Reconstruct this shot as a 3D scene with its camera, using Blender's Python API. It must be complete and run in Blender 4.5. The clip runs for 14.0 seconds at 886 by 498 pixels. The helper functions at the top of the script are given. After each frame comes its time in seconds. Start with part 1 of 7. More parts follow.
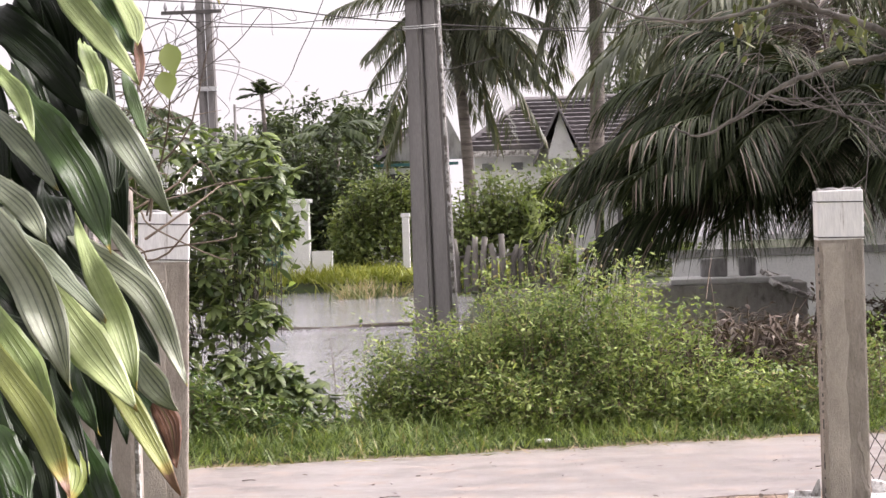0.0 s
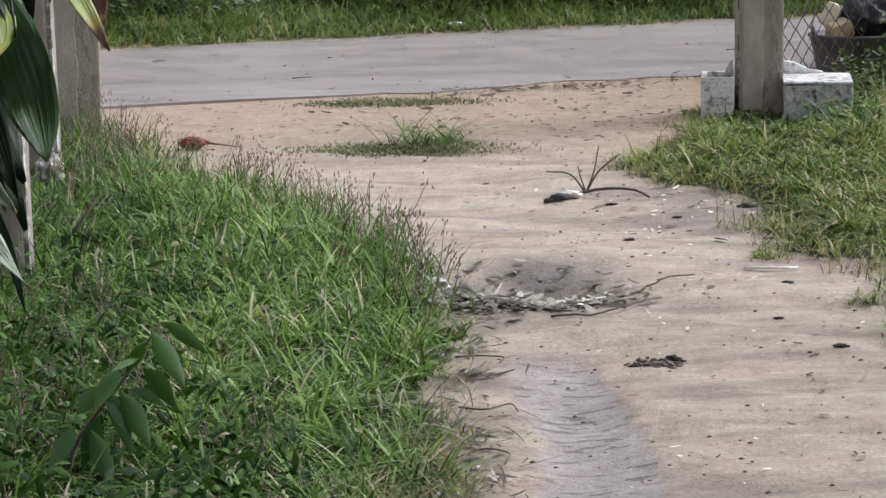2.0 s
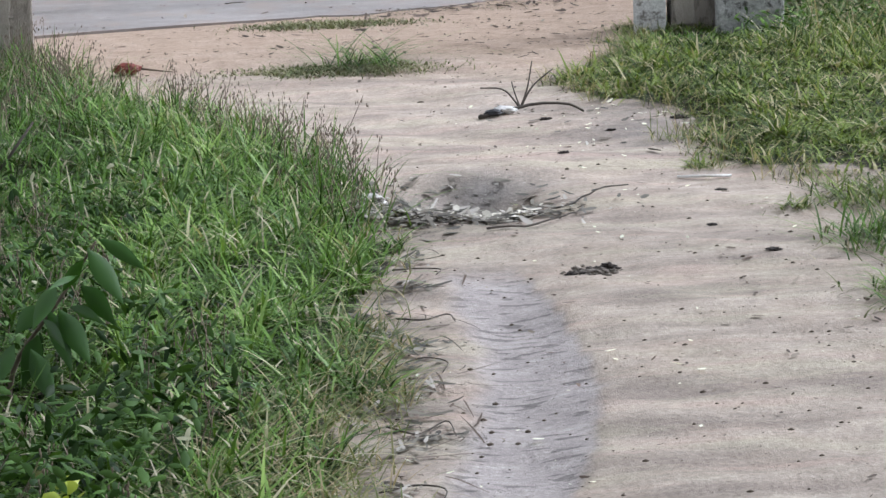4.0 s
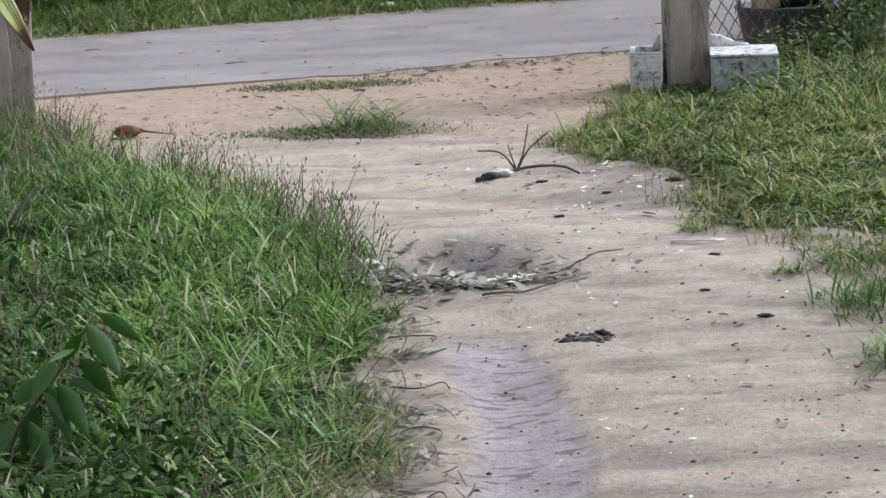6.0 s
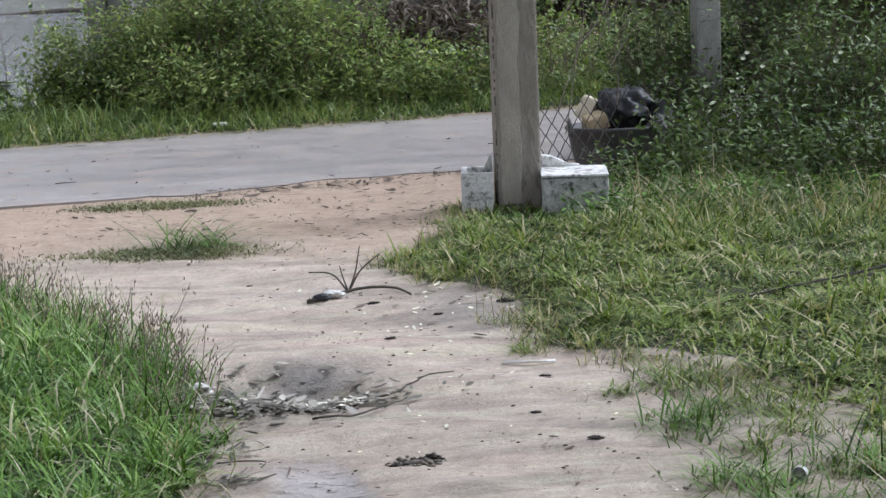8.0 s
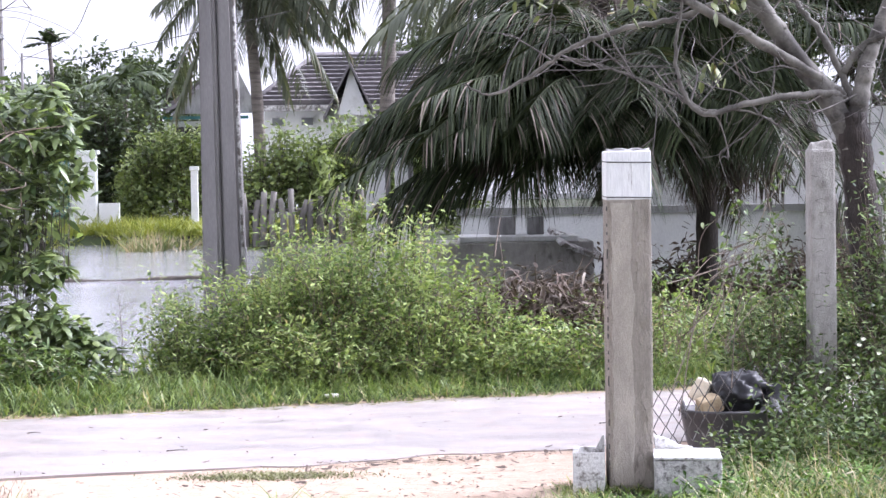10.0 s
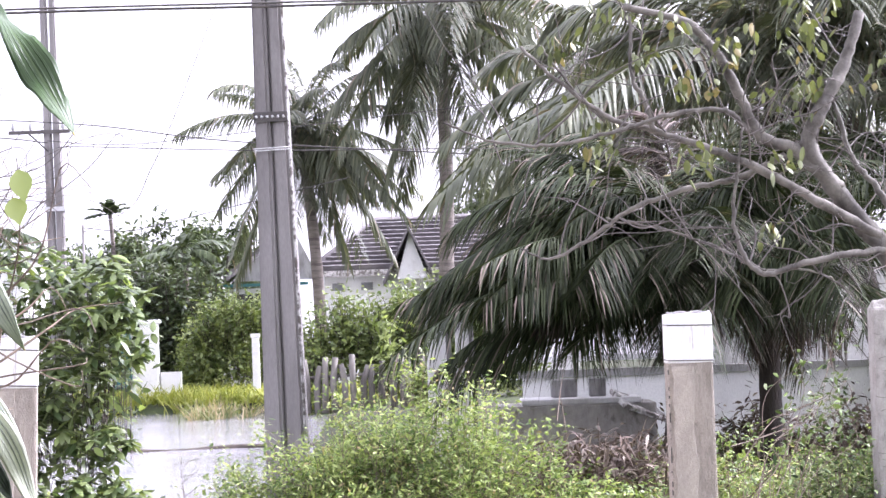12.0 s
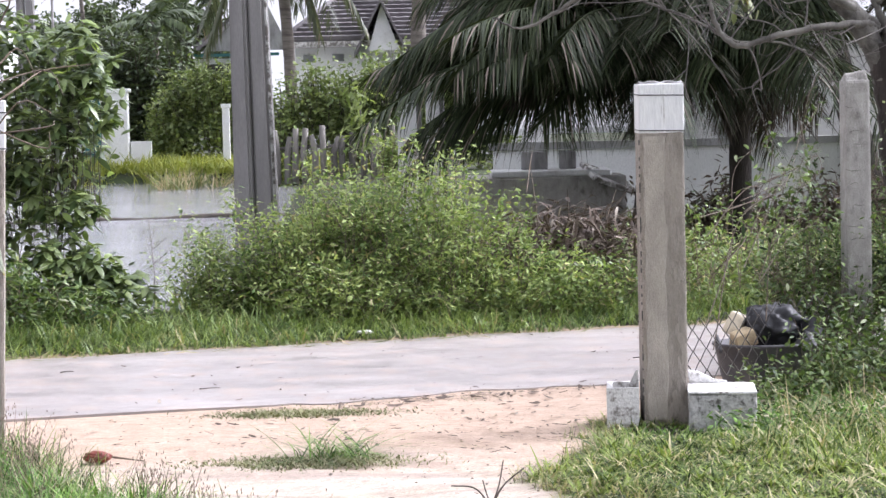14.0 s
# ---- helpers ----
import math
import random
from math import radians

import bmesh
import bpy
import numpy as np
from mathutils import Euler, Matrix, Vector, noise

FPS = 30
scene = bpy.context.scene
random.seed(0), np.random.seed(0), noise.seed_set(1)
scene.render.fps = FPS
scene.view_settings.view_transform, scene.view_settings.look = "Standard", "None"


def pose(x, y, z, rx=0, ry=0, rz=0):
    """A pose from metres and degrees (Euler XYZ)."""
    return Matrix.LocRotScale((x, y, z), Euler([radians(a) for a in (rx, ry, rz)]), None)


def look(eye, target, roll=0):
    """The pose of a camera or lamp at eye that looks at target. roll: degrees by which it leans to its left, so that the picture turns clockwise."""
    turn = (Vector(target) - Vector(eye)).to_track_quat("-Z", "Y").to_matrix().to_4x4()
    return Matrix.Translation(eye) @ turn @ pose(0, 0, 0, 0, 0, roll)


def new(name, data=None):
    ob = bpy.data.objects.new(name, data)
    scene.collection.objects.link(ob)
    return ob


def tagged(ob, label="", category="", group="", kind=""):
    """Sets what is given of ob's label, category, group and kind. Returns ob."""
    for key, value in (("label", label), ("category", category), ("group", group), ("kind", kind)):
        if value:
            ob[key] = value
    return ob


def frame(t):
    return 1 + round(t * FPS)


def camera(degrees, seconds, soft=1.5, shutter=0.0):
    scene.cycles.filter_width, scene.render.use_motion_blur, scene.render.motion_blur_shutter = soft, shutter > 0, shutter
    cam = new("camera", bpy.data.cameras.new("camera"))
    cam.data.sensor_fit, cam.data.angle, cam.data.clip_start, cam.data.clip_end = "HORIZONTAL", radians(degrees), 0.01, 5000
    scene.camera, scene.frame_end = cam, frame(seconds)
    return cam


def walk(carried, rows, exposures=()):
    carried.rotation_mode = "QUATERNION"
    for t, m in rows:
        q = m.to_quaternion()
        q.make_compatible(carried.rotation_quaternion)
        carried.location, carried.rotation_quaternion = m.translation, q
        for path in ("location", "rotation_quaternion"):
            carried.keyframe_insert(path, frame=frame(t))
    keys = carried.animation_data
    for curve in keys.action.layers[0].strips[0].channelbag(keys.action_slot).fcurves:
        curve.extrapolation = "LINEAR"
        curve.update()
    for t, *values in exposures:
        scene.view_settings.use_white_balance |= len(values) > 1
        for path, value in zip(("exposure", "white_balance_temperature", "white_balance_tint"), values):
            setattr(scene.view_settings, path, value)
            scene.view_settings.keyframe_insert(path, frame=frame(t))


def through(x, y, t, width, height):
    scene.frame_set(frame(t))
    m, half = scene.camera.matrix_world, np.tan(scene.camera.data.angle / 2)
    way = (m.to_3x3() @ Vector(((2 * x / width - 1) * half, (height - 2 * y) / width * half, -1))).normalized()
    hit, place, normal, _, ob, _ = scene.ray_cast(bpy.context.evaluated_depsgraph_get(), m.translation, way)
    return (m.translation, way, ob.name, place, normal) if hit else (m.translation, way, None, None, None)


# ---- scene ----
# camera and walk
cam = camera(22.0, 14.0, soft=1.5)
walk(cam, [
    (0.0, look((0.009, -0.038, 1.566), (-0.765, 9.931, 1.413), -1.89)),
    (0.4, look((-0.003, -0.019, 1.543), (-0.991, 9.903, 0.779), -2.35)),
    (0.5, look((-0.020, -0.007, 1.548), (-0.957, 9.905, 0.618), -2.60)),
    (0.6, look((-0.017, -0.006, 1.540), (-0.949, 9.895, 0.495), -2.67)),
    (1.0, look((-0.023, 0.000, 1.520), (-0.899, 9.867, 0.153), -2.58)),
    (1.5, look((-0.030, 0.003, 1.517), (-0.669, 9.874, 0.052), -1.62)),
    (2.0, look((-0.049, -0.000, 1.501), (-0.440, 9.803, -0.435), -1.36)),
    (2.5, look((-0.056, -0.012, 1.452), (-0.443, 9.710, -0.855), -1.82)),
    (3.0, look((-0.054, -0.030, 1.438), (-0.304, 9.719, -0.776), -2.41)),
    (3.2, look((-0.051, -0.032, 1.431), (-0.222, 9.707, -0.832), -2.66)),
    (5.3, look((-0.002, -0.102, 1.542), (-0.138, 9.649, -0.672), -2.49)),
    (5.5, look((-0.001, -0.109, 1.541), (-0.140, 9.645, -0.658), -2.59)),
    (6.0, look((-0.005, -0.105, 1.537), (-0.157, 9.682, -0.510), -2.72)),
    (6.5, look((0.002, -0.106, 1.544), (-0.330, 9.659, -0.589), -3.16)),
    (7.0, look((-0.000, -0.098, 1.544), (-0.150, 9.698, -0.457), -3.50)),
    (7.5, look((0.011, -0.096, 1.547), (0.030, 9.729, -0.318), -3.82)),
    (8.0, look((0.016, -0.078, 1.550), (0.602, 9.780, -0.025), -2.22)),
    (8.5, look((0.007, -0.071, 1.536), (0.457, 9.873, 0.572), -0.56)),
    (8.7, look((-0.001, -0.069, 1.528), (0.412, 9.884, 0.658), -0.40)),
    (10.8, look((-0.006, -0.060, 1.579), (0.053, 9.940, 1.579), -1.12)),
    (11.0, look((-0.004, -0.062, 1.579), (0.133, 9.937, 1.674), -1.13)),
    (11.5, look((0.000, -0.066, 1.586), (0.026, 9.930, 1.871), -1.73)),
    (12.0, look((-0.002, -0.046, 1.591), (-0.100, 9.947, 1.937), -2.07)),
    (12.5, look((-0.011, -0.027, 1.583), (-0.473, 9.962, 1.566), -2.64)),
    (13.0, look((-0.011, -0.001, 1.568), (-0.400, 9.973, 0.963), -2.69)),
    (13.5, look((-0.003, 0.005, 1.559), (-0.068, 9.975, 0.784), -1.84)),
    (14.0, look((0.000, 0.000, 1.560), (0.000, 9.979, 0.912), -1.40)),
], [
    (0.0, 1.35, 6600, 23), (0.5, 1.45, 6550, 22), (1.0, 0.9, 6300, 24), (1.5, 0.55, 6150, 22), (2.0, 0.4, 6000, 13), (3.0, 0.55, 5750, 11), (5.5, 0.42, 5700, 11), (7.5, 0.4, 5750, 11), (8.0, 0.45, 5650, 11),
    (8.5, 0.68, 5450, 12), (11.0, 2.25, 5850, 28), (11.5, 2.3, 5850, 28), (12.5, 2.08, 5950, 29), (13.0, 1.78, 6150, 29), (13.5, 1.6, 6100, 27), (14.0, 1.45, 5900, 19),
])

# overcast daylight: veiled sun high ahead on the right
SUN_EL, SUN_AZ = 44.0, 72.0
world = bpy.data.worlds.new("overcast_sky")
scene.world = world
world.use_nodes = True
wt = world.node_tree
wt.nodes.clear()
sky = wt.nodes.new("ShaderNodeTexSky")
sky.sky_type = "NISHITA"
sky.sun_disc = False
sky.sun_elevation, sky.sun_rotation = radians(SUN_EL), radians(SUN_AZ)
sky.air_density, sky.dust_density, sky.ozone_density = 1.0, 4.0, 1.0
hs = wt.nodes.new("ShaderNodeHueSaturation")
hs.inputs["Saturation"].default_value = 0.05
bg = wt.nodes.new("ShaderNodeBackground")
bg.inputs["Strength"].default_value = 0.15
wo = wt.nodes.new("ShaderNodeOutputWorld")
wt.links.new(sky.outputs[0], hs.inputs["Color"])
veil = wt.nodes.new("ShaderNodeMix")
veil.data_type, veil.blend_type = "RGBA", "LIGHTEN"
veil.inputs[0].default_value = 1.0
veil.inputs[7].default_value = (2.6, 2.6, 2.6, 1)
wt.links.new(hs.outputs[0], veil.inputs[6])
wt.links.new(veil.outputs[2], bg.inputs["Color"])
wt.links.new(bg.outputs[0], wo.inputs["Surface"])
sun = new("sun", bpy.data.lights.new("sun", "SUN"))
sun.data.energy, sun.data.angle, sun.data.color = 1.5, radians(24), (1.0, 0.97, 0.93)
sa, se = radians(SUN_AZ), radians(SUN_EL)
sun.matrix_world = look((math.sin(sa) * math.cos(se) * 60, math.cos(sa) * math.cos(se) * 60, math.sin(se) * 60), (0, 0, 0))

# ---------------------------------------------------------------- materials
def node(t, kind, **kw):
    n = t.nodes.new(kind)
    for k, v in kw.items():
        n.inputs[k.replace("_", " ")].default_value = v
    return n


def noise_tex(t, vec, scale, detail=4.0, rough=0.6):
    n = node(t, "ShaderNodeTexNoise", Scale=scale, Detail=detail, Roughness=rough)
    t.links.new(vec, n.inputs["Vector"])
    return n.outputs["Fac"]


def ramp(t, fac, lo, hi, a=(0, 0, 0), b=(1, 1, 1)):
    r = t.nodes.new("ShaderNodeValToRGB")
    r.color_ramp.elements[0].position, r.color_ramp.elements[1].position = lo, hi
    r.color_ramp.elements[0].color, r.color_ramp.elements[1].color = (*a, 1), (*b, 1)
    t.links.new(fac, r.inputs["Fac"])
    return r.outputs["Color"]


def mix(t, fac, a, b, mode="MIX"):
    m = t.nodes.new("ShaderNodeMix")
    m.data_type, m.blend_type = "RGBA", mode
    for sock, v in ((m.inputs[0], fac), (m.inputs[6], a), (m.inputs[7], b)):
        if isinstance(v, (int, float)):
            sock.default_value = v
        elif isinstance(v, tuple):
            sock.default_value = (*v, 1)
        else:
            t.links.new(v, sock)
    return m.outputs[2]


def start(name):
    m = bpy.data.materials.new(name)
    m.use_nodes = True
    t = m.node_tree
    b = t.nodes["Principled BSDF"]
    tc = t.nodes.new("ShaderNodeTexCoord")
    return m, t, b, tc


def bump(t, b, height, strength, dist):
    n = node(t, "ShaderNodeBump", Strength=strength, Distance=dist)
    t.links.new(height, n.inputs["Height"])
    t.links.new(n.outputs[0], b.inputs["Normal"])


def surface(name, c1, c2, stain=None, scale=6.0, grain=120.0, rough=0.8, relief=0.4, dist=0.01, spec=0.4, metal=0.0, stretch=(1, 1, 1), rand=0.15, stain_lo=0.5, peel=None):
    """A worn solid surface: two tones, fine grain, large stains and relief."""
    m, t, b, tc = start(name)
    mp = node(t, "ShaderNodeMapping", Scale=stretch)
    t.links.new(tc.outputs["Object"], mp.inputs["Vector"])
    big, fine = noise_tex(t, mp.outputs[0], scale, 6, 0.65), noise_tex(t, mp.outputs[0], grain, 3, 0.7)
    col = mix(t, ramp(t, big, 0.35, 0.65), c1, c2)
    if stain:
        col = mix(t, ramp(t, noise_tex(t, mp.outputs[0], scale * 0.45, 8, 0.7), stain_lo, stain_lo + 0.12), col, stain)
    if peel:
        flake = ramp(t, noise_tex(t, mp.outputs[0], scale * 1.3, 5, 0.55), 0.53, 0.55)
        col = mix(t, flake, col, peel)
        big = mix(t, 0.6, big, flake)
    col = mix(t, 0.35, col, ramp(t, fine, 0.25, 0.75, (0.55, 0.55, 0.55), (1.35, 1.35, 1.35)), "MULTIPLY")
    if rand:
        oi = t.nodes.new("ShaderNodeObjectInfo")
        col = mix(t, 1.0, col, ramp(t, oi.outputs["Random"], 0, 1, (1 - rand,) * 3, (1 + rand,) * 3), "MULTIPLY")
    t.links.new(col, b.inputs["Base Color"])
    b.inputs["Roughness"].default_value, b.inputs["Metallic"].default_value = rough, metal
    b.inputs["Specular IOR Level"].default_value = spec
    hsum = mix(t, 0.5, big, fine)
    bump(t, b, hsum, relief, dist)
    return m


def flat_bits(geo, centres, length, width, r):
    """Leaf bits lying nearly flat."""
    n = len(centres)
    a = r.uniform(0, 2 * np.pi, n)
    d = np.stack([np.cos(a), np.sin(a), r.normal(0, 0.08, n)], -1)
    s_ = np.stack([-np.sin(a), np.cos(a), r.normal(0, 0.25, n)], -1)
    k_ = 0.22 + 1.2 * r.uniform(0, 1, (n, 1)) ** 2.5
    L = length * k_
    geo.ribbons(centres, d * L, s_ * width * 0.5 * (0.4 + 0.6 * k_) * r.uniform(0.5, 1.5, (n, 1)), np.array([0, 0, 1.0]) * L * r.uniform(-0.05, 0.2, (n, 1)), (0.45, 1.0, 0.75, 0.5))


def leafy(name, c1, c2, dead=None, dead_share=0.04, rough=0.45, through=0.28, spec=0.4):
    """Leaves: colour from leaf to leaf, light through the blade."""
    m, t, b, tc = start(name)
    g = t.nodes.new("ShaderNodeNewGeometry")
    col = mix(t, g.outputs["Random Per Island"], c1, c2)
    patch = noise_tex(t, tc.outputs["Object"], 1.6, 3, 0.6)
    col = mix(t, 1.0, col, ramp(t, patch, 0.3, 0.7, (0.7, 0.75, 0.7), (1.25, 1.2, 1.1)), "MULTIPLY")
    if dead:
        w = t.nodes.new("ShaderNodeTexWhiteNoise")
        w.noise_dimensions = "1D"
        t.links.new(g.outputs["Random Per Island"], w.inputs["W"])
        col = mix(t, ramp(t, w.outputs["Value"], 1 - dead_share - 0.001, 1 - dead_share), col, dead)
    t.links.new(col, b.inputs["Base Color"])
    b.inputs["Roughness"].default_value = rough
    b.inputs["Specular IOR Level"].default_value = spec
    tr = t.nodes.new("ShaderNodeBsdfTranslucent")
    t.links.new(mix(t, 1.0, col, (1.25, 1.3, 0.6), "MULTIPLY"), tr.inputs["Color"])
    ms = t.nodes.new("ShaderNodeMixShader")
    ms.inputs[0].default_value = through
    t.links.new(b.outputs[0], ms.inputs[1])
    t.links.new(tr.outputs[0], ms.inputs[2])
    t.links.new(ms.outputs[0], t.nodes["Material Output"].inputs["Surface"])
    return m


def broad_leaf(name, c1, c2, stripe, stripes=0.5, wither=0.9, rib_light=0.5, spec=0.4, rough=0.42):
    """Long strap leaf: lengthwise stripes, a paler rib and a withered tip, by its own u (across) and v (along)."""
    m, t, b, tc = start(name)
    uv = t.nodes.new("ShaderNodeUVMap")
    sep = t.nodes.new("ShaderNodeSeparateXYZ")
    t.links.new(uv.outputs[0], sep.inputs[0])
    oi = t.nodes.new("ShaderNodeObjectInfo")
    col = mix(t, oi.outputs["Random"], c1, c2)
    mp = node(t, "ShaderNodeMapping", Scale=(3.0, 0.12, 1))
    t.links.new(uv.outputs[0], mp.inputs["Vector"])
    broad = noise_tex(t, mp.outputs[0], 2.0, 3, 0.6)
    wv = node(t, "ShaderNodeTexWave", Scale=0.95, Distortion=2.2, Detail=2.0)
    wv.inputs["Detail Scale"].default_value = 0.6
    t.links.new(uv.outputs[0], wv.inputs["Vector"])
    st = mix(t, 1.0, ramp(t, wv.outputs["Fac"], 0.55, 0.9), ramp(t, broad, 0.42, 0.6), "MULTIPLY")
    col = mix(t, mix(t, 1.0, st, (stripes,) * 3, "MULTIPLY"), col, stripe)
    rib = t.nodes.new("ShaderNodeMath")
    rib.operation = "ABSOLUTE"
    t.links.new(sep.outputs["X"], rib.inputs[0])
    col = mix(t, ramp(t, rib.outputs[0], 0.0, 0.07, (rib_light,) * 3, (0, 0, 0)), col, (0.2, 0.27, 0.11))
    col = mix(t, 0.4, col, ramp(t, noise_tex(t, tc.outputs["Object"], 60, 4, 0.7), 0.3, 0.7, (0.65,) * 3, (1.25,) * 3), "MULTIPLY")
    tipn = noise_tex(t, tc.outputs["Object"], 25, 3, 0.6)
    add = t.nodes.new("ShaderNodeMath")
    add.operation = "MULTIPLY_ADD"
    add.inputs[1].default_value, add.inputs[2].default_value = 0.16, -0.08
    t.links.new(tipn, add.inputs[0])
    s = t.nodes.new("ShaderNodeMath")
    t.links.new(sep.outputs["Y"], s.inputs[0])
    t.links.new(add.outputs[0], s.inputs[1])
    col = mix(t, ramp(t, s.outputs[0], wither - 0.07, wither - 0.02), col, (0.42, 0.34, 0.08))
    col = mix(t, ramp(t, s.outputs[0], wither, wither + 0.03), col, (0.24, 0.13, 0.07))
    t.links.new(col, b.inputs["Base Color"])
    b.inputs["Roughness"].default_value = rough
    b.inputs["Specular IOR Level"].default_value = spec
    bump(t, b, mix(t, 0.4, st, noise_tex(t, tc.outputs["Object"], 18, 3, 0.6)), 0.5, 0.006)
    tr = t.nodes.new("ShaderNodeBsdfTranslucent")
    t.links.new(mix(t, 1.0, col, (1.4, 1.4, 0.6), "MULTIPLY"), tr.inputs["Color"])
    ms = t.nodes.new("ShaderNodeMixShader")
    ms.inputs[0].default_value = 0.16
    t.links.new(b.outputs[0], ms.inputs[1])
    t.links.new(tr.outputs[0], ms.inputs[2])
    t.links.new(ms.outputs[0], t.nodes["Material Output"].inputs["Surface"])
    return m


def ground_material():
    m, t, b, tc = start("sandy_ground")
    p = tc.outputs["Object"]
    at = t.nodes.new("ShaderNodeVertexColor")
    at.layer_name = "kinds"
    sep = t.nodes.new("ShaderNodeSeparateColor")
    t.links.new(at.outputs[0], sep.inputs[0])
    big, mid, fine = noise_tex(t, p, 0.9, 6, 0.6), noise_tex(t, p, 5, 6, 0.7), noise_tex(t, p, 70, 5, 0.75)
    mp = node(t, "ShaderNodeMapping", Rotation=(0, 0, 0.25), Scale=(0.5, 3.0, 1))
    t.links.new(p, mp.inputs["Vector"])
    rut = noise_tex(t, mp.outputs[0], 1.6, 4, 0.55)
    sand = mix(t, ramp(t, mid, 0.35, 0.65), (0.345, 0.288, 0.235), (0.45, 0.38, 0.315))
    sand = mix(t, ramp(t, rut, 0.44, 0.6), sand, (0.262, 0.217, 0.183))
    blot = noise_tex(t, p, 2.3, 7, 0.7)
    sand = mix(t, ramp(t, blot, 0.5, 0.62, (0, 0, 0), (0.55,) * 3), sand, (0.37, 0.295, 0.235))
    sand = mix(t, ramp(t, noise_tex(t, p, 9, 6, 0.75), 0.55, 0.66, (0, 0, 0), (0.5,) * 3), sand, (0.25, 0.215, 0.185))
    sand = mix(t, ramp(t, noise_tex(t, mp.outputs[0], 3.1, 5, 0.62), 0.52, 0.66, (0, 0, 0), (0.6,) * 3), sand, (0.47, 0.352, 0.29))
    sand = mix(t, ramp(t, noise_tex(t, mp.outputs[0], 2.2, 5, 0.66), 0.36, 0.5, (0.65,) * 3, (0, 0, 0)), sand, (0.405, 0.362, 0.272))
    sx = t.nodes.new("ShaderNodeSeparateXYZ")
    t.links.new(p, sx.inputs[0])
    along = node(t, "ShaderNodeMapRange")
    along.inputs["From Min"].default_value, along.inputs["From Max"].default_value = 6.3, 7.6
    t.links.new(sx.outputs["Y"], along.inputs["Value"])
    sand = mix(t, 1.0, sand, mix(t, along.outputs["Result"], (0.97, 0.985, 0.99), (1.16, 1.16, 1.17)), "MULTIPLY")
    orange = mix(t, ramp(t, mid, 0.3, 0.7), (0.37, 0.275, 0.205), (0.45, 0.345, 0.265))
    mo = node(t, "ShaderNodeMapping", Rotation=(0, 0, -0.25), Scale=(1.2, 7, 1))
    t.links.new(p, mo.inputs["Vector"])
    streak = noise_tex(t, mo.outputs[0], 3.5, 7, 0.72)
    orange = mix(t, ramp(t, streak, 0.54, 0.68, (0, 0, 0), (0.8, 0.8, 0.8)), orange, (0.2, 0.135, 0.095))
    sand = mix(t, ramp(t, streak, 0.58, 0.7, (0, 0, 0), (0.55, 0.55, 0.55)), sand, (0.19, 0.16, 0.135))
    soil = mix(t, ramp(t, mid, 0.3, 0.7), (0.02, 0.018, 0.012), (0.05, 0.04, 0.027))
    mossy = mix(t, ramp(t, big, 0.3, 0.7), (0.025, 0.04, 0.014), (0.05, 0.07, 0.025))
    col = mix(t, sep.outputs["Red"], sand, orange)
    wobble = ramp(t, mid, 0.3, 0.7, (0, 0, 0), (1, 1, 1))
    k = t.nodes.new("ShaderNodeMath")
    k.operation = "MULTIPLY_ADD"
    k.inputs[1].default_value = 0.5
    t.links.new(wobble, k.inputs[0])
    sub = t.nodes.new("ShaderNodeMath")
    sub.operation = "SUBTRACT"
    sub.inputs[1].default_value = 0.25
    t.links.new(sep.outputs["Green"], sub.inputs[0])
    t.links.new(sub.outputs[0], k.inputs[2])
    grassy = ramp(t, k.outputs[0], 0.4, 0.6)
    col = mix(t, grassy, col, mix(t, ramp(t, big, 0.4, 0.6), soil, mossy))
    # Damp sand tone, which also serves as painted shade in the litter hollow.
    damp = mix(t, ramp(t, mid, 0.35, 0.65), (0.1, 0.092, 0.085), (0.215, 0.2, 0.187))
    col = mix(t, sep.outputs["Blue"], col, damp)
    mr = node(t, "ShaderNodeMapping", Scale=(1, 3, 1))
    t.links.new(p, mr.inputs["Vector"])
    lines = noise_tex(t, mr.outputs[0], 8, 5, 0.7)
    wet = mix(t, ramp(t, lines, 0.42, 0.58), (0.312, 0.279, 0.264), (0.352, 0.314, 0.296))
    md = node(t, "ShaderNodeMapping", Rotation=(0, 0, 0.1), Scale=(1, 3.4, 1))
    t.links.new(p, md.inputs["Vector"])
    # Ripple shading put into colour: dark dashes for shadow sides, pale for lit ones.
    dash = noise_tex(t, md.outputs[0], 13, 2, 0.4)
    wet = mix(t, ramp(t, dash, 0.59, 0.63, (0, 0, 0), (0.9,) * 3), wet, (0.15, 0.135, 0.126))
    wet = mix(t, ramp(t, dash, 0.3, 0.35, (0.5,) * 3, (0, 0, 0)), wet, (0.45, 0.42, 0.39))
    col = mix(t, at.outputs["Alpha"], col, wet)
    col = mix(t, 0.62, col, ramp(t, fine, 0.25, 0.75, (0.5,) * 3, (1.4,) * 3), "MULTIPLY")
    col = mix(t, 0.5, col, ramp(t, noise_tex(t, p, 17, 4, 0.7), 0.3, 0.7, (0.72,) * 3, (1.22,) * 3), "MULTIPLY")
    speck = ramp(t, noise_tex(t, p, 45, 2, 0.5), 0.7, 0.73)
    col = mix(t, mix(t, 1.0, speck, (0.55,) * 3, "MULTIPLY"), col, (0.14, 0.11, 0.08))
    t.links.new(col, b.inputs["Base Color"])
    b.inputs["Specular IOR Level"].default_value = 0.25
    rgh = ramp(t, sep.outputs["Blue"], 0, 1, (0.9,) * 3, (0.55,) * 3)
    t.links.new(mix(t, at.outputs["Alpha"], rgh, (0.58,) * 3), b.inputs["Roughness"])
    bump(t, b, mix(t, 0.5, mid, fine), 0.8, 0.012)
    return m


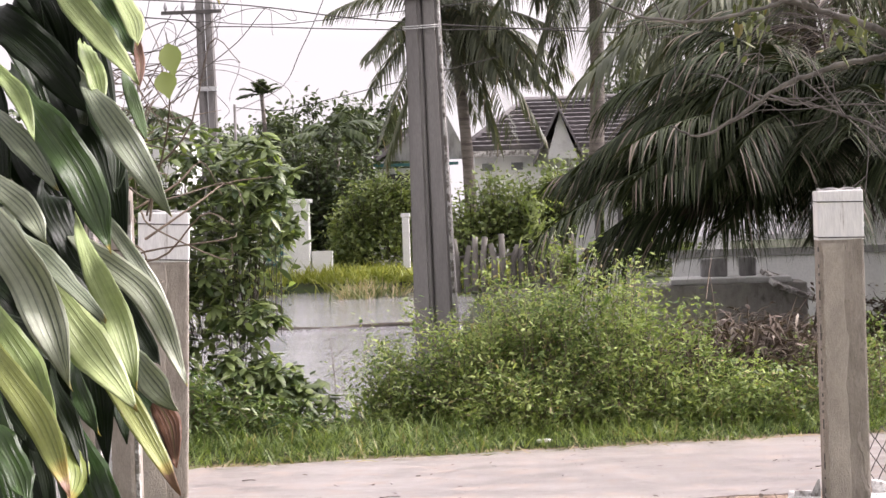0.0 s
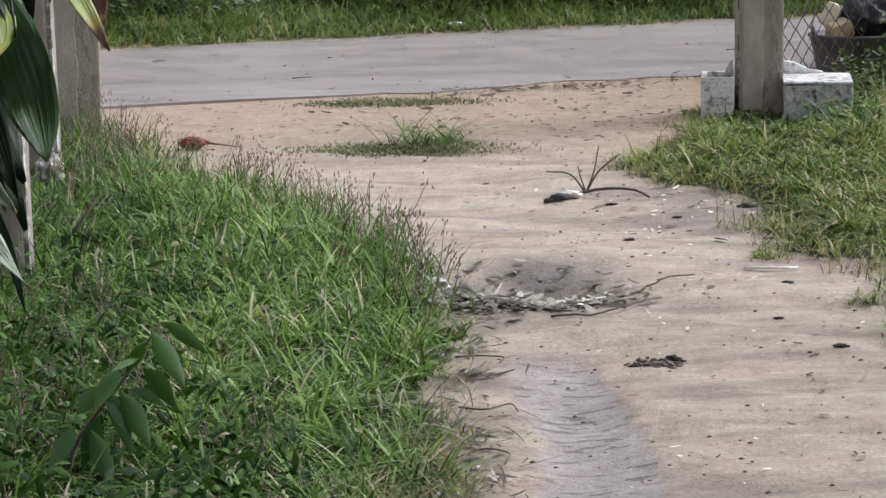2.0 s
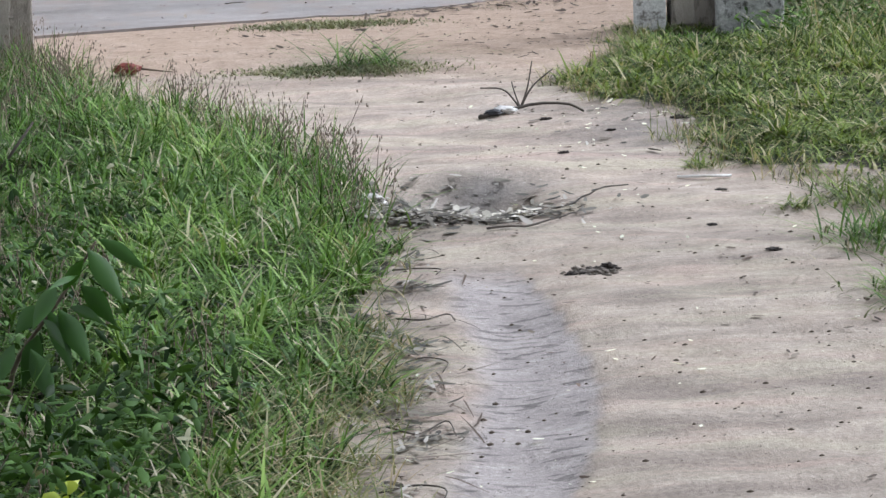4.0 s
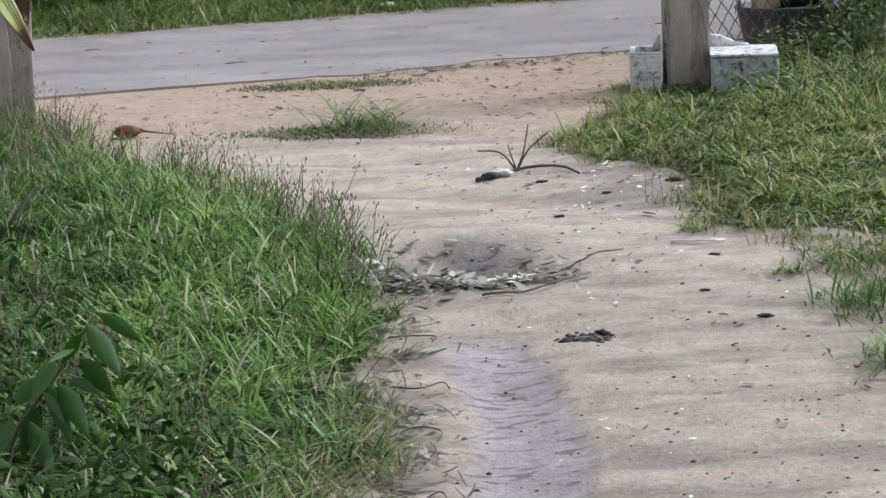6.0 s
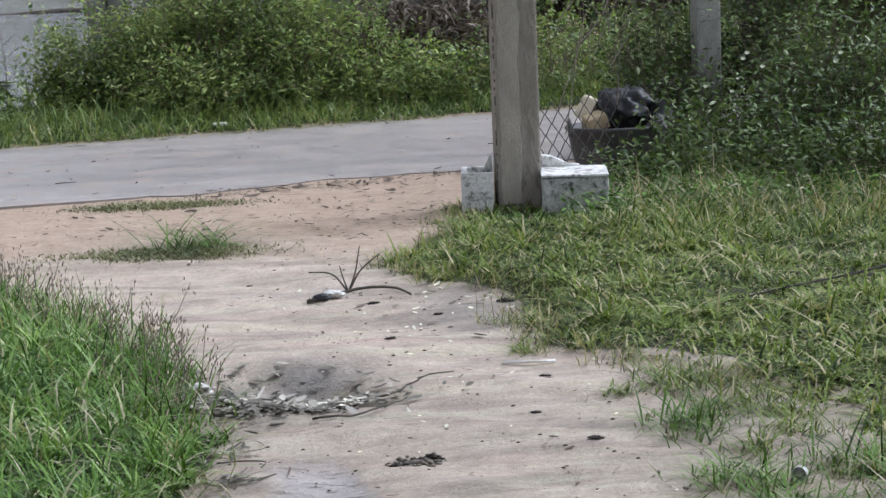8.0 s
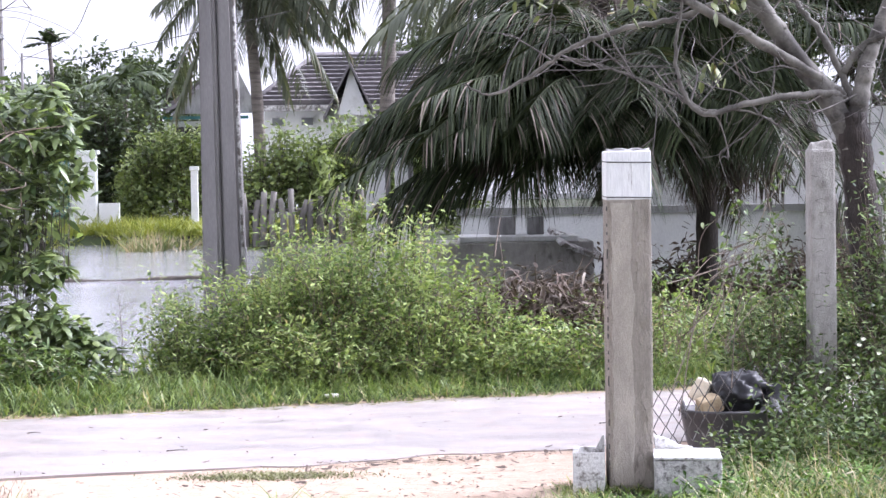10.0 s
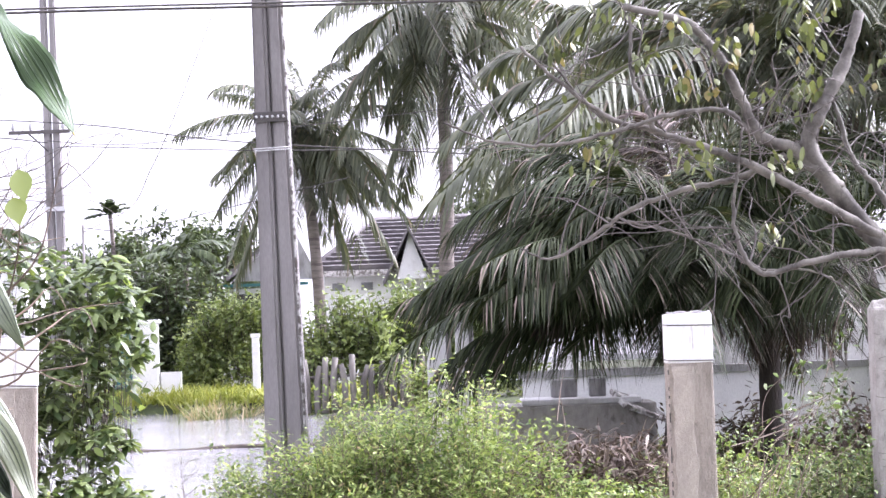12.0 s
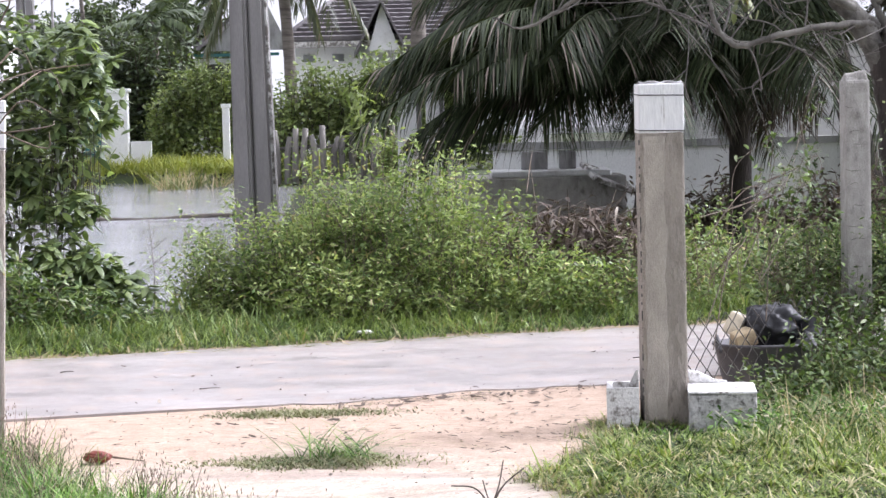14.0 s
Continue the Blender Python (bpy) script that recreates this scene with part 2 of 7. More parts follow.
def water_material():
    m, t, b, tc = start("sky_pale_flood_water")
    p = tc.outputs["Object"]
    mp = node(t, "ShaderNodeMapping", Scale=(0.35, 1.3, 1))
    t.links.new(p, mp.inputs["Vector"])
    n1 = noise_tex(t, mp.outputs[0], 7, 5, 0.65)
    # Pale grey streaks in the base colour stand in for sky on the ripples.
    col = mix(t, ramp(t, noise_tex(t, mp.outputs[0], 0.7, 5, 0.65), 0.35, 0.65), (0.21, 0.211, 0.216), (0.36, 0.362, 0.37))
    t.links.new(col, b.inputs["Base Color"])
    b.inputs["Roughness"].default_value = 0.1
    b.inputs["Specular IOR Level"].default_value = 0.6
    bump(t, b, n1, 0.4, 0.03)
    return m


def road_material():
    m, t, b, tc = start("worn_road_concrete")
    p = tc.outputs["Object"]
    mp = node(t, "ShaderNodeMapping", Rotation=(0, 0, -0.3), Scale=(0.5, 1.3, 1))
    t.links.new(p, mp.inputs["Vector"])
    streak, mid, fine = noise_tex(t, mp.outputs[0], 2.2, 6, 0.65), noise_tex(t, p, 4, 5, 0.6), noise_tex(t, p, 130, 3, 0.7)
    col = mix(t, ramp(t, streak, 0.35, 0.65), (0.235, 0.211, 0.2), (0.33, 0.297, 0.281))
    col = mix(t, mix(t, 1.0, ramp(t, mid, 0.5, 0.66), (0.6,) * 3, "MULTIPLY"), col, (0.36, 0.29, 0.24))
    col = mix(t, 0.35, col, ramp(t, fine, 0.25, 0.75, (0.6,) * 3, (1.35,) * 3), "MULTIPLY")
    t.links.new(col, b.inputs["Base Color"])
    t.links.new(ramp(t, mid, 0.35, 0.65, (0.34,) * 3, (0.66,) * 3), b.inputs["Roughness"])
    bump(t, b, mix(t, 0.5, streak, fine), 0.35, 0.01)
    return m


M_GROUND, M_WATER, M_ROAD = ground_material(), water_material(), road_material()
M_CONC = surface("weathered_concrete", (0.22, 0.19, 0.165), (0.40, 0.345, 0.30), (0.14, 0.12, 0.105), 7, 130, 0.88, 0.6, 0.01, stretch=(1, 1, 0.45), rand=0.05, stain_lo=0.54, peel=(0.36, 0.315, 0.275))
M_POST = surface("flaking_post_render", (0.25, 0.222, 0.19), (0.4, 0.358, 0.308), (0.15, 0.132, 0.112), 9, 130, 0.9, 1.0, 0.02, stretch=(1.6, 1.6, 0.5), rand=0.05, stain_lo=0.57, peel=(0.37, 0.33, 0.285))
M_COAT = surface("paler_render_skin", (0.33, 0.298, 0.256), (0.45, 0.408, 0.352), (0.2, 0.176, 0.15), 8, 140, 0.9, 0.9, 0.016, stretch=(1.4, 1.4, 0.6), rand=0.04, stain_lo=0.6)
M_FENCE = surface("scored_fence_concrete", (0.3, 0.285, 0.262), (0.44, 0.42, 0.39), (0.17, 0.16, 0.145), 14, 150, 0.9, 1.0, 0.012, stretch=(1, 1, 0.6), rand=0.05, stain_lo=0.56)
M_PLINTH = surface("flaking_white_rim", (0.62, 0.615, 0.6), (0.76, 0.755, 0.74), (0.22, 0.2, 0.18), 45, 90, 0.8, 0.8, 0.008, rand=0.03, stain_lo=0.5)
M_MOULDY = surface("mouldy_plinth_face", (0.3, 0.295, 0.28), (0.58, 0.57, 0.55), (0.1, 0.093, 0.085), 55, 120, 0.85, 0.9, 0.01, rand=0.03, stain_lo=0.52)
M_YARD = surface("weathered_yard_render", (0.6, 0.595, 0.585), (0.72, 0.715, 0.7), (0.42, 0.41, 0.395), 1.6, 60, 0.85, 0.3, 0.01, stretch=(1.5, 1.5, 0.4), rand=0.04, stain_lo=0.56)
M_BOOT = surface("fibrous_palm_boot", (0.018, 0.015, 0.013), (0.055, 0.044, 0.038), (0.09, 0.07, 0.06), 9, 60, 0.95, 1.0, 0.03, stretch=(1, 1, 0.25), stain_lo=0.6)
M_CONC_GREY = surface("grey_concrete", (0.27, 0.265, 0.26), (0.36, 0.355, 0.345), (0.17, 0.165, 0.16), 4, 120, 0.85, 0.5, 0.008, stretch=(1, 1, 0.35), rand=0.08)
# Concrete tone darkened so the pole's front shows its shaded side by colour.
M_POLE = surface("pole_concrete", (0.185, 0.175, 0.168), (0.265, 0.252, 0.242), (0.125, 0.116, 0.11), 2.5, 90, 0.8, 0.4, 0.006, stretch=(1, 1, 0.2), rand=0.05)
M_WHITE = surface("chipped_white_paint", (0.68, 0.68, 0.68), (0.78, 0.78, 0.77), (0.2, 0.17, 0.15), 13, 90, 0.65, 0.4, 0.004, stretch=(2.8, 2.8, 0.3), rand=0.03, stain_lo=0.575)
M_WHITE_DIRTY = surface("dirty_white_paint", (0.58, 0.565, 0.54), (0.78, 0.765, 0.74), (0.17, 0.155, 0.135), 26, 120, 0.8, 0.9, 0.012, rand=0.03, stain_lo=0.44)
M_LINE = surface("dark_wire", (0.05, 0.05, 0.05), (0.09, 0.08, 0.07), None, 20, 80, 0.6, 0.2, 0.002)
M_GALV = surface("galvanised_wire", (0.42, 0.42, 0.42), (0.58, 0.58, 0.57), (0.28, 0.2, 0.14), 8, 60, 0.5, 0.2, 0.002, metal=0.5, stain_lo=0.6)
M_WALL = surface("white_house_wall", (0.74, 0.74, 0.73), (0.8, 0.8, 0.79), (0.5, 0.49, 0.46), 1.2, 40, 0.8, 0.2, 0.01, rand=0.0, stain_lo=0.62)
# Brown tile tones greyed and lightened, with distance haze in the colour.
M_TILE = surface("brown_roof_tile", (0.1, 0.092, 0.095), (0.16, 0.147, 0.15), (0.2, 0.18, 0.175), 1.5, 20, 0.7, 0.4, 0.02, rand=0.2, stain_lo=0.6)
M_TEAL = surface("teal_metal", (0.03, 0.13, 0.13), (0.05, 0.17, 0.17), None, 3, 30, 0.5, 0.2, 0.01)
M_PANE = surface("dusty_louvre_glass", (0.12, 0.125, 0.13), (0.2, 0.205, 0.21), None, 3, 30, 0.3, 0.1, 0.005, spec=0.6)
M_DARK = surface("dark_opening", (0.02, 0.02, 0.022), (0.035, 0.035, 0.035), None, 3, 30, 0.4, 0.1, 0.01)
M_WOOD = surface("weathered_wood", (0.115, 0.107, 0.094), (0.2, 0.188, 0.168), (0.075, 0.068, 0.06), 5, 60, 0.85, 0.6, 0.01, stretch=(1, 1, 0.15), rand=0.25)
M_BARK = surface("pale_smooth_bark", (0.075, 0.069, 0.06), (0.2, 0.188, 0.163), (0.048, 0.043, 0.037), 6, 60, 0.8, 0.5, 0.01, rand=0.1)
M_BARK_DARK = surface("dark_bark", (0.05, 0.042, 0.035), (0.1, 0.085, 0.07), None, 8, 60, 0.9, 0.7, 0.01)
M_PALM_TRUNK = surface("palm_bark", (0.15, 0.13, 0.115), (0.24, 0.21, 0.185), (0.1, 0.085, 0.075), 6, 40, 0.9, 0.7, 0.02, stretch=(0.4, 0.4, 3))
M_TWIG = surface("dry_twig", (0.12, 0.09, 0.07), (0.2, 0.16, 0.12), None, 12, 90, 0.85, 0.4, 0.004, rand=0.35)
M_TWIG_GREY = surface("grey_twig", (0.09, 0.08, 0.074), (0.16, 0.145, 0.135), None, 12, 90, 0.85, 0.4, 0.004)
M_BAG = surface("black_plastic", (0.012, 0.012, 0.014), (0.02, 0.02, 0.024), None, 6, 60, 0.5, 0.25, 0.01, spec=0.45)
M_CLOD = surface("crumbly_damp_earth", (0.11, 0.095, 0.08), (0.26, 0.225, 0.19), (0.06, 0.05, 0.042), 60, 160, 0.95, 1.0, 0.006, rand=0.3)
M_TUB = surface("grey_rubber", (0.062, 0.06, 0.064), (0.1, 0.097, 0.102), (0.12, 0.11, 0.1), 6, 80, 0.6, 0.3, 0.005)
M_CARD = surface("sodden_cardboard", (0.36, 0.28, 0.17), (0.48, 0.39, 0.25), (0.24, 0.17, 0.1), 7, 90, 0.85, 0.4, 0.005)
M_CREAM = surface("cream_packaging", (0.62, 0.55, 0.42), (0.7, 0.64, 0.5), (0.45, 0.36, 0.24), 7, 90, 0.7, 0.4, 0.005)
M_LITTER = surface("pale_litter", (0.66, 0.65, 0.62), (0.8, 0.79, 0.77), (0.45, 0.42, 0.38), 14, 90, 0.6, 0.3, 0.003)
M_RED = surface("red_husk", (0.15, 0.03, 0.02), (0.23, 0.045, 0.03), (0.1, 0.025, 0.018), 14, 90, 0.5, 0.4, 0.004)
M_CERAMIC = surface("insulator", (0.3, 0.3, 0.3), (0.4, 0.4, 0.4), None, 8, 60, 0.3, 0.1, 0.002)
M_NUT = surface("coconut", (0.3, 0.29, 0.14), (0.4, 0.36, 0.2), None, 6, 40, 0.6, 0.2, 0.01)

L_GRASS = leafy("lawn_grass", (0.012, 0.032, 0.006), (0.16, 0.285, 0.058), (0.42, 0.38, 0.28), 0.09, 0.5, 0.12, 0.15)
L_GRASS_LONG = leafy("long_lawn_blade", (0.085, 0.18, 0.036), (0.25, 0.37, 0.1), (0.46, 0.43, 0.28), 0.14, 0.45, 0.22, 0.35)
L_GRASS_SUN = leafy("open_lawn_grass", (0.015, 0.037, 0.008), (0.25, 0.325, 0.086), (0.45, 0.4, 0.25), 0.17, 0.55, 0.24, 0.2)
L_GRASS_DRY = leafy("dry_seedy_grass", (0.11, 0.15, 0.06), (0.25, 0.25, 0.14), (0.4, 0.33, 0.22), 0.35, 0.7)
L_GRASS_VERGE = leafy("verge_grass", (0.058, 0.105, 0.032), (0.29, 0.365, 0.13), (0.38, 0.33, 0.18), 0.07)
L_GRASS_FAR = leafy("yellow_bank_grass", (0.24, 0.28, 0.06), (0.38, 0.4, 0.1), None)
L_WEED = leafy("low_weed_leaf", (0.009, 0.026, 0.006), (0.08, 0.155, 0.036), (0.3, 0.3, 0.2), 0.03, 0.5, 0.14, 0.16)
L_BUSH = leafy("bright_bush_leaf", (0.07, 0.122, 0.042), (0.385, 0.455, 0.2), (0.36, 0.31, 0.18), 0.03, 0.65, 0.32, 0.15)
L_SHRUB = leafy("dark_shrub_leaf", (0.035, 0.062, 0.024), (0.21, 0.265, 0.115), (0.28, 0.36, 0.13), 0.06, 0.36, 0.26, 0.55)
L_HEDGE = leafy("hedge_leaf", (0.1, 0.145, 0.055), (0.27, 0.32, 0.13), None)
L_TREE = leafy("far_tree_leaf", (0.04, 0.056, 0.032), (0.115, 0.15, 0.085), None)
# Greyer, paler leaflet: distance haze and sheen are mixed into its tones.
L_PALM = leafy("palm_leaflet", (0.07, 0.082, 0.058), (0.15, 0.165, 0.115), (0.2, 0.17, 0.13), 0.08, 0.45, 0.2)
# Dark copy of the leaflet, with the low crowns' shade in its colour.
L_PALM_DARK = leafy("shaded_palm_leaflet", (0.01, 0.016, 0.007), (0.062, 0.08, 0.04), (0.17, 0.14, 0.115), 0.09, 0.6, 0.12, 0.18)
L_PALM_DEAD = leafy("dead_palm_leaflet", (0.036, 0.027, 0.023), (0.08, 0.06, 0.052), (0.18, 0.15, 0.13), 0.1, 0.8, 0.15)
L_DEAD = leafy("dead_leaf_heap", (0.055, 0.041, 0.036), (0.14, 0.105, 0.09), (0.28, 0.24, 0.2), 0.1, 0.9, 0.1)
L_PALE = leafy("pale_young_leaf", (0.16, 0.21, 0.08), (0.27, 0.32, 0.14), None, 0.0, 0.45, 0.35)
L_VINE = leafy("creeper_leaf", (0.03, 0.062, 0.02), (0.17, 0.235, 0.08), (0.36, 0.39, 0.26), 0.07)
L_FENCE_WEED = leafy("fence_weed_leaf", (0.018, 0.038, 0.013), (0.165, 0.23, 0.085), (0.33, 0.37, 0.23), 0.04, 0.5, 0.2, 0.22)
L_MAT = leafy("dull_matted_grass", (0.105, 0.115, 0.06), (0.24, 0.25, 0.145), (0.34, 0.3, 0.22), 0.15, 0.7, 0.15, 0.2)
L_PETAL = leafy("white_petal", (0.7, 0.7, 0.68), (0.82, 0.82, 0.8), None)
L_LIME = leafy("yellow_green_leaf", (0.3, 0.4, 0.04), (0.42, 0.48, 0.06), None, 0.0, 0.4, 0.3)
L_DRIFT = leafy("wet_grey_litter", (0.035, 0.031, 0.027), (0.23, 0.21, 0.185), (0.4, 0.37, 0.33), 0.15, 0.6, 0.05)
L_SCRAP = leafy("dull_pale_scrap", (0.32, 0.3, 0.27), (0.72, 0.7, 0.66), None, 0.0, 0.6, 0.05)
L_OLIVE = leafy("olive_tree_leaf", (0.06, 0.075, 0.028), (0.16, 0.185, 0.07), (0.2, 0.17, 0.07), 0.12, 0.5, 0.17)
L_SAP = leafy("glossy_sapling_leaf", (0.012, 0.042, 0.007), (0.062, 0.15, 0.026), None, 0.0, 0.36, 0.2, 0.5)
# The first leaf colour is near-black to carry the shade inside the plant.
L_DRAC = [broad_leaf("strap_leaf_shaded", (0.005, 0.012, 0.003), (0.014, 0.03, 0.007), (0.02, 0.04, 0.012), 0.12, 1.2, 0.06, 0.25, 0.42),
          broad_leaf("strap_leaf_striped", (0.25, 0.3, 0.2), (0.36, 0.4, 0.28), (0.03, 0.052, 0.024), 0.95, 1.05, 0.1, 0.6, 0.36),
          broad_leaf("strap_leaf_light", (0.28, 0.38, 0.13), (0.4, 0.48, 0.21), (0.14, 0.22, 0.07), 0.3, 1.06, 0.1, 0.5, 0.38),
          broad_leaf("strap_leaf_yellowing", (0.26, 0.34, 0.08), (0.36, 0.39, 0.11), (0.12, 0.19, 0.05), 0.35, 0.9, 0.2, 0.5, 0.4),
          broad_leaf("strap_leaf_green", (0.022, 0.056, 0.011), (0.06, 0.115, 0.028), (0.014, 0.03, 0.008), 0.2, 1.05, 0.25, 0.45, 0.34),
          broad_leaf("strap_leaf_brown", (0.14, 0.06, 0.03), (0.2, 0.095, 0.055), (0.09, 0.04, 0.025), 0.6, 9.0)]

# ---------------------------------------------------------------- mesh helpers
class Geo:
    """Collects vertices and polygons, and becomes one mesh."""

    def __init__(self):
        self.v, self.p, self.n, self.uv = [], [], 0, {}

    def add(self, verts, polys, uv=None):
        verts = np.asarray(verts, dtype=np.float64).reshape(-1, 3)
        polys = np.asarray(polys, dtype=np.int64)
        if uv is not None:
            self.uv[len(self.p)] = np.asarray(uv)[polys].reshape(-1, 2)
        self.v.append(verts)
        self.p.append(polys + self.n)
        self.n += len(verts)
        return self

    def mesh(self, name, smooth=True):
        me = bpy.data.meshes.new(name)
        v = np.concatenate(self.v)
        me.vertices.add(len(v))
        me.vertices.foreach_set("co", v.ravel())
        loops = np.concatenate([p.ravel() for p in self.p])
        totals = np.concatenate([np.full(len(p), p.shape[1]) for p in self.p])
        me.loops.add(len(loops))
        me.loops.foreach_set("vertex_index", loops)
        me.polygons.add(len(totals))
        me.polygons.foreach_set("loop_start", np.cumsum(totals) - totals)
        me.polygons.foreach_set("loop_total", totals)
        me.polygons.foreach_set("use_smooth", np.full(len(totals), smooth))
        if self.uv:
            lay = me.uv_layers.new(name="UVMap")
            lay.data.foreach_set("uv", np.concatenate([self.uv.get(i, np.zeros((p.size, 2))) for i, p in enumerate(self.p)]).ravel())
        me.update(calc_edges=True)
        return me

    def box(self, x0, y0, z0, x1, y1, z1):
        c = [(x, y, z) for z in (z0, z1) for y in (y0, y1) for x in (x0, x1)]
        return self.add(c, [(0, 2, 3, 1), (4, 5, 7, 6), (0, 1, 5, 4), (2, 6, 7, 3), (0, 4, 6, 2), (1, 3, 7, 5)])

    def tube(self, pts, radii, sides=6, cap=True):
        pts = np.asarray(pts, dtype=float)
        k = len(pts)
        radii = np.broadcast_to(np.asarray(radii, dtype=float), (k,))
        tan = np.gradient(pts, axis=0)
        tan /= np.linalg.norm(tan, axis=1)[:, None] + 1e-12
        ref = np.array([0.31, 0.87, 0.38]) if abs(tan[0, 1]) < 0.8 else np.array([0.9, 0.1, 0.4])
        a = np.cross(tan, ref)
        a /= np.linalg.norm(a, axis=1)[:, None] + 1e-12
        b = np.cross(tan, a)
        ang = np.arange(sides) * 2 * np.pi / sides
        ring = pts[:, None] + radii[:, None, None] * (np.cos(ang)[None, :, None] * a[:, None] + np.sin(ang)[None, :, None] * b[:, None])
        idx = np.arange(k * sides).reshape(k, sides)
        q = np.stack([idx[:-1], np.roll(idx[:-1], -1, 1), np.roll(idx[1:], -1, 1), idx[1:]], -1).reshape(-1, 4)
        base = self.n
        self.add(ring.reshape(-1, 3), q)
        if cap:
            self.p.append(np.array([base + idx[0][::-1]]))
            self.p.append(np.array([base + idx[-1]]))
        return self

    def ribbons(self, base, along, side, bend, profile, fold=0.0):
        """Leaves or blades: from base along a vector, bent by bend * t^2, with half widths side * profile; fold lifts the edges into a shallow V."""
        base, along, side, bend = (np.asarray(a, dtype=float) for a in (base, along, side, bend))
        k, n = len(profile), len(base)
        t = np.linspace(0, 1, k)[None, :, None]
        mid = base[:, None] + along[:, None] * t + bend[:, None] * t * t
        w = np.asarray(profile)[None, :, None] * side[:, None]
        if fold:
            nrm = np.cross(along, side)
            nrm /= np.linalg.norm(nrm, axis=1)[:, None] + 1e-9
            lift = nrm[:, None] * (np.linalg.norm(side, axis=1)[:, None, None] * np.asarray(profile)[None, :, None] * fold)
            rows = np.stack([mid - w + lift, mid, mid + w + lift], 2)
            c = 3
        else:
            rows = np.stack([mid - w, mid + w], 2)
            c = 2
        idx = np.arange(n * k * c).reshape(n, k, c)
        q = np.stack([idx[:, :-1, :-1], idx[:, :-1, 1:], idx[:, 1:, 1:], idx[:, 1:, :-1]], -1).reshape(-1, 4)
        return self.add(rows.reshape(-1, 3), q)


def thing(name, label, category, group="", at=(0, 0, 0), kind=""):
    ob = new(name)
    ob.empty_display_size = 0.1
    ob.location = at
    return tagged(ob, label, category, group, kind)


def part(name, geo, material, parent, label="", smooth=True, kind=""):
    """Links a Geo or a mesh as one object under a thing or part, built in the parent's space."""
    me = geo.mesh(name, smooth) if isinstance(geo, Geo) else geo
    if not me.materials:
        me.materials.append(material)
    ob = new(name, me)
    ob.parent = parent
    return tagged(ob, label, kind=kind)


def solid(name, geo, material, label, category, kind="", group="", smooth=True):
    me = geo.mesh(name, smooth) if isinstance(geo, Geo) else geo
    me.materials.append(material)
    return tagged(new(name, me), label, category, group, kind)


def chamfered(x, y, z, edge=0.01, taper=1.0, rough=0.0, seg=2):
    """A box standing on the origin with rounded edges, as a mesh."""
    bm = bmesh.new()
    bmesh.ops.create_cube(bm, size=1)
    for v in bm.verts:
        s = taper if v.co.z > 0 else 1.0
        v.co = Vector((v.co.x * x * s, v.co.y * y * s, (v.co.z + 0.5) * z))
    bmesh.ops.bevel(bm, geom=list(bm.edges), offset=edge, segments=seg, profile=0.6, affect="EDGES")
    if rough:
        bmesh.ops.subdivide_edges(bm, edges=[e for e in bm.edges if e.calc_length() > 0.12], cuts=5, use_grid_fill=True)
        for v in bm.verts:
            v.co += noise.noise_vector(v.co * 9) * rough
    me = bpy.data.meshes.new("block")
    bm.to_mesh(me)
    bm.free()
    return me


def unit(v):
    v = np.asarray(v, dtype=float)
    return v / (np.linalg.norm(v, axis=-1, keepdims=True) + 1e-9)


def spline(pts, n):
    """A smooth line through a few points."""
    p = np.asarray(pts, dtype=float)
    q = np.vstack([2 * p[0] - p[1], p, 2 * p[-1] - p[-2]])
    out = []
    for u in np.linspace(0, len(p) - 1 - 1e-6, n):
        i = int(u)
        t = u - i
        a, b, c, d = q[i], q[i + 1], q[i + 2], q[i + 3]
        out.append(0.5 * (2 * b + (c - a) * t + (2 * a - 5 * b + 4 * c - d) * t * t + (3 * b - a - 3 * c + d) * t ** 3))
    return np.array(out)


LEAF = (0.12, 0.8, 1.0, 0.75, 0.08)
BLADE = (0.8, 1.0, 0.85, 0.55, 0.06)
rng = np.random.default_rng(7)


def scatter_leaves(geo, centres, length, width, droop=0.25, spread=1.0, up=0.25, profile=LEAF, fold=0.0, r=rng):
    """One leaf at each point, in all directions, tilted and bent."""
    n = len(centres)
    d = unit(r.normal(size=(n, 3)) * [1, 1, 0.55] * spread + [0, 0, up])
    s = unit(np.cross(d, unit(r.normal(size=(n, 3)) * 0.5 + [0, 0, 1])))
    L = length * r.uniform(0.65, 1.25, (n, 1))
    geo.ribbons(centres, d * L, s * width * 0.5 * r.uniform(0.75, 1.2, (n, 1)), np.array([0, 0, -1.0]) * L * droop * r.uniform(0.3, 1.3, (n, 1)), profile, fold)


def grass(geo, pts, height, width, lean=0.35, r=rng, wind=(0.0, 0.0), profile=BLADE, flop=1.0):
    n = len(pts)
    az = r.uniform(0, 2 * np.pi, n)
    h = (height * r.uniform(0.5, 1.15, n))[:, None]
    out = np.stack([np.cos(az), np.sin(az), 0 * az], -1)
    tilt = r.uniform(0.05, lean, (n, 1))
    along = (np.array([0, 0, 1.0]) + out * tilt) * h
    side = np.stack([-np.sin(az), np.cos(az), 0 * az], -1) * width * 0.5 * r.uniform(0.7, 1.3, (n, 1))
    bend = (out * r.uniform(0.1, 0.9, (n, 1)) - np.array([0, 0, 0.55])) * h * r.uniform(0.2, 1.0, (n, 1)) * flop + np.array([*wind, 0]) * h
    geo.ribbons(pts, along, side, bend, profile)

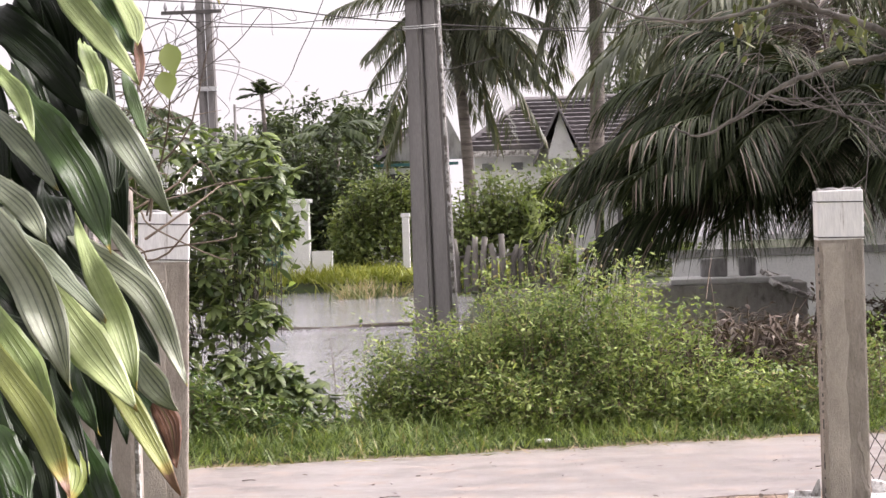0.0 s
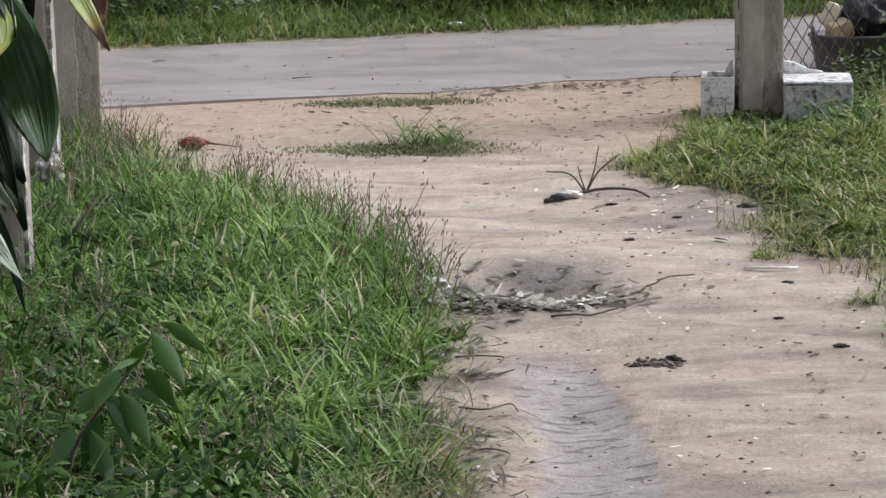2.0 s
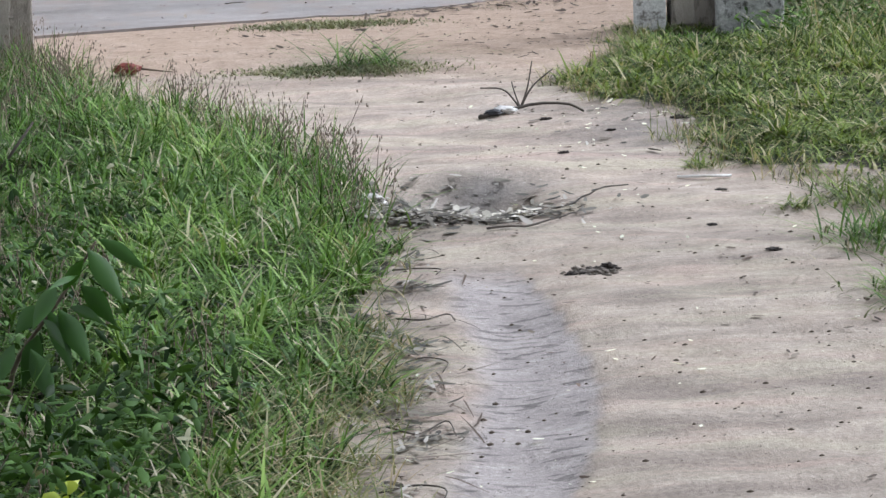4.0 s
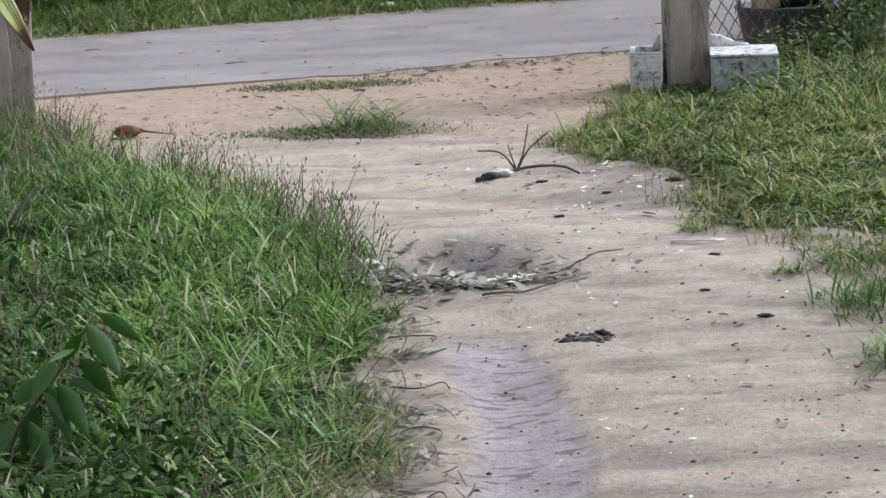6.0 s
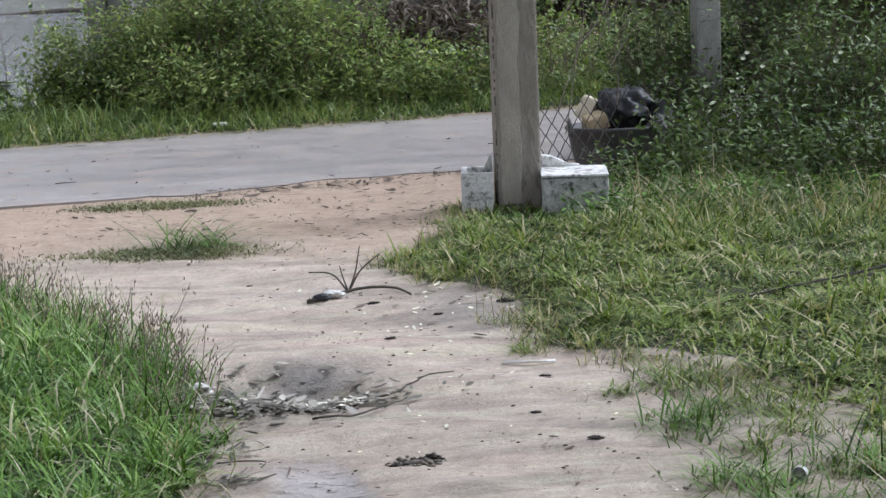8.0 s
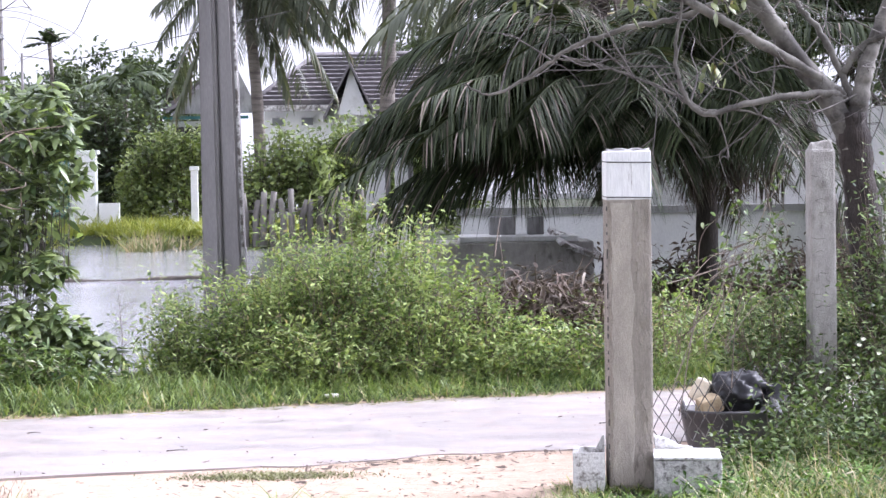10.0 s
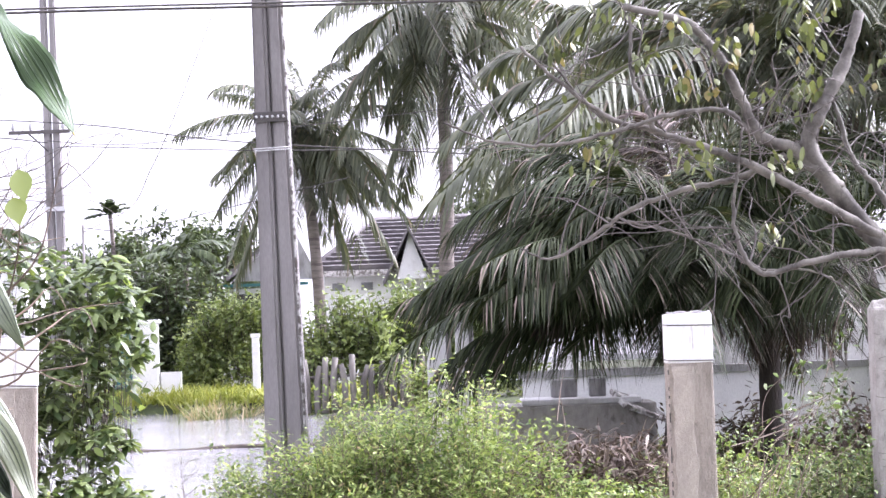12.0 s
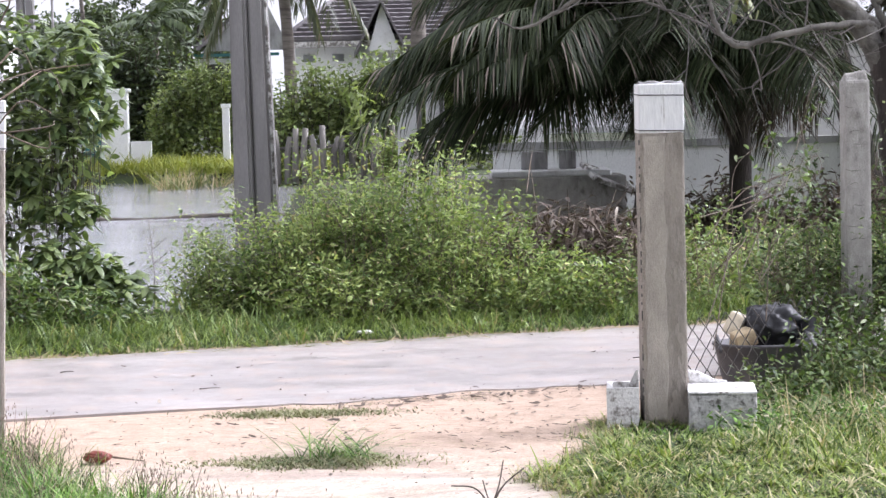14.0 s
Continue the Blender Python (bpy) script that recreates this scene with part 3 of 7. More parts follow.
# ---------------------------------------------------------------- the lie of the land
LAWN_EDGE = [(3.0, -0.28), (4.15, -0.27), (4.84, -0.27), (5.54, -0.27), (6.38, -0.31), (7.0, -0.44), (7.5, -0.57), (8.1, -0.82), (8.8, -1.25), (9.4, -1.75), (10.2, -2.05), (11.0, -2.6)]
RIGHT_EDGE = [(3.0, 1.6), (5.2, 1.56), (6.1, 1.55), (6.45, 1.48), (6.65, 1.33), (6.9, 1.18), (7.1, 1.0), (7.35, 0.8), (7.5, 0.75), (8.3, 0.84), (8.8, 0.55), (9.3, 0.38), (10.0, 0.62), (10.7, 0.85), (11.1, 1.5), (11.8, 1.5), (12.2, 2.4)]


def edge_at(line, y):
    a = np.array(line)
    return np.interp(y, a[:, 0], a[:, 1])


def fence_x(y):
    return -1.93 + (8.9 - y) * 0.156


def step(a, b, x):
    t = np.clip((np.asarray(x, dtype=float) - a) / (b - a), 0, 1)
    return t * t * (3 - 2 * t)


def road_near(x):
    return 12.05 + 0.31 * np.asarray(x)


def road_far(x):
    return 14.95 + 0.29 * np.asarray(x)


def far_bank(x):
    x = np.asarray(x, dtype=float)
    return 52.6 + 1.3 * np.sin(0.8 * x + 1) + 0.7 * np.sin(2.3 * x)


def lane_top(x):
    return 0.014 - 0.007 * step(-1.6, -0.5, x)


def basin(x, y):
    """1 where the flooded hollow lies."""
    right = -0.9 - 0.05 * (y - 18)
    return step(0, 1.4, right - x) * step(17.0, 18.6, y) * step(0, 0.9, far_bank(x) - y) * step(0, 2.0, x + 22)


def land(x, y):
    x, y = np.asarray(x, dtype=float), np.asarray(y, dtype=float)
    z = 0.018 * np.sin(1.7 * x + 0.6 * y) * np.sin(0.9 * y - 0.5 * x) * step(11.2, 10, y) * step(1.5, 3, y)
    z = z - 0.1 * np.exp(-(((x + 0.02) / 0.2) ** 2 + ((y - 6.98) / 0.2) ** 2))
    z = z + 0.05 * np.exp(-(((x - 0.05) / 0.35) ** 2 + ((y - 7.42) / 0.2) ** 2))
    z = z - 0.02 * np.exp(-(((x - 0.35) / 0.5) ** 2 + ((y - 8.1) / 0.2) ** 2))
    z = z + 0.009 * np.sin(9 * y + 2.5 * x + 1.5 * np.sin(2.1 * x)) * step(4.5, 6.5, y) * step(10.8, 9.8, y) * step(0.0, 0.3, edge_at(RIGHT_EDGE, y) - x)
    z = z + 0.006 * np.sin(21 * y + 5 * x) * np.sin(13 * x - 4 * y) * step(3, 4, y) * step(11.5, 10.5, y)
    z = z - 0.02 * np.exp(-(((x - 0.05) / 0.12) ** 2)) * step(6.1, 5.7, y) * step(2.0, 3.0, y)
    z = z + 0.035 * step(0, 0.25, edge_at(LAWN_EDGE, y) - x) * step(11.2, 10.2, y)
    z = z + 0.035 * step(0, 0.25, x - edge_at(RIGHT_EDGE, y)) * step(12.6, 11.6, y) * (1 - step(9.9, 10.3, y) * step(1.8, 1.45, x))
    z = z + 0.05 * step(0, 0.5, y - road_far(x)) * step(60, 40, y)
    return z - 0.55 * basin(x, y)


xs = np.concatenate([[-600, -300, -150, -80, -50], np.arange(-30, -4, 1.0), np.arange(-4, -2.6, 0.1), np.arange(-2.6, -0.4, 0.045), np.arange(-0.4, 0.5, 0.022), np.arange(0.5, 1.6, 0.045), np.arange(1.6, 4, 0.1), np.arange(4, 30, 1.0), [50, 80, 150, 300, 600]])
ys = np.concatenate([[-400, -150, -60, -20, -8, -3], np.arange(0, 3, 0.3), np.arange(3, 3.6, 0.1), np.arange(3.6, 6.0, 0.0165), np.arange(6.0, 10.6, 0.045), np.arange(10.6, 12, 0.1), np.arange(12, 18, 0.25), np.arange(18, 60, 1.0), [64, 70, 80, 100, 140, 220, 400, 700]])
gx, gy = np.meshgrid(xs, ys)
gzz = land(gx, gy)
idx = np.arange(gx.size).reshape(gx.shape)
g = Geo().add(np.stack([gx, gy, gzz], -1), np.stack([idx[:-1, :-1], idx[:-1, 1:], idx[1:, 1:], idx[1:, :-1]], -1).reshape(-1, 4))
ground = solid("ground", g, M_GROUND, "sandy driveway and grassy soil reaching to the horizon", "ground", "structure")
wob = 0.12 * np.sin(3.1 * gx + 1.3 * gy) + 0.08 * np.sin(7.3 * gy - 2 * gx)
orange = step(9.2, 10.6, gy + wob * 2) * step(0, 0.6, road_far(gx) + 0.6 - gy)
soil = np.maximum(np.maximum(step(-0.05, 0.12, edge_at(LAWN_EDGE, gy) - gx + wob * 0.4) * step(11.3, 10.6, gy), step(-0.05, 0.12, gx - edge_at(RIGHT_EDGE, gy) - 0.18 * step(7.5, 7.0, gy) + wob * 0.4) * step(12.3, 11.6, gy)), step(0.0, 0.25, gy - road_far(gx)))
soil = np.maximum(soil, step(2.5, 4, np.abs(gx)) * step(11.6, 10.6, gy - 0.3 * gx))
# Damp patches; the first two also paint the shade inside the hollow.
damp = np.clip(np.exp(-(((gx + 0.08) / 0.2) ** 2 + ((gy - 6.85) / 0.2) ** 2)) * 0.8 + 0.85 * np.exp(-(((gx - 0.0) / 0.19) ** 2 + ((gy - 7.18) / 0.13) ** 2)) + 0.55 * np.exp(-(((gx - 0.58) / 0.2) ** 2 + ((gy - 8.2) / 0.45) ** 2)) + 0.4 * np.exp(-(((gx - 0.15) / 0.3) ** 2 + ((gy - 8.75) / 0.18) ** 2)), 0, 1)
ca = ground.data.color_attributes.new("kinds", "FLOAT_COLOR", "POINT")
# damp runnel of rainwater on the drive, with small ripples
run_l = np.interp(gy, [3.6, 4.13, 4.81, 5.29, 5.64, 5.95], [-0.2, -0.13, -0.05, -0.04, -0.1, -0.12]) + 0.012 * np.sin(gy * 23)
run_r = np.interp(gy, [3.6, 4.11, 4.39, 4.87, 5.27, 5.6, 5.86, 5.95], [0.02, 0.12, 0.19, 0.236, 0.208, 0.163, 0.118, 0.09]) + 0.006 * np.sin(gy * 31 + 1)
runnel = step(-0.03, 0.05, gx - run_l) * step(-0.006, 0.012, run_r - gx) * step(6.1, 5.85, gy) * step(2.5, 3.3, gy)
across = (gx - run_l) / np.maximum(run_r - run_l, 0.02)
dash = np.clip(1.6 * np.sin(23 * gx + 9 * np.sin(5.1 * gy)) * np.sin(6.1 * gy + 4 * gx) + 0.7 * across, 0, 1)
ripple = runnel * 0.0012 * np.sin(70 * gy + 2.5 * np.sin(11 * gx + 2 * gy) + 1.2 * np.sin(29 * gx)) * dash
gzz = gzz + ripple - 0.006 * runnel
ground.data.vertices.foreach_set("co", np.stack([gx, gy, gzz], -1).ravel())
ground.data.update()
ca.data.foreach_set("color", np.stack([orange, soil, damp, runnel], -1).ravel())

# concrete lane, slightly proud of the ground, with a ragged near edge
rx = np.arange(-40, 40.1, 0.1)
edge_n = road_near(rx) + 0.03 * np.sin(2.3 * rx) + np.where(rx > -0.8, 0.05 * np.sin(5.1 * rx + 1) + 0.03 * np.sin(13 * rx), 0.0)
edge_f = road_far(rx) + 0.04 * np.sin(1.7 * rx + 2) + 0.03 * np.sin(6.1 * rx)
top = lane_top(rx)
n = len(rx)
v = np.concatenate([np.stack([rx, edge_n, 0 * rx - 0.05], -1), np.stack([rx, edge_n, top], -1), np.stack([rx, edge_f, top], -1), np.stack([rx, edge_f, 0 * rx - 0.05], -1)])
i = np.arange(n - 1)
q = np.concatenate([np.stack([i + k * n, i + 1 + k * n, i + 1 + (k + 1) * n, i + (k + 1) * n], -1) for k in range(3)])
solid("road", Geo().add(v, q), M_ROAD, "narrow worn grey concrete lane, damp with sandy edges", "road", "structure", smooth=False)

# flood water beyond the verge
wx, wy = np.meshgrid(np.linspace(-24, -0.6, 12), np.linspace(17, 56, 18))
wi = np.arange(wx.size).reshape(wx.shape)
solid("water", Geo().add(np.stack([wx, wy, 0 * wx - 0.2], -1), np.stack([wi[:-1, :-1], wi[:-1, 1:], wi[1:, 1:], wi[1:, :-1]], -1).reshape(-1, 4)), M_WATER, "still grey flood water reflecting the overcast sky", "water", "structure")
b = np.stack([np.linspace(-14, -2.0, 40), 36 + 0.3 * np.sin(np.linspace(0, 9, 40)), -0.2 + 0.02 * np.sin(np.linspace(0, 30, 40))], -1)
solid("low_bund", Geo().tube(b, 0.05 + 0.012 * np.sin(np.linspace(0, 47, 40)), 6), M_BARK_DARK, "low dark earth bund crossing the flood water", "bund", "structure")

# unseen wall, roof and floor behind the eye: close the place, darken front faces
solid("shade_wall_south", Geo().box(-7, -3.2, 0, 7, -3.0, 3.2), M_WALL, "plain unseen white wall behind the eye, blocking sky light", "wall", "structure", smooth=False)
solid("porch_roof", Geo().box(-7, -3.2, 3.0, 7, 1.4, 3.1), M_CONC_GREY, "plain unseen grey roof over the eye, blocking sky light", "roof", "structure", smooth=False)
solid("porch_floor", Geo().box(-7, -3.0, -0.05, 7, 1.0, 0.02), M_CONC_GREY, "plain unseen grey floor slab under the eye", "floor", "structure", smooth=False)

# ---------------------------------------------------------------- gate posts, plinth and fences
def gate_post(at, label, turn=0.0, wide=0.226, lean=0.0):
    p = thing("gate_post", label, "post", "gate posts", at)
    p.rotation_euler = (0, radians(lean), radians(turn))
    part("shaft", chamfered(wide, wide, 1.40, 0.012, 1.0, 0.002), M_POST, p)
    cap = part("painted_band", chamfered(wide + 0.003, wide + 0.003, 0.232, 0.007, 1.0, 0.001), M_WHITE, p, "chipped white painted head")
    cap.location.z = 1.385
    e = wide / 2 + 0.003
    zc = np.linspace(0.04, 1.372, 44)
    xr = 0.012 + np.array([0.016 * noise.noise(Vector((turn, 2.0, z * 5))) + 0.009 * noise.noise(Vector((turn, 7.0, z * 19))) for z in zc])
    coat = np.stack([np.stack([0 * zc - wide / 2 + 0.014 + 0.004 * np.sin(zc * 40), 0 * zc - wide / 2 + 0.002, zc], -1), np.stack([0 * zc - wide / 2 + 0.018 + 0.004 * np.sin(zc * 40), 0 * zc - wide / 2 - 0.005, zc], -1), np.stack([xr - 0.004, 0 * zc - wide / 2 - 0.005, zc], -1), np.stack([xr, 0 * zc - wide / 2 + 0.002, zc], -1)])
    ci = np.arange(176).reshape(4, 44)
    part("render_coat", Geo().add(coat, np.stack([ci[:-1, :-1], ci[1:, :-1], ci[1:, 1:], ci[:-1, 1:]], -1).reshape(-1, 4)), M_COAT, p, "lifting skin of paler render", False)
    for z in (1.40, 1.565):
        w = part("tie_wire", Geo().tube([(-e, -e, z), (e, -e, z - 0.004), (e, e, z), (-e, e, z + 0.004), (-e, -e, z)], 0.003, 5, False), M_LINE, p, "thin dark wire round the post")
    rim = Geo()
    a = np.linspace(-0.1, 0.1, 9)
    rim.tube(np.stack([a, 0 * a - 0.06 + 0.02 * np.sin(a * 60), 1.617 + 0.008 * np.abs(np.sin(a * 40))], -1), 0.007, 5)
    part("broken_top", rim, M_CONC_GREY, p, "rough broken mortar on the top")
    return p


gate_post((-2.175, 10.51, 0.0), "square concrete gate post with chipped white painted head", 10, 0.232, 2.1)
right_post = gate_post((1.03, 10.735, 0.0), "square concrete gate post with white head beside plinth", 1, 0.208)
for k in range(26):
    part("worn_joint", Geo().box(-0.1075, -0.094 - 0.003 * (k % 2), 0.06 + k * 0.05 + 0.012 * ((k * 5) % 3), -0.1025, -0.086 + 0.007 * ((k * 11) % 3), 0.06 + k * 0.05 + 0.016 + 0.02 * ((k * 7) % 4) / 2), M_LINE, right_post, smooth=False)

pl = thing("plinth", "low white painted concrete plinth, flaking and mouldy", "plinth", at=(1.10, 10.73, -0.004))
pl.rotation_euler = (0, 0, radians(-5))
body = part("body", chamfered(0.308, 0.34, 0.186, 0.014, 1.0, 0.007), M_MOULDY, pl)
body.location = (0.197, -0.12, 0.0)
cap = part("top_slab", chamfered(0.315, 0.347, 0.012, 0.004, 1.0, 0.005), M_PLINTH, pl, "white painted top edge, chipped")
cap.location = (0.197, -0.12, 0.186)
hump = [(0.05, 0.255), (0.09, 0.25), (0.13, 0.232), (0.17, 0.212), (0.23, 0.203)]
hv = [(x, y, z) for y in (0.03, 0.09) for x, z in hump] + [(x, y, 0.2) for y in (0.03, 0.09) for x, z in hump]
hq = [(k, k + 1, k + 6, k + 5) for k in range(4)] + [(k + 10, k + 11, k + 1, k) for k in range(4)] + [(k + 5, k + 6, k + 16, k + 15) for k in range(4)]
part("fillet", Geo().add(hv, hq), M_PLINTH, pl, "curved white mortar fillet")
# open trough left of the post: floor and thin rim walls
trough = part("trough", Geo().box(-0.335, -0.13, 0.0, -0.187, 0.13, 0.13), M_MOULDY, pl, "mouldy trough floor", False)
for x0, y0, x1, y1 in ((-0.339, -0.134, -0.312, 0.134), (-0.311, -0.134, -0.187, -0.108), (-0.311, 0.108, -0.187, 0.134)):
    part("rim", Geo().box(x0, y0, 0.0, x1, y1, 0.2), M_PLINTH, pl, "raised white rim", False)
gus = Geo().add([(-0.27, -0.02, 0.13), (-0.27, 0.02, 0.13), (-0.19, 0.02, 0.13), (-0.19, -0.02, 0.13), (-0.20, -0.02, 0.27), (-0.20, 0.02, 0.27), (-0.19, 0.02, 0.27), (-0.19, -0.02, 0.27)], [(0, 3, 2, 1), (4, 5, 6, 7), (0, 4, 7, 3), (1, 2, 6, 5), (0, 1, 5, 4), (3, 7, 6, 2)])
part("gusset", gus, M_PLINTH, pl, "white mortar fillet against the post", False)


def fence_post(parent, x, y, z, h, w, mat, turn=0.0, edge=0.014):
    o = part("post", chamfered(w, w, h, edge, 0.97, 0.002), mat, parent)
    o.location, o.rotation_euler = (x, y, z), (0, 0, radians(turn))
    return o


def chain_link(name, parent, a, b, z0, z1, gap=0.055, wire=0.0022, sag=0.0, mat=None, rise=None):
    """Woven wire between two points: zigzag wires that run up, each hooked into the next."""
    a, b = np.asarray(a, dtype=float), np.asarray(b, dtype=float)
    length = np.linalg.norm(b - a)
    d = (b - a) / length
    nrm = np.array([-d[1], d[0]])
    geo = Geo()
    rise = rise or gap
    rows = int((z1 - z0) / rise)
    for k in range(int(length / gap)):
        s = ((np.arange(rows + 1) + k) % 2) * gap + k * gap
        z = z0 + np.arange(rows + 1) * rise
        off = 0.012 * np.sin(s * 2.1 + z * 1.7) + 0.004 * ((np.arange(rows + 1) + k) % 2)
        pts = np.stack([a[0] + d[0] * s + nrm[0] * off, a[1] + d[1] * s + nrm[1] * off, z], -1)
        geo.tube(pts, wire, 3, False)
    for z in (z1,) if mat is None else ():
        u = np.linspace(0, length, 9)
        geo.tube(np.stack([a[0] + d[0] * u, a[1] + d[1] * u, z - sag * np.sin(np.pi * u / length)], -1), wire * 1.6, 4, False)
    return part(name, geo, mat or M_GALV, parent, "sagging diamond wire mesh")


lf = thing("chain_link_fence", "grey concrete posts with chain link along the lawn", "fence")
ly = [8.97, 7.0, 5.05, 3.1]
for y in ly:
    fence_post(lf, fence_x(y) - 0.06, y, 0, 1.72, 0.125, M_CONC, -4, 0.016)
    # Pale strip paints the light that falls on the post's right edge.
    part("edge_strip", Geo().box(fence_x(y) - 0.002, y - 0.058, 0.02, fence_x(y) + 0.012, y - 0.03, 1.66), M_WHITE_DIRTY, lf, "pale strip standing in for the lit edge of the post", False)
for y0, y1 in zip([10.85] + ly[:-1], ly):
    chain_link("wire_mesh", lf, (fence_x(y0) - 0.12, y0), (fence_x(y1) - 0.12, y1), 0.03, 1.6)

rf = thing("chain_link_fence", "grey concrete post and chain link overgrown with creepers", "fence")
p2 = fence_post(rf, 2.29, 12.6, 0, 1.62, 0.145, M_FENCE, 6, 0.016)
tip = part("post_tip", chamfered(0.141, 0.141, 0.07, 0.012, 0.7, 0.022), M_FENCE, rf, "broken tapering post head")
tip.location, tip.rotation_euler = (2.29, 12.6, 1.595), (0, 0, radians(6))
for k in range(13):
    z, x0 = 0.2 + k * 0.105 + 0.02 * math.sin(k * 2.7), 2.225 + 0.045 * ((k * 5) % 3) / 2
    tilt = 0.012 * math.sin(k * 4.1)
    part("score_mark", Geo().tube([(x0, 12.5225, z), (x0 + 0.03, 12.5225, z + tilt), (x0 + 0.04 + 0.012 * ((k * 3) % 4), 12.5225, z + tilt * 0.5)], 0.0018, 4), M_WOOD, rf)
chain_link("wire_mesh", rf, (1.16, 10.85), (2.25, 12.55), 0.17, 0.52, 0.075, 0.0034, 0.0, M_LINE, 0.052)
chain_link("wire_mesh", rf, (2.33, 12.65), (3.6, 14.2), 0.05, 1.2, 0.075, 0.002, 0.0, M_TWIG)

# ---------------------------------------------------------------- rubbish tub behind the plinth
tub = thing("rubbish_tub", "dark grey rubber tub heaped with household rubbish", "tub", at=(1.66, 11.78, 0))
ang = np.linspace(0, 2 * np.pi, 25)[:-1]
rows = [(0.20, 0.0), (0.235, 0.12), (0.262, 0.255), (0.275, 0.262), (0.275, 0.275), (0.258, 0.275), (0.245, 0.2)]
v = np.stack([np.stack([rr * np.cos(ang), rr * 0.8 * np.sin(ang), 0 * ang + zz], -1) for rr, zz in rows])
ti = np.arange(v.shape[0] * 24).reshape(-1, 24)
part("tub_wall", Geo().add(v, np.stack([ti[:-1], np.roll(ti[:-1], -1, 1), np.roll(ti[1:], -1, 1), ti[1:]], -1).reshape(-1, 4)), M_TUB, tub)
a = np.linspace(0, np.pi, 12)
part("rope_handle", Geo().tube(np.stack([-0.25 + 0 * a - 0.012 * np.sin(a), -0.1 + 0.055 * np.cos(a), 0.235 + 0.085 * np.sin(a)], -1), 0.009, 6), M_TUB, tub, "black loop handle")


def crumpled(radius, squash, amp, freq, seed):
    bm = bmesh.new()
    bmesh.ops.create_icosphere(bm, subdivisions=4, radius=radius)
    for vv in bm.verts:
        d = vv.co.normalized()
        k = 1 + amp * noise.fractal(d * freq + Vector((seed, 0, 0)), 1.0, 2.0, 4) + amp * 0.7 * abs(noise.noise(d * freq * 2.2 + Vector((0, seed, 0))))
        vv.co = Vector((vv.co.x * squash[0], vv.co.y * squash[1], vv.co.z * squash[2])) * k
    me = bpy.data.meshes.new("crumpled")
    bm.to_mesh(me)
    bm.free()
    for poly in me.polygons:
        poly.use_smooth = True
    return me


bag = thing("rubbish_bag", "bulging black plastic rubbish bag resting on the tub", "bag", at=(1.70, 11.76, 0.355))
part("bag_body", crumpled(0.135, (1.15, 0.95, 0.75), 0.3, 3.0, 4.0), M_BAG, bag)
knot = Geo()
for k in range(6):
    th = k * 1.05
    knot.ribbons([(0.14, -0.06, 0.0)], [(0.08 * math.cos(th) + 0.03, -0.03, 0.07 * math.sin(th))], [(0.0, 0.02, 0.025)], [(0.0, 0, -0.03)], (0.3, 1.0, 1.1, 0.7))
part("knotted_neck", knot, M_BAG, bag, "torn knotted neck of the bag")
box1 = tagged(new("cardboard_box", chamfered(0.13, 0.11, 0.085, 0.014, 0.8, 0.008)), "sodden brown cardboard box on the rubbish tub", "box")
box1.data.materials.append(M_CARD)
box1.location, box1.rotation_euler = (1.54, 11.68, 0.265), (radians(12), radians(-16), radians(20))
box2 = tagged(new("food_carton", chamfered(0.10, 0.09, 0.12, 0.012, 0.85, 0.004)), "crushed cream paper carton on the rubbish tub", "carton")
box2.data.materials.append(M_CREAM)
box2.location, box2.rotation_euler = (1.49, 11.80, 0.31), (radians(-8), radians(24), radians(-30))

# ---------------------------------------------------------------- utility poles and wires
def square_pole(name, geo_pts, w0, w1, mat, parent, label=""):
    (x0, y0, z0), (x1, y1, z1) = geo_pts
    bm = bmesh.new()
    bmesh.ops.create_cube(bm, size=1)
    for vv in bm.verts:
        up = vv.co.z > 0
        w = w1 if up else w0
        cx, cy = vv.co.x * w, vv.co.y * w
        vv.co = Vector(((x1 if up else x0) + cx * 0.966 + cy * 0.259, (y1 if up else y0) - cx * 0.259 + cy * 0.966, z1 if up else z0))
    bmesh.ops.bevel(bm, geom=[e for e in bm.edges if abs(e.verts[0].co.z - e.verts[1].co.z) > 1], offset=0.025, segments=2, affect="EDGES")
    me = bpy.data.meshes.new(name)
    bm.to_mesh(me)
    bm.free()
    return part(name, me, mat, parent, label)


up = thing("utility_pole", "pair of grey concrete utility poles strapped together", "utility pole")
square_pole("pole_shaft", ((-1.7975, 21.0, -0.1), (-1.8535, 21.0, 8.5)), 0.188, 0.086, M_POLE, up)
square_pole("pole_shaft", ((-1.5925, 21.0, -0.1), (-1.7605, 21.0, 8.5)), 0.188, 0.086, M_POLE, up)
# Side light on the pole's right edge, painted as a pale strip.
part("pale_edge", Geo().tube([(-1.512, 20.885, -0.1), (-1.605, 20.915, 4.2), (-1.708, 20.945, 8.5)], [0.017, 0.015, 0.012], 4), M_WHITE_DIRTY, up, "pale strip standing in for the lit edge of the pole")
strap = Geo().box(-1.91, 20.90, 3.55, -1.60, 21.1, 3.64)
part("strap", strap, M_LINE, up, "dark steel clamp band", False)
for k in range(6):
    bolt = Geo().tube([(-1.885 + k * 0.05, 20.90, 3.595), (-1.885 + k * 0.05, 20.885, 3.595)], 0.014, 6)
    part("bolt", bolt, M_GALV, up, "pale bolt head")
for z in (3.28, 3.30):
    part("band_wire", Geo().tube([(-1.92, 20.89, z), (-1.58, 20.89, z + 0.01), (-1.58, 21.1, z), (-1.92, 21.1, z), (-1.92, 20.89, z)], 0.006, 5, False), M_GALV, up, "galvanised wire wrap")


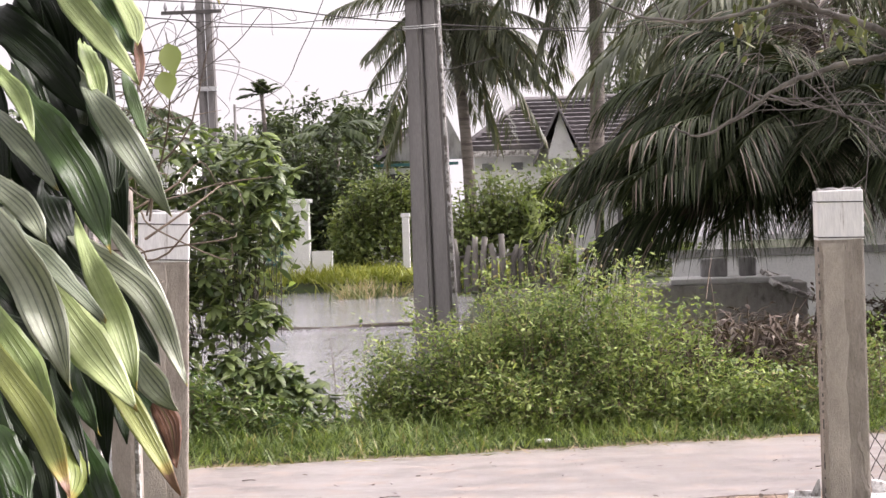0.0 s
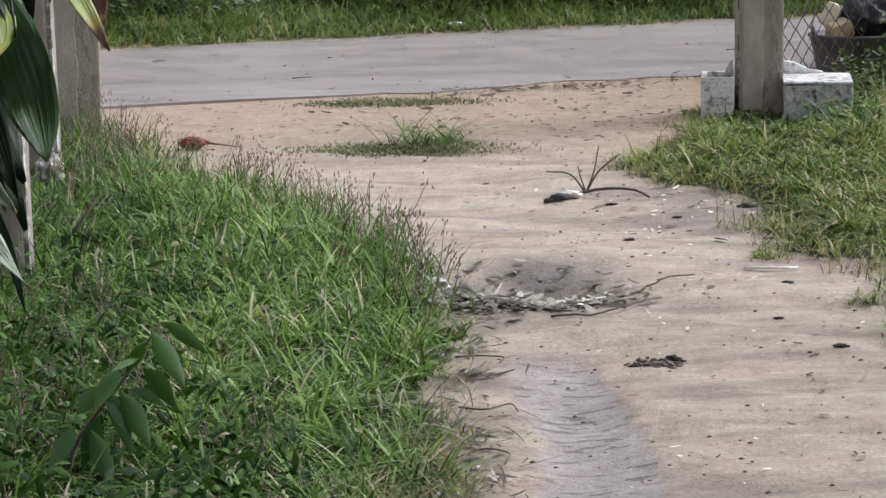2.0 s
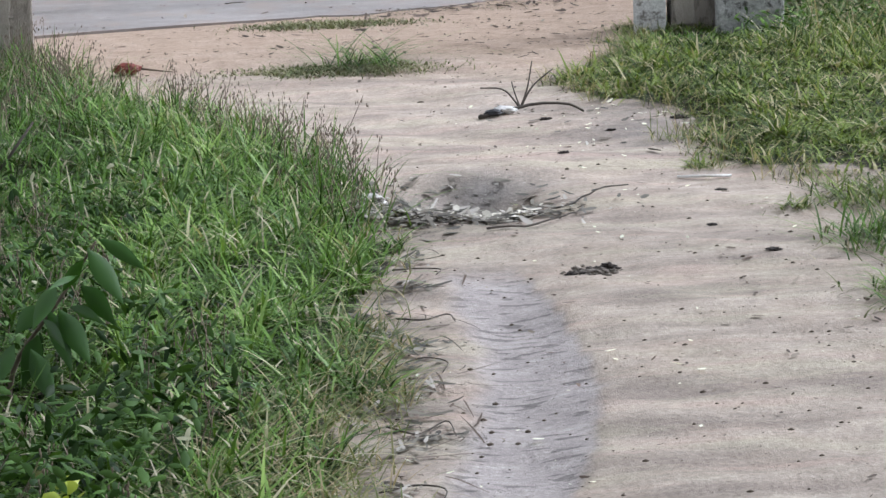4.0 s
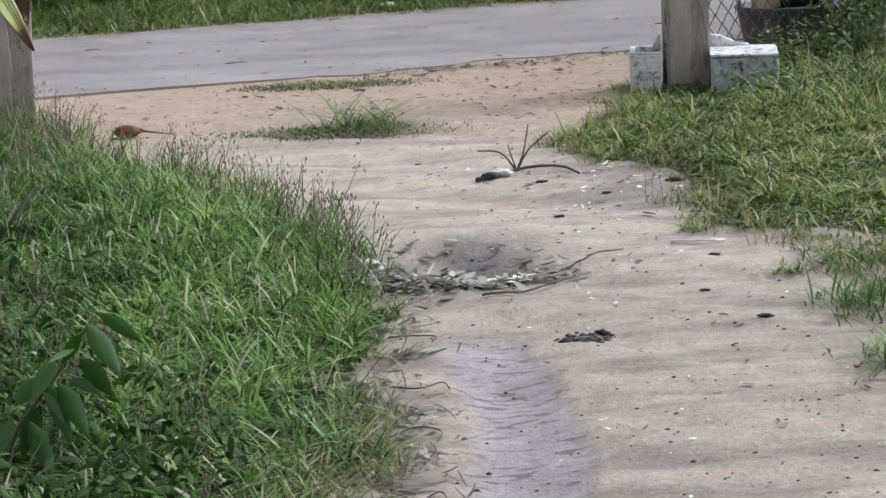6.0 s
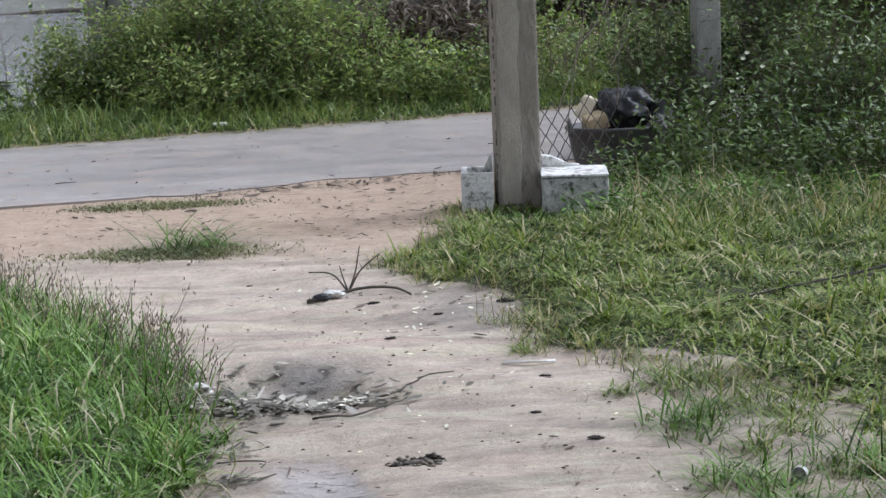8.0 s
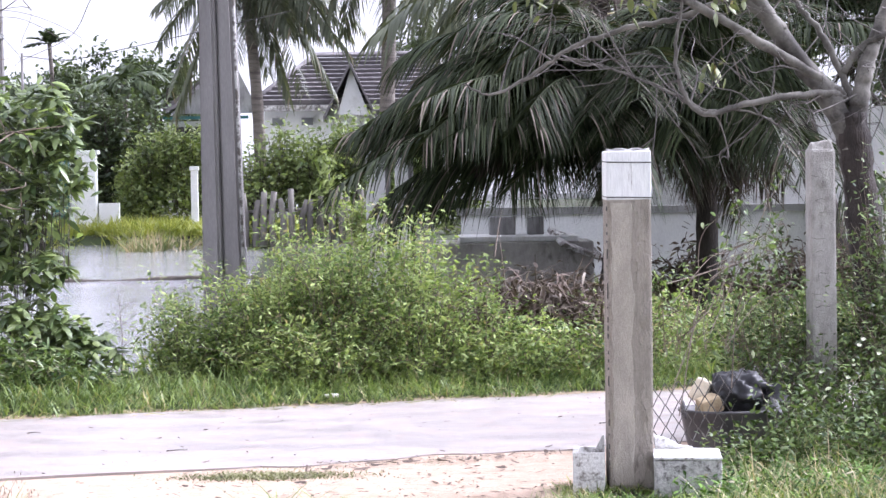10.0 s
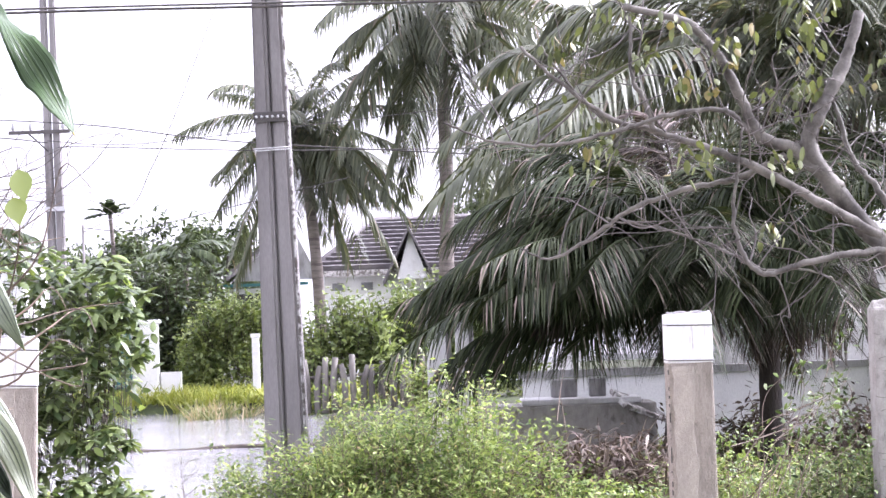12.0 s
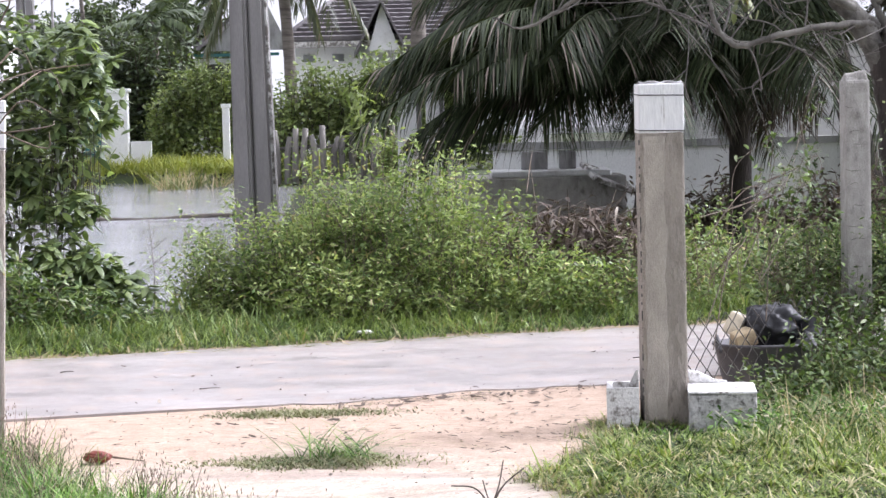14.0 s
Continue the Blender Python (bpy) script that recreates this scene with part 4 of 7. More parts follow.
def cable(label, pts, r=0.012):
    g = Geo().tube(spline(pts, 24), r, 5, False)
    return solid("overhead_cable", g, M_LINE, label, "cable", group="overhead cables")


fp = thing("utility_pole", "distant double concrete utility pole with steel crossarm", "utility pole")
square_pole("pole_shaft", ((-9.42, 52, 0), (-9.52, 52, 12)), 0.19, 0.13, M_POLE, fp)
square_pole("pole_shaft", ((-9.20, 52, 0), (-9.32, 52, 12)), 0.19, 0.13, M_POLE, fp)
part("crossarm", Geo().box(-10.35, 51.85, 6.36, -8.95, 51.93, 6.44), M_LINE, fp, "dark steel crossarm", False)
for x in (-10.25, -9.85, -9.1):
    part("insulator", Geo().tube([(x, 51.89, 6.44), (x, 51.89, 6.5), (x, 51.89, 6.56), (x, 51.89, 6.64)], [0.02, 0.05, 0.04, 0.02], 8), M_CERAMIC, fp, "small ceramic insulator")
part("brace", Geo().tube([(-9.9, 51.88, 6.38), (-9.45, 51.88, 5.95)], 0.02, 5), M_LINE, fp)
part("clamp", Geo().box(-9.6, 51.88, 4.58, -9.12, 52.1, 4.68), M_GALV, fp, "pale clamp band", False)
SKY_WIRE = "thin dark overhead cable sagging across the sky"
LINES = (([(-16, 48, 6.75), (-8.51, 48, 6.22), (-4.6, 48, 5.67), (3, 48, 5.0)], 0.014), ([(-9.3, 51.6, 5.95), (-8.1, 48, 5.7), (-3.95, 48, 5.47), (3, 48, 5.3)], 0.012),
                 ([(-15, 48, 6.35), (-10.14, 48, 5.98), (-8.76, 48, 5.81)], 0.014), ([(-8.76, 48, 5.85), (-7.45, 48, 5.72), (-5.66, 48, 5.79), (2, 48, 6.4)], 0.009))
DROPS = (([(-4.6, 45, 8.6), (-5.71, 45, 5.9), (-6.2, 45, 4.9), (-6.58, 45, 4.22), (-6.72, 40.0, 3.5)], 0.009), ([(-9.5, 48, 8.2), (-9.82, 48, 6.33), (-10.04, 48, 5.39), (-10.15, 48, 4.2)], 0.008),
                 ([(-8.8, 48, 6.2), (-9.0, 48, 5.89), (-9.44, 48, 5.19), (-9.7, 48, 4.6)], 0.008), ([(-9.2, 48, 6.2), (-9.54, 48, 5.73), (-9.87, 48, 5.09), (-10.1, 48, 4.5)], 0.008),
                 ([(-6.72, 40, 3.58), (-6.0, 40, 3.5), (-5.31, 40, 3.6), (-2, 40, 4.3)], 0.008))
for pts, rad in LINES + DROPS:
    cable(SKY_WIRE, pts, rad)
for dz, rad in ((0.0, 0.006), (0.014, 0.005)):
    cable("black service cable bundle strung over the drive", [(-6.9, 1.3, 3.06), (-7, 6, 3.0 + dz), (-6.0, 9, 2.955 + dz), (-1.76, 9, 2.91 + dz), (0.14, 9, 2.89 + dz), (6, 9, 2.86)], rad)
lp = thing("thin_post", "thin grey post standing among the far trees", "post")
part("shaft", Geo().tube([(-6.72, 40, 0), (-6.72, 40, 2.0), (-6.72, 40, 3.63)], [0.035, 0.03, 0.026], 6), M_POLE, lp)

# ---------------------------------------------------------------- palms
def frond(name, parent, root, az, el, length, droop, leaflet, mat, width=0.035, count=46, seed=0, hang=0.6, twist=0.0, stem=0.02, fall=0.0):
    """A feather frond: an arching rib and two rows of leaflets, one mesh."""
    r = np.random.default_rng(seed)
    t = np.linspace(0, 1, 14)
    d = np.array([math.cos(el) * math.sin(az), math.cos(el) * math.cos(az), math.sin(el)])
    line = np.asarray(root) + d * length * t[:, None] + np.array([0, 0, -1.0]) * (droop * length * t[:, None] ** 2.1)
    line += np.array([math.cos(az), -math.sin(az), 0]) * (twist * length * t[:, None] ** 2)
    geo = Geo().tube(line, np.linspace(stem, 0.004, 14), 5, False)
    s = np.linspace(0.14, 0.99, count)
    s = np.repeat(s, 2) + r.normal(0, 0.003, count * 2)
    sgn = np.tile([1.0, -1.0], count)
    at = np.stack([np.interp(s, t, line[:, k]) for k in range(3)], -1)
    tan = unit(np.stack([np.interp(s, t, np.gradient(line[:, k])) for k in range(3)], -1))
    side = unit(np.cross(tan, [0, 0, 1.0])) * sgn[:, None]
    L = (leaflet * (0.35 + 0.65 * np.sin(np.pi * np.clip(s * 0.85 + 0.12, 0, 1))) * np.where(r.uniform(size=len(s)) < 0.08, 0.5, r.uniform(0.85, 1.1, len(s))))[:, None]
    lift = r.uniform(0.0, 0.3)
    dirs = unit(side * (0.85 - 0.35 * fall) + tan * (0.45 + 0.5 * s[:, None]) + np.array([0, 0, lift - 0.9 * fall]) + r.normal(0, 0.07 + 0.06 * fall, (len(s), 3)))
    wv = unit(np.cross(dirs, np.array([0, 0, 1.0]) + side * 0.5 + r.normal(0, 0.15, (len(s), 3)))) * width * 0.5
    bend = np.array([0, 0, -1.0]) * L * hang * r.uniform(0.75, 1.3, (len(s), 1))
    geo.ribbons(at, dirs * L, wv, bend, (0.5, 1.0, 0.9, 0.6, 0.06))
    return part(name, geo, mat, parent)


def palm(label, base, crown, girth, fronds, length, leaflet, mats, seed, group="", nuts=0, low=-0.5, high=1.25, width=0.035, droop=(0.45, 0.8), hang=0.7, count=46, spread=None, dead=0, extra=(), fall=0.0):
    p = thing("palm_tree", label, "palm tree", group, base)
    bark = M_BOOT if len(mats) > 1 else M_PALM_TRUNK
    rel = np.asarray(crown, dtype=float) - np.asarray(base, dtype=float)
    t = np.linspace(0, 1, 16)
    line = rel * t[:, None] + np.array([0.12, 0.05, 0]) * np.sin(np.pi * t)[:, None] * rel[2] * 0.15
    part("trunk", Geo().tube(line, girth * (1.15 - 0.3 * t) * (1 + 0.06 * (np.arange(16) % 2)), 10), bark, p)
    r = np.random.default_rng(seed)
    for k in range(fronds):
        f = (k + 0.5) / fronds
        az = k * 2.399 + r.uniform(-0.2, 0.2) if spread is None else r.uniform(*spread)
        el = high + (low - high) * f + r.uniform(-0.1, 0.1)
        frond("frond", p, rel + [0.06 * math.sin(az), 0.06 * math.cos(az), 0.0], az, el, length * r.uniform(0.62, 1.15), r.uniform(*droop) * (1.1 - 0.45 * f), leaflet, mats[0] if k % 8 or len(mats) < 2 else mats[1], width, count, seed * 100 + k, hang, r.uniform(-0.15, 0.15), 0.02, fall * r.uniform(0.5, 1.2) * (0.4 + 0.8 * f))
    for k, (az, el, L, dr_) in enumerate(extra):
        frond("frond", p, rel + [0.06 * math.sin(az), 0.06 * math.cos(az), 0.0], az, el, L, dr_, leaflet, mats[0], width, count, seed * 100 + 80 + k, hang, r.uniform(-0.1, 0.1), 0.02, fall * r.uniform(0.5, 1.2))
    for k in range(dead):
        frond("dead_frond", p, rel + [r.normal(0, 0.05), r.normal(0, 0.05), -0.1 - 0.02 * k], r.uniform(0, 6.28), r.uniform(-0.3, 0.8), length * r.uniform(0.2, 0.36), r.uniform(0.3, 0.7), leaflet * 0.55, mats[-1], width * 0.8, count // 2, seed * 100 + 60 + k, 0.6, r.uniform(-0.2, 0.2))
    if fall:
        tb = np.linspace(0, 1, 12)
        boot = line[-1] + np.array([0, 0, 1.0]) * (tb[:, None] - 0.75) * 1.05
        part("leaf_boot", Geo().tube(boot, girth * (1.0 + 2.3 * np.sin(np.pi * (0.1 + 0.75 * tb)) ** 1.5 * tb) * (1 + 0.12 * (np.arange(12) % 2)), 11), M_BOOT, p, "dark fibrous frond bases")
        for k in range(18):
            frond("dead_frond", p, boot[5 + k % 6] + [r.normal(0, 0.1), r.normal(0, 0.1), 0], r.uniform(0, 6.28), r.uniform(-1.3, -0.5), r.uniform(0.3, 0.65), 0.1, leaflet * 0.5, mats[-1], width, count // 3, seed * 100 + 30 + k, 0.5, 0.0, 0.014, 0.9)
    for k in range(nuts):
        a = k * 2.2
        g = Geo().tube([(rel[0] + 0.25 * math.sin(a), rel[1] + 0.25 * math.cos(a) - 0.15, rel[2] - 0.2 - 0.08 * (k % 3) + zz) for zz in (-0.11, -0.08, 0, 0.08, 0.11)], [0.03, 0.08, 0.105, 0.08, 0.03], 8)
        part("coconut", g, M_NUT, p, "pale green coconut")
    return p


palm("tall coconut palm with drooping fronds behind the poles", (-3.6, 56, 0), (-4.01, 56, 6.75), 0.14, 38, 3.1, 0.6, [L_PALM], 11, "coconut palms", 9, -1.2, 1.35, 0.045, (0.3, 0.62), 0.9, 56, None, 0,
     [(1.2, -0.4, 2.5, 0.4), (1.6, -0.25, 2.7, 0.5), (1.9, -0.6, 2.3, 0.3), (2.4, -0.5, 2.4, 0.35), (0.8, -0.3, 2.5, 0.45), (3.0, -0.6, 2.4, 0.3), (2.7, -0.3, 2.6, 0.45), (1.4, -0.8, 2.2, 0.2), (2.1, -0.9, 2.1, 0.15)])
palm("tall coconut palm with slender grey trunk", (-0.68, 54, 0), (-0.45, 54, 9.1), 0.17, 40, 3.6, 0.75, [L_PALM], 12, "coconut palms", 6, -1.3, 1.0, 0.05, (0.38, 0.8), 0.9, 60)
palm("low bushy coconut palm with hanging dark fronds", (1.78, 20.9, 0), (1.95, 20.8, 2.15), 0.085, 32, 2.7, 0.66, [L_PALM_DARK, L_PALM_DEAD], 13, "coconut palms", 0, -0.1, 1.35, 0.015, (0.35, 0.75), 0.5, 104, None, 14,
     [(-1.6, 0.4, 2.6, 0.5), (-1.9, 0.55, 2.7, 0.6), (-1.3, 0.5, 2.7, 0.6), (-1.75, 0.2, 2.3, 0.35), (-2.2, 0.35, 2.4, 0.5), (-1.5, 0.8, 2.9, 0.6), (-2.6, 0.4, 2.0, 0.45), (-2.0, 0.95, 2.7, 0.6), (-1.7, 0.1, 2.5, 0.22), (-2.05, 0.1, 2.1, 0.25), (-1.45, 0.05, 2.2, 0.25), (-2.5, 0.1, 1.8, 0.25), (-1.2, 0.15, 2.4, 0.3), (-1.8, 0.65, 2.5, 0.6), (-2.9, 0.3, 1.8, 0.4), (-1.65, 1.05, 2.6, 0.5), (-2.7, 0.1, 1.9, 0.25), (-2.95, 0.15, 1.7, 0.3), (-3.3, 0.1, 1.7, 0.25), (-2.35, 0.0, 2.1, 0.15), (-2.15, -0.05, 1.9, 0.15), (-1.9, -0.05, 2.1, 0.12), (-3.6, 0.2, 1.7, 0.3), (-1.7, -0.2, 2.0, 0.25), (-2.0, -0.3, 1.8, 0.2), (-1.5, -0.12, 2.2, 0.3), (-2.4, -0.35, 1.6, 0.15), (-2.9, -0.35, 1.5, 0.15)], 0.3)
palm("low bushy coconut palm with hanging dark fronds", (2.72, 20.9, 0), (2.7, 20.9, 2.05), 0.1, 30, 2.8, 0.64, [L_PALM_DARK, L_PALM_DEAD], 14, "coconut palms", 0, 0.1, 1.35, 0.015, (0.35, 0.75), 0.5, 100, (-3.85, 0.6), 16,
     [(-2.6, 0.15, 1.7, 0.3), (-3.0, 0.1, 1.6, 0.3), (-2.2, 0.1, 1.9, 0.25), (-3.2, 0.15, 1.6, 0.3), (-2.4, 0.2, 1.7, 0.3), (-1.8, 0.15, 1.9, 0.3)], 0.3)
palm("tall leaning coconut palm with dense dark crown", (5.0, 26.0, 0), (3.7, 25.5, 4.3), 0.15, 46, 3.7, 0.85, [L_PALM, L_PALM_DEAD], 15, "coconut palms", 0, -0.05, 1.3, 0.038, (0.4, 0.75), 0.7, 74, None, 8)
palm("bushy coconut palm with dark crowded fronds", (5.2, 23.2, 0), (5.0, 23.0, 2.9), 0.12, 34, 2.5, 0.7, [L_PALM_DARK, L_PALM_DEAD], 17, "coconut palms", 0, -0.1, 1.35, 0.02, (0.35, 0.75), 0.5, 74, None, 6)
palm("coconut palm with dense crown behind the yard", (2.9, 33.0, 0), (2.7, 33.0, 5.1), 0.15, 30, 3.4, 0.8, [L_PALM, L_PALM_DEAD], 16, "coconut palms", 0, -0.5, 1.3, 0.045, (0.4, 0.75), 0.7, 62, None, 4)

# ---------------------------------------------------------------- leafless tree beside the fence
bt = thing("bare_tree", "pale grey tree with crooked, nearly leafless branches", "tree")
TY = 14.0


def limb(pts, r0, r1, sway, name="branch", bark=None):
    p3 = [(x, TY + s, z) for (x, z), s in zip(pts, sway)]
    line = spline(p3, 8 * len(pts))
    part(name, Geo().tube(line + rng.normal(0, 0.004, line.shape), np.linspace(r0, r1, len(line)) * 0.78 * (1 + 0.05 * np.sin(np.arange(len(line)) * 1.9) + 0.06 * np.sin(np.arange(len(line)) * 0.7 + 2)), 8), bark or M_BARK, bt)
    return line


# Trunk borrows the near-black boot material, so its shade lies in the colour.
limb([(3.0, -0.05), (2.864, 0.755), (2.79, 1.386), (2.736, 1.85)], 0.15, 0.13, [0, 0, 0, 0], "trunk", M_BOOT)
limbs = [
    limb([(2.76, 1.6), (2.60, 1.95), (2.456, 2.126), (2.268, 2.375), (2.123, 2.615), (2.197, 2.831), (2.364, 3.108), (2.50, 3.45)], 0.10, 0.042, [0, 0, 0, -0.05, -0.1, -0.1, 0, 0.1]),
    limb([(2.30, 2.36), (2.16, 2.49), (2.011, 2.617), (1.82, 2.698), (1.669, 3.016), (1.547, 3.235), (1.386, 3.402), (1.021, 3.51)], 0.062, 0.028, [-0.05, -0.08, -0.1, -0.15, -0.2, -0.2, -0.2, -0.2]),
    limb([(2.70, 1.9), (2.628, 2.001), (2.178, 2.271), (1.798, 2.488), (1.486, 2.627), (1.173, 2.738), (0.912, 2.813), (0.62, 3.035), (0.38, 3.266)], 0.05, 0.012, [0, 0, -0.15, -0.2, -0.2, -0.25, -0.3, -0.3, -0.3]),
    limb([(1.75, 2.72), (1.595, 2.849), (1.28, 2.827), (0.964, 2.749), (0.577, 2.662), (0.194, 2.7), (-0.117, 2.825)], 0.026, 0.008, [-0.15, -0.25, -0.3, -0.35, -0.4, -0.4, -0.4]),
    limb([(1.98, 2.57), (1.692, 2.448), (1.341, 2.385), (1.024, 2.276), (0.776, 2.116), (0.529, 1.996), (0.349, 2.062)], 0.03, 0.007, [-0.1, 0, 0, 0.05, 0.1, 0.1, 0.1]),
    limb([(2.70, 1.93), (2.61, 1.966), (2.347, 1.954), (2.066, 1.907), (1.785, 1.853), (1.665, 2.002), (1.628, 2.212), (1.657, 2.456), (1.705, 2.735)], 0.036, 0.009, [0, -0.05, -0.15, -0.2, -0.25, -0.25, -0.25, -0.25, -0.25]),
    limb([(2.75, 1.9), (2.733, 1.981), (2.583, 2.334), (2.43, 2.547), (2.365, 2.793), (2.272, 3.057)], 0.036, 0.014, [0, 0.05, 0.1, 0.15, 0.15, 0.15]),
    limb([(0.867, 2.23), (1.231, 2.15), (1.578, 2.003), (1.802, 1.866)], 0.009, 0.013, [0.1, 0.05, -0.1, -0.25]),
    limb([(1.16, 2.74), (1.12, 2.9), (1.047, 3.076), (1.054, 3.45)], 0.024, 0.014, [-0.3, -0.3, -0.25, -0.2]),
    limb([(0.87, 2.8), (0.679, 3.016), (0.485, 3.285)], 0.014, 0.008, [-0.3, -0.3, -0.3]),
    limb([(2.74, 1.75), (2.80, 1.95), (2.86, 2.189), (2.99, 2.501), (3.138, 2.95)], 0.085, 0.04, [0, 0, 0.05, 0.1, 0.2]),
    limb([(2.70, 2.1), (2.81, 2.25), (3.057, 2.36), (3.4, 2.45)], 0.03, 0.018, [0.06, 0.05, 0, 0]),
    limb([(1.80, 1.866), (2.1, 1.86), (2.342, 1.744), (2.496, 1.538)], 0.01, 0.005, [-0.25, -0.1, 0.1, 0.2]),
]
tw = Geo()
pale = []
r = np.random.default_rng(3)
for line in limbs:
    for k in range(len(line) // 9 + 3):
        a = line[r.integers(4, len(line))]
        d = unit(np.array([r.normal(-0.1, 0.7), r.normal(0, 0.5), r.normal(0.25, 0.7)]))
        L = r.uniform(0.2, 1.1)
        c = spline(np.cumsum(np.vstack([[0, 0, 0], d * L / 4 + r.normal(0, 0.055, (4, 3))]), 0) + a, 13)
        tw.tube(c, np.linspace(r.uniform(0.003, 0.007), 0.0015, 13), 4, False)
        e = c[r.integers(4, 9)]
        tw.tube(spline([e, e + r.normal(0, 0.09, 3), e + r.normal(0, 0.17, 3)], 6), np.linspace(0.004, 0.0015, 6), 3, False)
        if a[2] > 2.6 and a[0] > 0.2 and r.random() < (0.95 if a[0] > 1.2 else 0.5):
            pale.append(c[10:] + r.normal(0, 0.02, (3, 3)))
part("twig_mass", tw, M_TWIG_GREY, bt, kind="stuff")
pl_ = Geo()
pc = np.vstack(pale)
pc = np.repeat(pc, 5, 0) + r.normal(0, 0.05, (len(pc) * 5, 3))
scatter_leaves(pl_, pc, 0.06, 0.042, 0.5, 0.7, -0.9, r=r, fold=0.2)
part("leaf_mass", pl_, L_OLIVE, bt, "sparse clusters of olive-green leaves", kind="stuff")

# ---------------------------------------------------------------- bushes and trees
def shoots(geo_leaf, geo_stem, roots, tips, leaf, width, per, r, stem=0.004, droop=0.3, leaf_from=0.25, spread=0.06, fold=0.0, up=0.25):
    """Arching stems from roots to tips with leaves along them."""
    t = np.linspace(0, 1, 6)[:, None]
    cents = []
    for a, b in zip(roots, tips):
        out = b - a
        line = a + out * t + np.array([0, 0, 0.35]) * np.linalg.norm(out[:2]) * np.sin(np.pi * t * 0.8) + r.normal(0, 0.015, (6, 3)) * t
        geo_stem.tube(line, np.linspace(stem, stem * 0.4, 6), 3, False)
        u = r.uniform(leaf_from, 1.03, per)
        cents.append(np.stack([np.interp(u, t[:, 0], line[:, k]) for k in range(3)], -1) + r.normal(0, spread, (per, 3)))
    scatter_leaves(geo_leaf, np.vstack(cents), leaf, width, droop, 1.0, up, r=r, fold=fold)


def bush(name, label, blobs, leaf, width, per, n, mat, seed, stem_mat=None, group="", stem=0.005, category="bush", inner=0.5, spread=0.06, droop=0.3, fold=0.0, up=0.25):
    """A bush of stems that reach from the ground to the surface of several overlapping mounds (x, y, z, rx, ry, rz)."""
    r = np.random.default_rng(seed)
    b = thing(name, label, category, group)
    gl, gs = Geo(), Geo()
    tot = sum(bl[3] * bl[5] for bl in blobs)
    for x, y, z, ax, ay, az in blobs:
        m = max(6, int(n * ax * az / tot))
        d = unit(r.normal(size=(m, 3)) + [0, -0.25, 0.25])
        rad = r.uniform(inner, 1.12, (m, 1)) * (1 + 0.3 * np.sin(d[:, :1] * 5 + d[:, 2:] * 7 + x))
        tips = np.array([x, y, z]) + d * rad * [ax, ay, az]
        tips[:, 2] = np.maximum(tips[:, 2], land(tips[:, 0], tips[:, 1]) + 0.04)
        roots = np.stack([x + (tips[:, 0] - x) * 0.45 + r.normal(0, ax * 0.12, m), y + (tips[:, 1] - y) * 0.45, tips[:, 2] * 0.35], -1)
        roots[:, 2] = np.minimum(land(roots[:, 0], roots[:, 1]) + np.maximum(0, tips[:, 2] * 0.55 - 0.15), tips[:, 2])
        shoots(gl, gs, roots, tips, leaf, width, per, r, stem, droop, 0.1, spread, fold, up)
    if name == "broadleaf_shrub":
        for x, y, z, ax, ay, az in blobs:
            m = int(620 * ax * az / tot) + 6
            d = unit(r.normal(size=(m, 3)) + [0.15, -0.55, 0.15])
            c = np.array([x, y, z]) + d * r.uniform(0.8, 1.25, (m, 1)) * [ax, ay, az]
            c = c[c[:, 2] > 0.15]
            m = len(c)
            for q in range(9):
                a = q * 0.7 + r.uniform(0, 6.28, m) * 0.15
                dd = unit(np.stack([np.cos(a), np.sin(a) - 0.35, r.normal(0.0, 0.35, m)], -1))
                L = leaf * 1.2 * r.uniform(0.7, 1.15, (m, 1))
                gl.ribbons(c + r.normal(0, 0.012, (m, 3)), dd * L, unit(np.cross(dd, [0, 0, 1.0] + r.normal(0, 0.25, (m, 3)))) * width * 0.62, np.array([0, 0, -1.0]) * L * r.uniform(0.1, 0.6, (m, 1)), LEAF, 0.2)
    if name == "weed_bush":
        m = n // 9
        a = np.stack([r.uniform(blobs[0][0] - 0.3, blobs[3][0] + 0.2, m), r.uniform(15.7, 16.4, m), np.full(m, 0.2)], -1)
        c = np.abs(a[:, 0] - blobs[1][0] - 0.15)
        shoots(gl, gs, a, a + np.stack([r.normal(0, 0.12, m), r.normal(0, 0.1, m), np.maximum(0.2, blobs[1][5] * 1.75 - 0.62 * c) * r.uniform(0.65, 1.15, m)], -1), leaf, width, 34, r, stem, droop, 0.4, 0.035)
    part("stem_tangle", gs, stem_mat or M_BARK_DARK, b, kind="stuff")
    part("foliage", gl, mat, b, kind="stuff")
    return b


